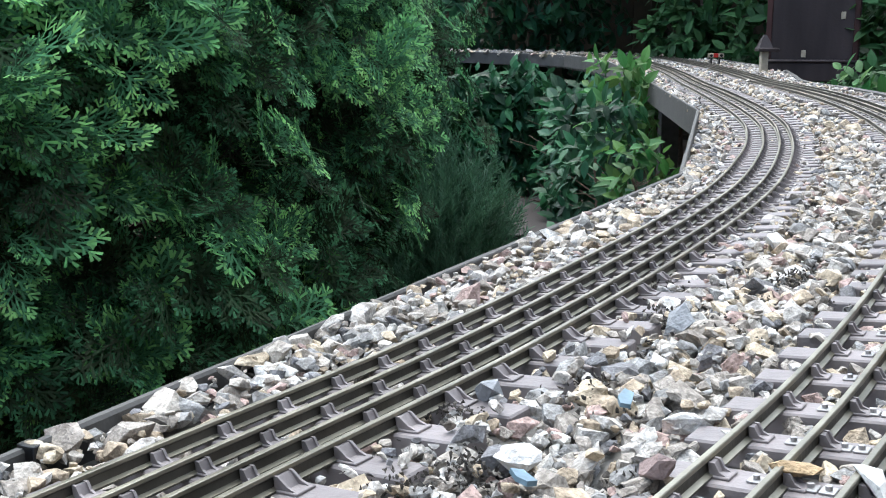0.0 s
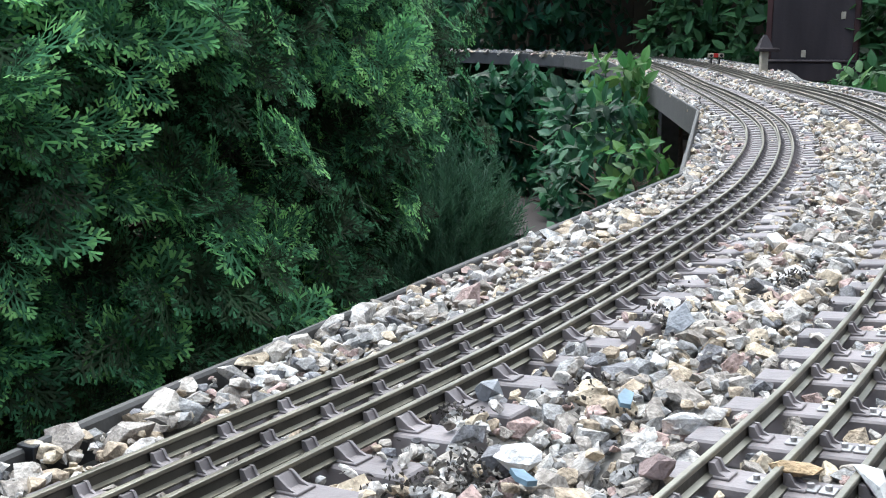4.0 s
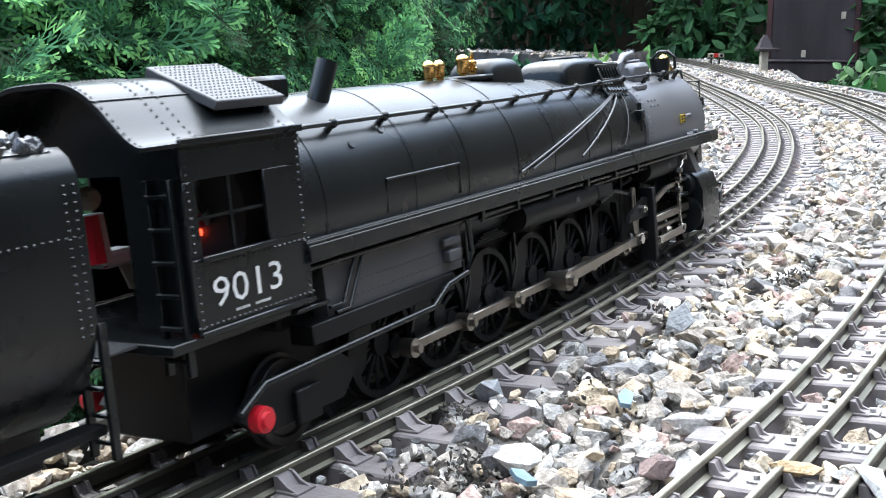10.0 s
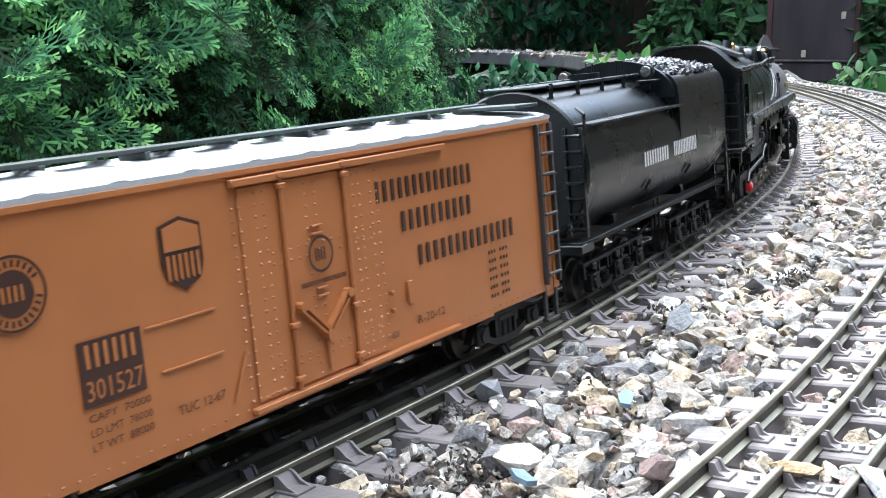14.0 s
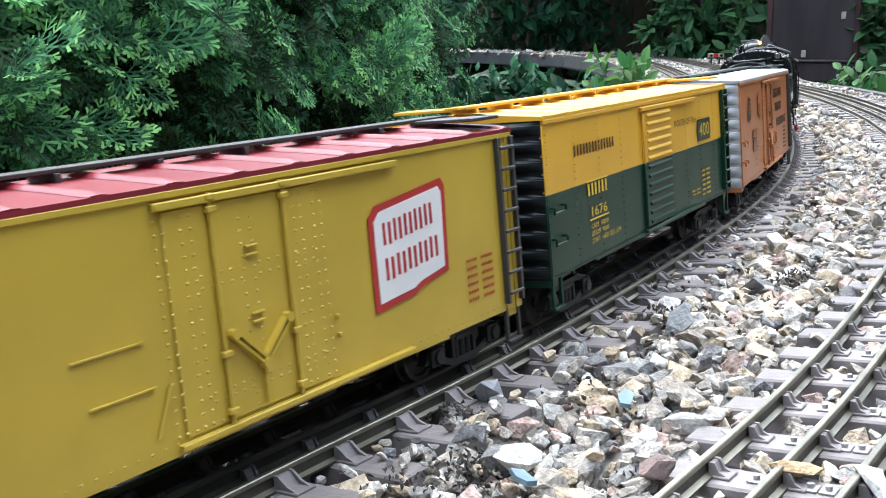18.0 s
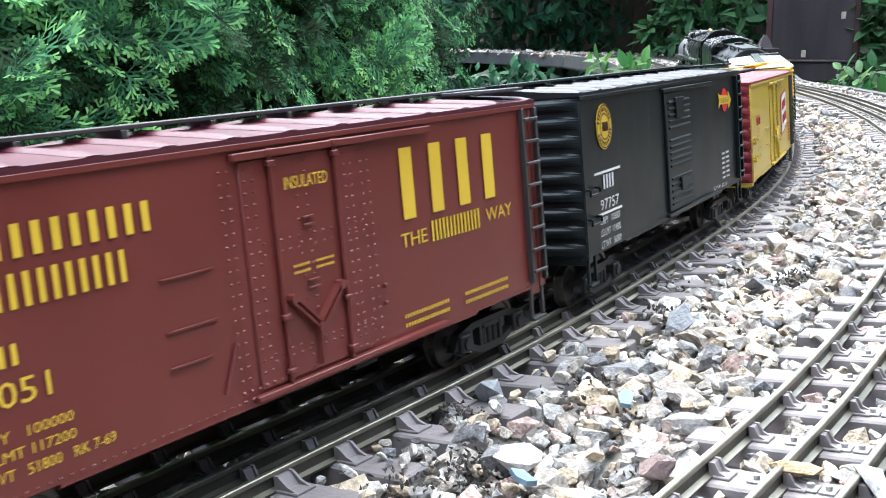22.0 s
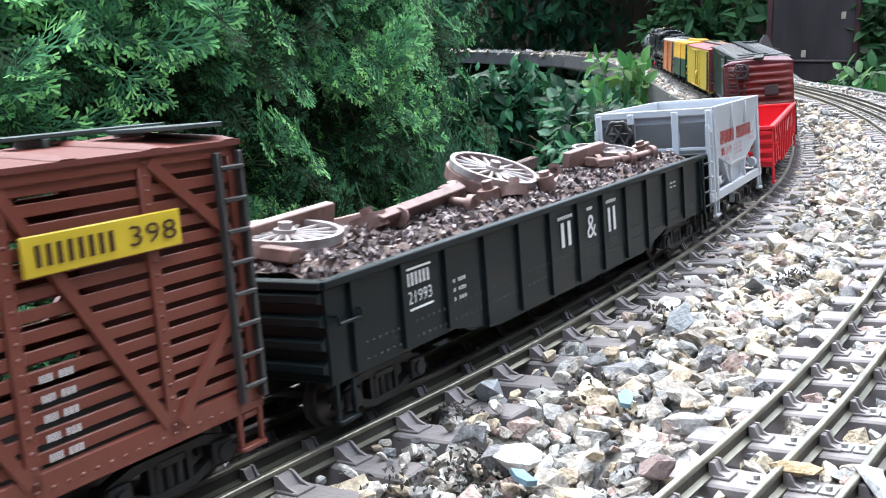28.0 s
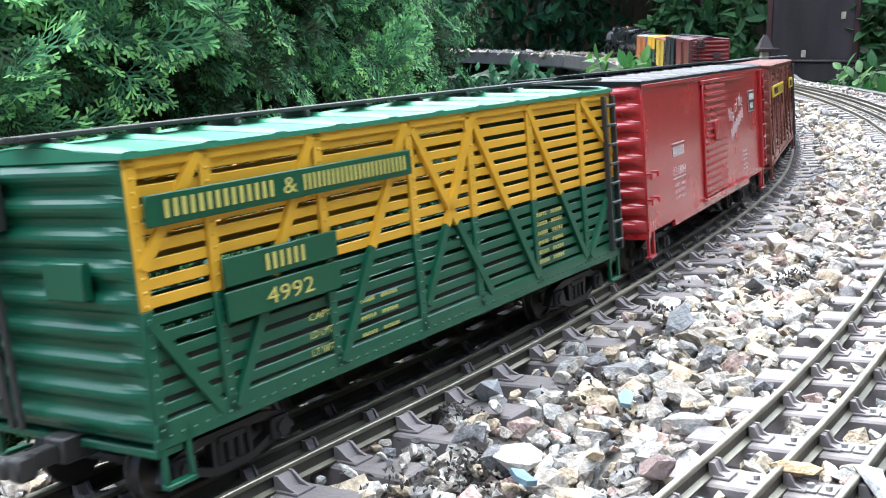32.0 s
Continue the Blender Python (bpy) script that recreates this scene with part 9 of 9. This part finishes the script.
    for ax in AXLES:
        for sd, mm in ((-1, me), (1, me2)):
            w_ = part("driving_wheel", mm, None, eng, "black spoked driving wheel")
            SPINS.append((w_, ax, sd))
            add_spokes(w_, DRIVER_R, 15, SOOT, 0.24, 0.13)
        bm = bmesh.new()
        cyl(bm, (ax, -0.024, DRIVER_R), (ax, 0.024, DRIVER_R), 0.005, seg=10)
        part("driving_axle", bm, WHEEL, eng)
    # side rods and main rods, drawn with the crank pin of the main axle at the origin
    for sd in (-1, 1):
        bm = bmesh.new()
        y0, y1 = sd * 0.0365, sd * 0.0395
        offs = [a - AXLES[3] for a in AXLES]
        for a, b in zip(offs, offs[1:]):
            box(bm, a, b, y0, y1, -0.0024, 0.0024, 0.0004)
        for a in offs:
            cyl(bm, (a, sd * 0.035, 0), (a, sd * 0.0425, 0), 0.0048 if a else 0.0056, seg=14)
            cyl(bm, (a, sd * 0.0425, 0), (a, sd * 0.0455, 0), 0.0024, seg=8)
        r_ = part("side_rod", bm, ROD, eng, "bright machined side rod")
        RODS.append((r_, "side", sd))
        bm = bmesh.new()
        LM = MAIN_ROD
        prism(bm, [(0.004, -0.0032), (LM - 0.004, -0.0022), (LM - 0.004, 0.0022), (0.004, 0.0032)], "y", sd * 0.0435, sd * 0.0470)
        cyl(bm, (0, sd * 0.042, 0), (0, sd * 0.0495, 0), 0.0062, seg=16)
        cyl(bm, (0, sd * 0.0495, 0), (0, sd * 0.0535, 0), 0.0034, seg=8)
        cyl(bm, (LM, sd * 0.043, 0), (LM, sd * 0.0480, 0), 0.0038, seg=12)
        r_ = part("main_rod", bm, ROD, eng, "bright machined main rod")
        RODS.append((r_, "main", sd))
        bm = bmesh.new()
        box(bm, -0.006, 0.032, sd * 0.0405, sd * 0.0440, -0.0058, 0.0050, 0.0008)
        box(bm, 0.004, 0.030, sd * 0.0440, sd * 0.0470, -0.0030, 0.0030, 0.0008)
        prism(bm, [(-0.004, 0.004), (0.003, 0.004), (0.006, 0.014), (0.002, 0.015), (-0.006, 0.013)], "y", sd * 0.0425, sd * 0.0455)
        prism(bm, [(0.020, 0.0), (0.034, -0.003), (0.036, -0.0075), (0.030, -0.0085), (0.018, -0.004)], "y", sd * 0.0455, sd * 0.0480)
        r_ = part("crosshead", bm, ROD, eng, "steel crosshead")
        RODS.append((r_, "cross", sd))
        bm = bmesh.new()
        cyl(bm, (0, sd * 0.0470, 0), (0, sd * 0.0500, 0), 0.0034, seg=8)
        cyl(bm, (0.033, sd * 0.0480, -0.0060), (0.033, sd * 0.0515, -0.0060), 0.0026, seg=8)
        part("crosshead_pin", bm, M["steel"], r_, "bright steel pin")
        bm = bmesh.new()
        box(bm, 0, 0.053, sd * 0.0485, sd * 0.0500, -0.0013, 0.0013, 0.0003)
        for x in (0.0, 0.053):
            cyl(bm, (x, sd * 0.0478, 0), (x, sd * 0.0508, 0), 0.0023, seg=10)
        r_ = part("union_link", bm, ROD, eng)
        RODS.append((r_, "union", sd))
        bm = bmesh.new()
        prism(bm, [(-0.0011, -LEVER), (0.0011, -LEVER), (0.0019, -LEVER * 0.45), (0.0014, 0.003), (-0.0014, 0.003), (-0.0019, -LEVER * 0.45)], "y", sd * 0.0465, sd * 0.0483)
        for z in (-LEVER, -0.006, 0.002):
            cyl(bm, (0, sd * 0.0460, z), (0, sd * 0.0500, z), 0.0024, seg=8)
        r_ = part("combination_lever", bm, M["steel"], eng, "bright steel lever")
        RODS.append((r_, "lever", sd))
    return eng


def crank_angle(t, sd):
    """The angle of the crank pin on one side at t seconds."""
    turn = (travelled(t) - travelled(10.0)) / DRIVER_R
    return radians(-24) - turn + (0 if sd < 0 else radians(90))


def run_gear(times):
    for w_, ax, sd in SPINS:
        walk(w_, [(t, Matrix.Translation((ax, sd * HALF_GAUGE, DRIVER_R)) @ Matrix.Rotation(-crank_angle(t, sd), 4, "Y")) for t in times])
    for r_, kind, sd in RODS:
        rows = []
        for t in times:
            a = crank_angle(t, sd)
            px_, pz_ = AXLES[3] + CRANK * math.cos(a), DRIVER_R + CRANK * math.sin(a)
            dz = 0.026 - pz_
            reach = math.sqrt(MAIN_ROD**2 - dz**2)
            if kind == "side":
                m = Matrix.Translation((px_, 0, pz_))
            elif kind == "main":
                m = Matrix.Translation((px_, 0, pz_)) @ Matrix.Rotation(-math.asin(dz / MAIN_ROD), 4, "Y")
            elif kind == "cross":
                m = Matrix.Translation((px_ + reach, 0, 0.026))
            else:
                arm = px_ + reach + 0.033
                swing = math.asin(max(-0.9, min(0.9, (0.198 - arm - 0.053) / LEVER)))
                foot_x, foot_z = 0.198 - LEVER * math.sin(swing), 0.056 - LEVER * math.cos(swing)
                if kind == "lever":
                    m = Matrix.Translation((0.198, 0, 0.056)) @ Matrix.Rotation(swing, 4, "Y")
                else:
                    m = Matrix.Translation((arm, 0, 0.020)) @ Matrix.Rotation(-math.atan2(foot_z - 0.020, foot_x - arm), 4, "Y")
            rows.append((t, m))
        walk(r_, rows)


def tender():
    td, L = vehicle("tender", 2.43, 2.06, "black model tender heaped with shiny coal", "tender")
    CARS[td] = (CARS[td][0], 0.122)
    zc, r = 0.0865, 0.0505
    bm = bmesh.new()
    turned(bm, [(-0.1765, 0.0490), (-0.175, r), (0.03, r)], 48, zc)
    part("water_tank", bm, SATIN, td, "satin black cylindrical water tank")
    # coal bunker with rolled shoulders
    o = []
    for i in range(13):
        a = radians(-62 + 62 * i / 12)
        o.append((r * math.cos(a), zc + r * math.sin(a)))
    o += [(0.0505, 0.118), (0.0495, 0.128), (0.0465, 0.134), (0.042, 0.1375)]
    outline = o + [(-p_, q_) for p_, q_ in reversed(o)]
    bm = bmesh.new()
    prism(bm, outline, "x", 0.018, 0.152)
    part("coal_bunker", bm, SATIN, td, "satin black coal bunker")
    rivets(td, column(0.021, 0.09, 0.130, 0.0028) + column(0.145, 0.075, 0.125, 0.0028) + column(0.149, 0.075, 0.125, 0.0028) + row(0.108, 0.115, 0.150, 0.003), SATIN, r=0.0006, y=-0.0506)
    rivets(td, [(x + dx, z) for x in (-0.125, -0.095, -0.052) for k, z in enumerate(np.arange(0.090, 0.106, 0.0032)) for dx in ((0, 0.0025) if k % 2 else (0.00125,))], SATIN, r=0.0007, y=-0.0502)
    bars(td, 5, -0.0735, -0.0165, 0.0765, 0.0865, WHITE, y=-0.0512)
    bars(td, 7, -0.004, 0.057, 0.0770, 0.0875, WHITE, y=-0.0512)
    n, m_ = 26, 16
    vs, fs = [], []
    for i in range(n + 1):
        for j in range(m_ + 1):
            x, y = 0.026 + 0.122 * i / n, -0.044 + 0.088 * j / m_
            hump = (1 - (y / 0.046) ** 2) * (0.35 + 0.65 * math.sin(math.pi * min(1, (i + 4) / (n + 6))))
            vs.append((x, y, 0.136 + 0.0115 * hump + 0.0015 * noise.noise((x * 200, y * 200, 0))))
    for i in range(n):
        for j in range(m_):
            a = i * (m_ + 1) + j
            fs.append((a, a + m_ + 1, a + m_ + 2, a + 1))
    heap = part("coal_heap", mesh_of("coal_heap", vs, fs, COALM), None, td, "heap of glossy black coal")
    rng = random.Random(9)
    shapes = []
    for _ in range(6):
        b2 = rock(rng, 20)
        me = bpy.data.meshes.new("lump")
        b2.to_mesh(me)
        b2.free()
        shapes.append((np.array([v.co[:] for v in me.vertices]), np.array([p_.vertices[:] for p_ in me.polygons])))
    placed = []
    for _ in range(700):
        v = vs[rng.randrange(len(vs))]
        s_ = rng.uniform(0.004, 0.0085)
        placed.append((rng.randrange(6), np.array(Matrix.Translation((v[0] + rng.uniform(-.003, .003), v[1] * 0.97 + rng.uniform(-.002, .002), v[2] + 0.001)) @ Euler((rng.random() * 6, rng.random() * 6, rng.random() * 6)).to_matrix().to_4x4() @ Matrix.Diagonal((s_, s_, s_, 1)))))
    tagged(part("coal_lump", scatter("coal_lump", shapes, placed, COALM, 3), None, heap), kind="stuff")
    # bulkhead behind the coal
    bm = bmesh.new()
    prism(bm, [(0.0485 * math.cos(math.pi * i / 18), 0.120 + 0.030 * math.sin(math.pi * i / 18) ** 0.9) for i in range(19)], "x", 0.012, 0.018)
    part("bulkhead", bm, SATIN, td)
    for sd in (-1, 1):
        block(td, "tank_walkway", SATIN, (-0.176, 0.018, sd * 0.040, sd * 0.0535, 0.1125, 0.1142), bevel=0.0004)
        tube(td, "tank_handrail", [(-0.170, sd * 0.024, 0.1375), (-0.06, sd * 0.024, 0.1385), (0.012, sd * 0.024, 0.1385)], 0.0012, SATIN)
        for x in (-0.165, -0.12, -0.075, -0.03, 0.008):
            bm = bmesh.new()
            cyl(bm, (x, sd * 0.024, 0.129), (x, sd * 0.024, 0.1395), 0.0015, seg=8)
            part("stanchion", bm, SATIN, td)
        ladder(td, -0.176, sd * 0.0415, 0.045, 0.112, 7, SATIN, axis="y", half=0.0055)
        ladder(td, 0.1525, sd * 0.0435, 0.030, 0.078, 5, SATIN, axis="y", half=0.0055)
        tube(td, "hatch_rail", [(-0.010, sd * 0.012, 0.136), (-0.010, sd * 0.012, 0.150), (0.004, sd * 0.012, 0.150), (0.004, sd * 0.012, 0.137)], 0.0008, SATIN)
        block(td, "side_sill", SOOT, (-0.181, 0.155, sd * 0.036, sd * 0.0455, 0.0385, 0.0420), bevel=0.0006)
        for x in (-0.10, 0.06):
            block(td, "tank_saddle", SATIN, (x, x + 0.006, sd * 0.014, sd * 0.036, 0.0400, 0.0475), bevel=0.0005)
        for x in (-0.055, 0.045):
            bm = bmesh.new()
            cyl(bm, (x, sd * 0.0440, 0.0585), (x + 0.0015, sd * 0.0480, 0.0655), 0.0009, 0.0014, seg=6)
            part("tank_cleat", bm, SOOT, td)
        bm = bmesh.new()
        box(bm, -0.008, 0.008, sd * 0.026, sd * 0.040, 0.1330, 0.1345, 0.0005)
        box(bm, -0.002, 0.003, sd * 0.031, sd * 0.035, 0.1260, 0.1400, 0.0005)
        lamp = part("lamp_bracket", bm, SATIN, td)
        bm = bmesh.new()
        cyl(bm, (-0.004, sd * 0.033, 0.1405), (0.005, sd * 0.033, 0.1405), 0.0052, 0.0040, seg=16)
        cyl(bm, (-0.0052, sd * 0.033, 0.1405), (-0.004, sd * 0.033, 0.1405), 0.0055, seg=16)
        part("lamp_drum", bm, SATIN, lamp, "small black backing lamp")
        bm = bmesh.new()
        cyl(bm, (-0.0060, sd * 0.033, 0.1405), (-0.0052, sd * 0.033, 0.1405), 0.0038, 0.0043, seg=16)
        part("lamp_lens", bm, M["steel"], lamp, "pale glossy lens")
    block(td, "roof_walk", ROOFWALK, (-0.176, 0.010, -0.018, 0.018, 0.1370, 0.1385), bevel=0.0004)
    bm = bmesh.new()
    cyl(bm, (-0.045, 0, 0.136), (-0.045, 0, 0.143), 0.011, seg=20)
    part("water_hatch", bm, SATIN, td)
    block(td, "rear_deck", SATIN, (-0.190, -0.170, -0.048, 0.048, 0.0360, 0.0415), bevel=0.0006)
    block(td, "centre_sill", FRAME, (-0.185, 0.155, -0.010, 0.010, 0.022, 0.042), bevel=0.0008)
    tube(td, "rear_handrail", [(-0.1785, -0.030, 0.085), (-0.1785, 0.030, 0.085)], 0.0008, SATIN)
    rear = letters(td, "9013", -0.012, 0.012, 0.104, 0.112, WHITE)
    rear.matrix_basis = Matrix.Translation((-0.1772, 0.024, 0.100)) @ Matrix.Rotation(radians(-90), 4, "Z") @ Matrix.Diagonal((0.022, 1, 0.009, 1))
    for sd in (-1, 1):
        valve = block(td, "brake_valve", SOOT, (-0.030, -0.016, sd * 0.040, sd * 0.030, 0.0270, 0.0345), bevel=0.0008)
        for x in (-0.0285, -0.0185):
            block(valve, "strap", SOOT, (x, x + 0.0015, sd * 0.0405, sd * 0.0420, 0.0250, 0.0480), bevel=0.0003)
        tube(valve, "brake_pipe", [(-0.030, sd * 0.037, 0.031), (-0.040, sd * 0.037, 0.029), (-0.050, sd * 0.034, 0.024)], 0.0012, SOOT)
        tube(valve, "brake_pipe", [(-0.016, sd * 0.037, 0.031), (-0.004, sd * 0.037, 0.027), (0.006, sd * 0.034, 0.022)], 0.0012, M["steel"])
        tube(td, "corner_handrail", [(-0.1755, sd * 0.0500, 0.107), (-0.1790, sd * 0.0500, 0.107), (-0.1790, sd * 0.0500, 0.120), (-0.1755, sd * 0.0440, 0.124)], 0.0011, SATIN)
    # six-wheel bogies: cast frames with openings, journal boxes, springs and equalisers
    bm = bmesh.new()
    box(bm, -0.058, 0.058, -0.003, 0.001, 0.0232, 0.0258, 0.0006)
    box(bm, -0.055, 0.055, -0.002, 0.001, 0.0150, 0.0172, 0.0006)
    for x in (-0.056, -0.036, -0.030, -0.014, -0.008, 0.008, 0.014, 0.030, 0.036, 0.056):
        box(bm, x - 0.0014, x + 0.0014, -0.0028, 0.001, 0.0155, 0.0245, 0.0004)
    for x in (-0.044, 0, 0.044):
        prism(bm, [(x - 0.0075, 0.0175), (x - 0.0070, 0.0085), (x - 0.0045, 0.0062), (x + 0.0045, 0.0062), (x + 0.0070, 0.0085), (x + 0.0075, 0.0175)], "y", -0.0048, 0.001)
        cyl(bm, (x, -0.0048, 0.0120), (x, -0.0068, 0.0120), 0.0044, 0.0038, seg=12)
        box(bm, x - 0.0052, x + 0.0052, -0.0062, -0.0040, 0.0168, 0.0182, 0.0004)
        box(bm, x - 0.0040, x + 0.0040, -0.0052, 0.0, 0.0205, 0.0248, 0.0006)
    for x in (-0.022, 0.022):
        for k in range(5):
            cyl(bm, (x, -0.0015, 0.0085 + 0.0016 * k), (x, -0.0015, 0.0094 + 0.0016 * k), 0.0042, seg=10)
        prism(bm, [(x - 0.015, 0.0100), (x - 0.008, 0.0045), (x + 0.008, 0.0045), (x + 0.015, 0.0100), (x + 0.012, 0.0105), (x + 0.006, 0.0078), (x - 0.006, 0.0078), (x - 0.012, 0.0105)], "y", -0.0035, 0.0)
        for q in (-0.012, 0.012):
            cyl(bm, (x + q, -0.0030, 0.0198), (x + q, -0.0040, 0.0198), 0.0012, seg=6)
    me = bpy.data.meshes.new("side_frame")
    bm.to_mesh(me)
    bm.free()
    me.materials.append(SOOT)
    for x in (-0.110, 0.072):
        bogie(td, x, (-0.044, 0, 0.044), me)
    coupler(td, -0.186, -1)
    tube(td, "drawbar", [(0.150, 0, 0.026), (0.185, 0, 0.026)], 0.003, DULL)
    return td


def crew_doll():
    """A small seated doll as one plain shape."""
    bm = bmesh.new()
    cyl(bm, (0, 0, 0), (0, 0, 0.020), 0.0075, 0.0060, seg=10)
    n1 = len(bm.faces)
    box(bm, 0.0, 0.018, -0.006, 0.006, -0.003, 0.004, 0.0015)
    cyl(bm, (0.016, 0, 0), (0.020, 0, -0.014), 0.0040, 0.0032, seg=8)
    n0 = len(bm.faces)
    bmesh.ops.create_uvsphere(bm, u_segments=10, v_segments=7, radius=0.0052, matrix=Matrix.Translation((0.001, 0, 0.0265)))
    bm.faces.ensure_lookup_table()
    for f in bm.faces[n0:]:
        f.material_index = 1
    for f in bm.faces[n1:n0]:
        f.material_index = 2
    me = bpy.data.meshes.new("driver_doll")
    bm.to_mesh(me)
    bm.free()
    me.materials.append(REDPART)
    me.materials.append(M["sandstone"])
    me.materials.append(M["white"])
    return tagged(new("driver_doll", me), "small seated doll in red inside the cab", "doll")


M["pipe"] = material("grey_pipe", (0.13, 0.13, 0.135), 0.35, 0.7, 0.2, 60, 0.08, 300)
ENGINE = locomotive()
tender()
DOLL = crew_doll()


def motions():
    times = [i * 0.5 for i in range(65)]
    for car, (mid, half) in CARS.items():
        walk(car, [(t, car_pose(mid, half, t)) for t in times])
    mid, half = CARS[ENGINE]
    walk(DOLL, [(t, car_pose(mid, half, t) @ pose(-0.292, 0.030, 0.086)) for t in times])
    run_gear([i * 0.1 for i in range(321)])


motions()
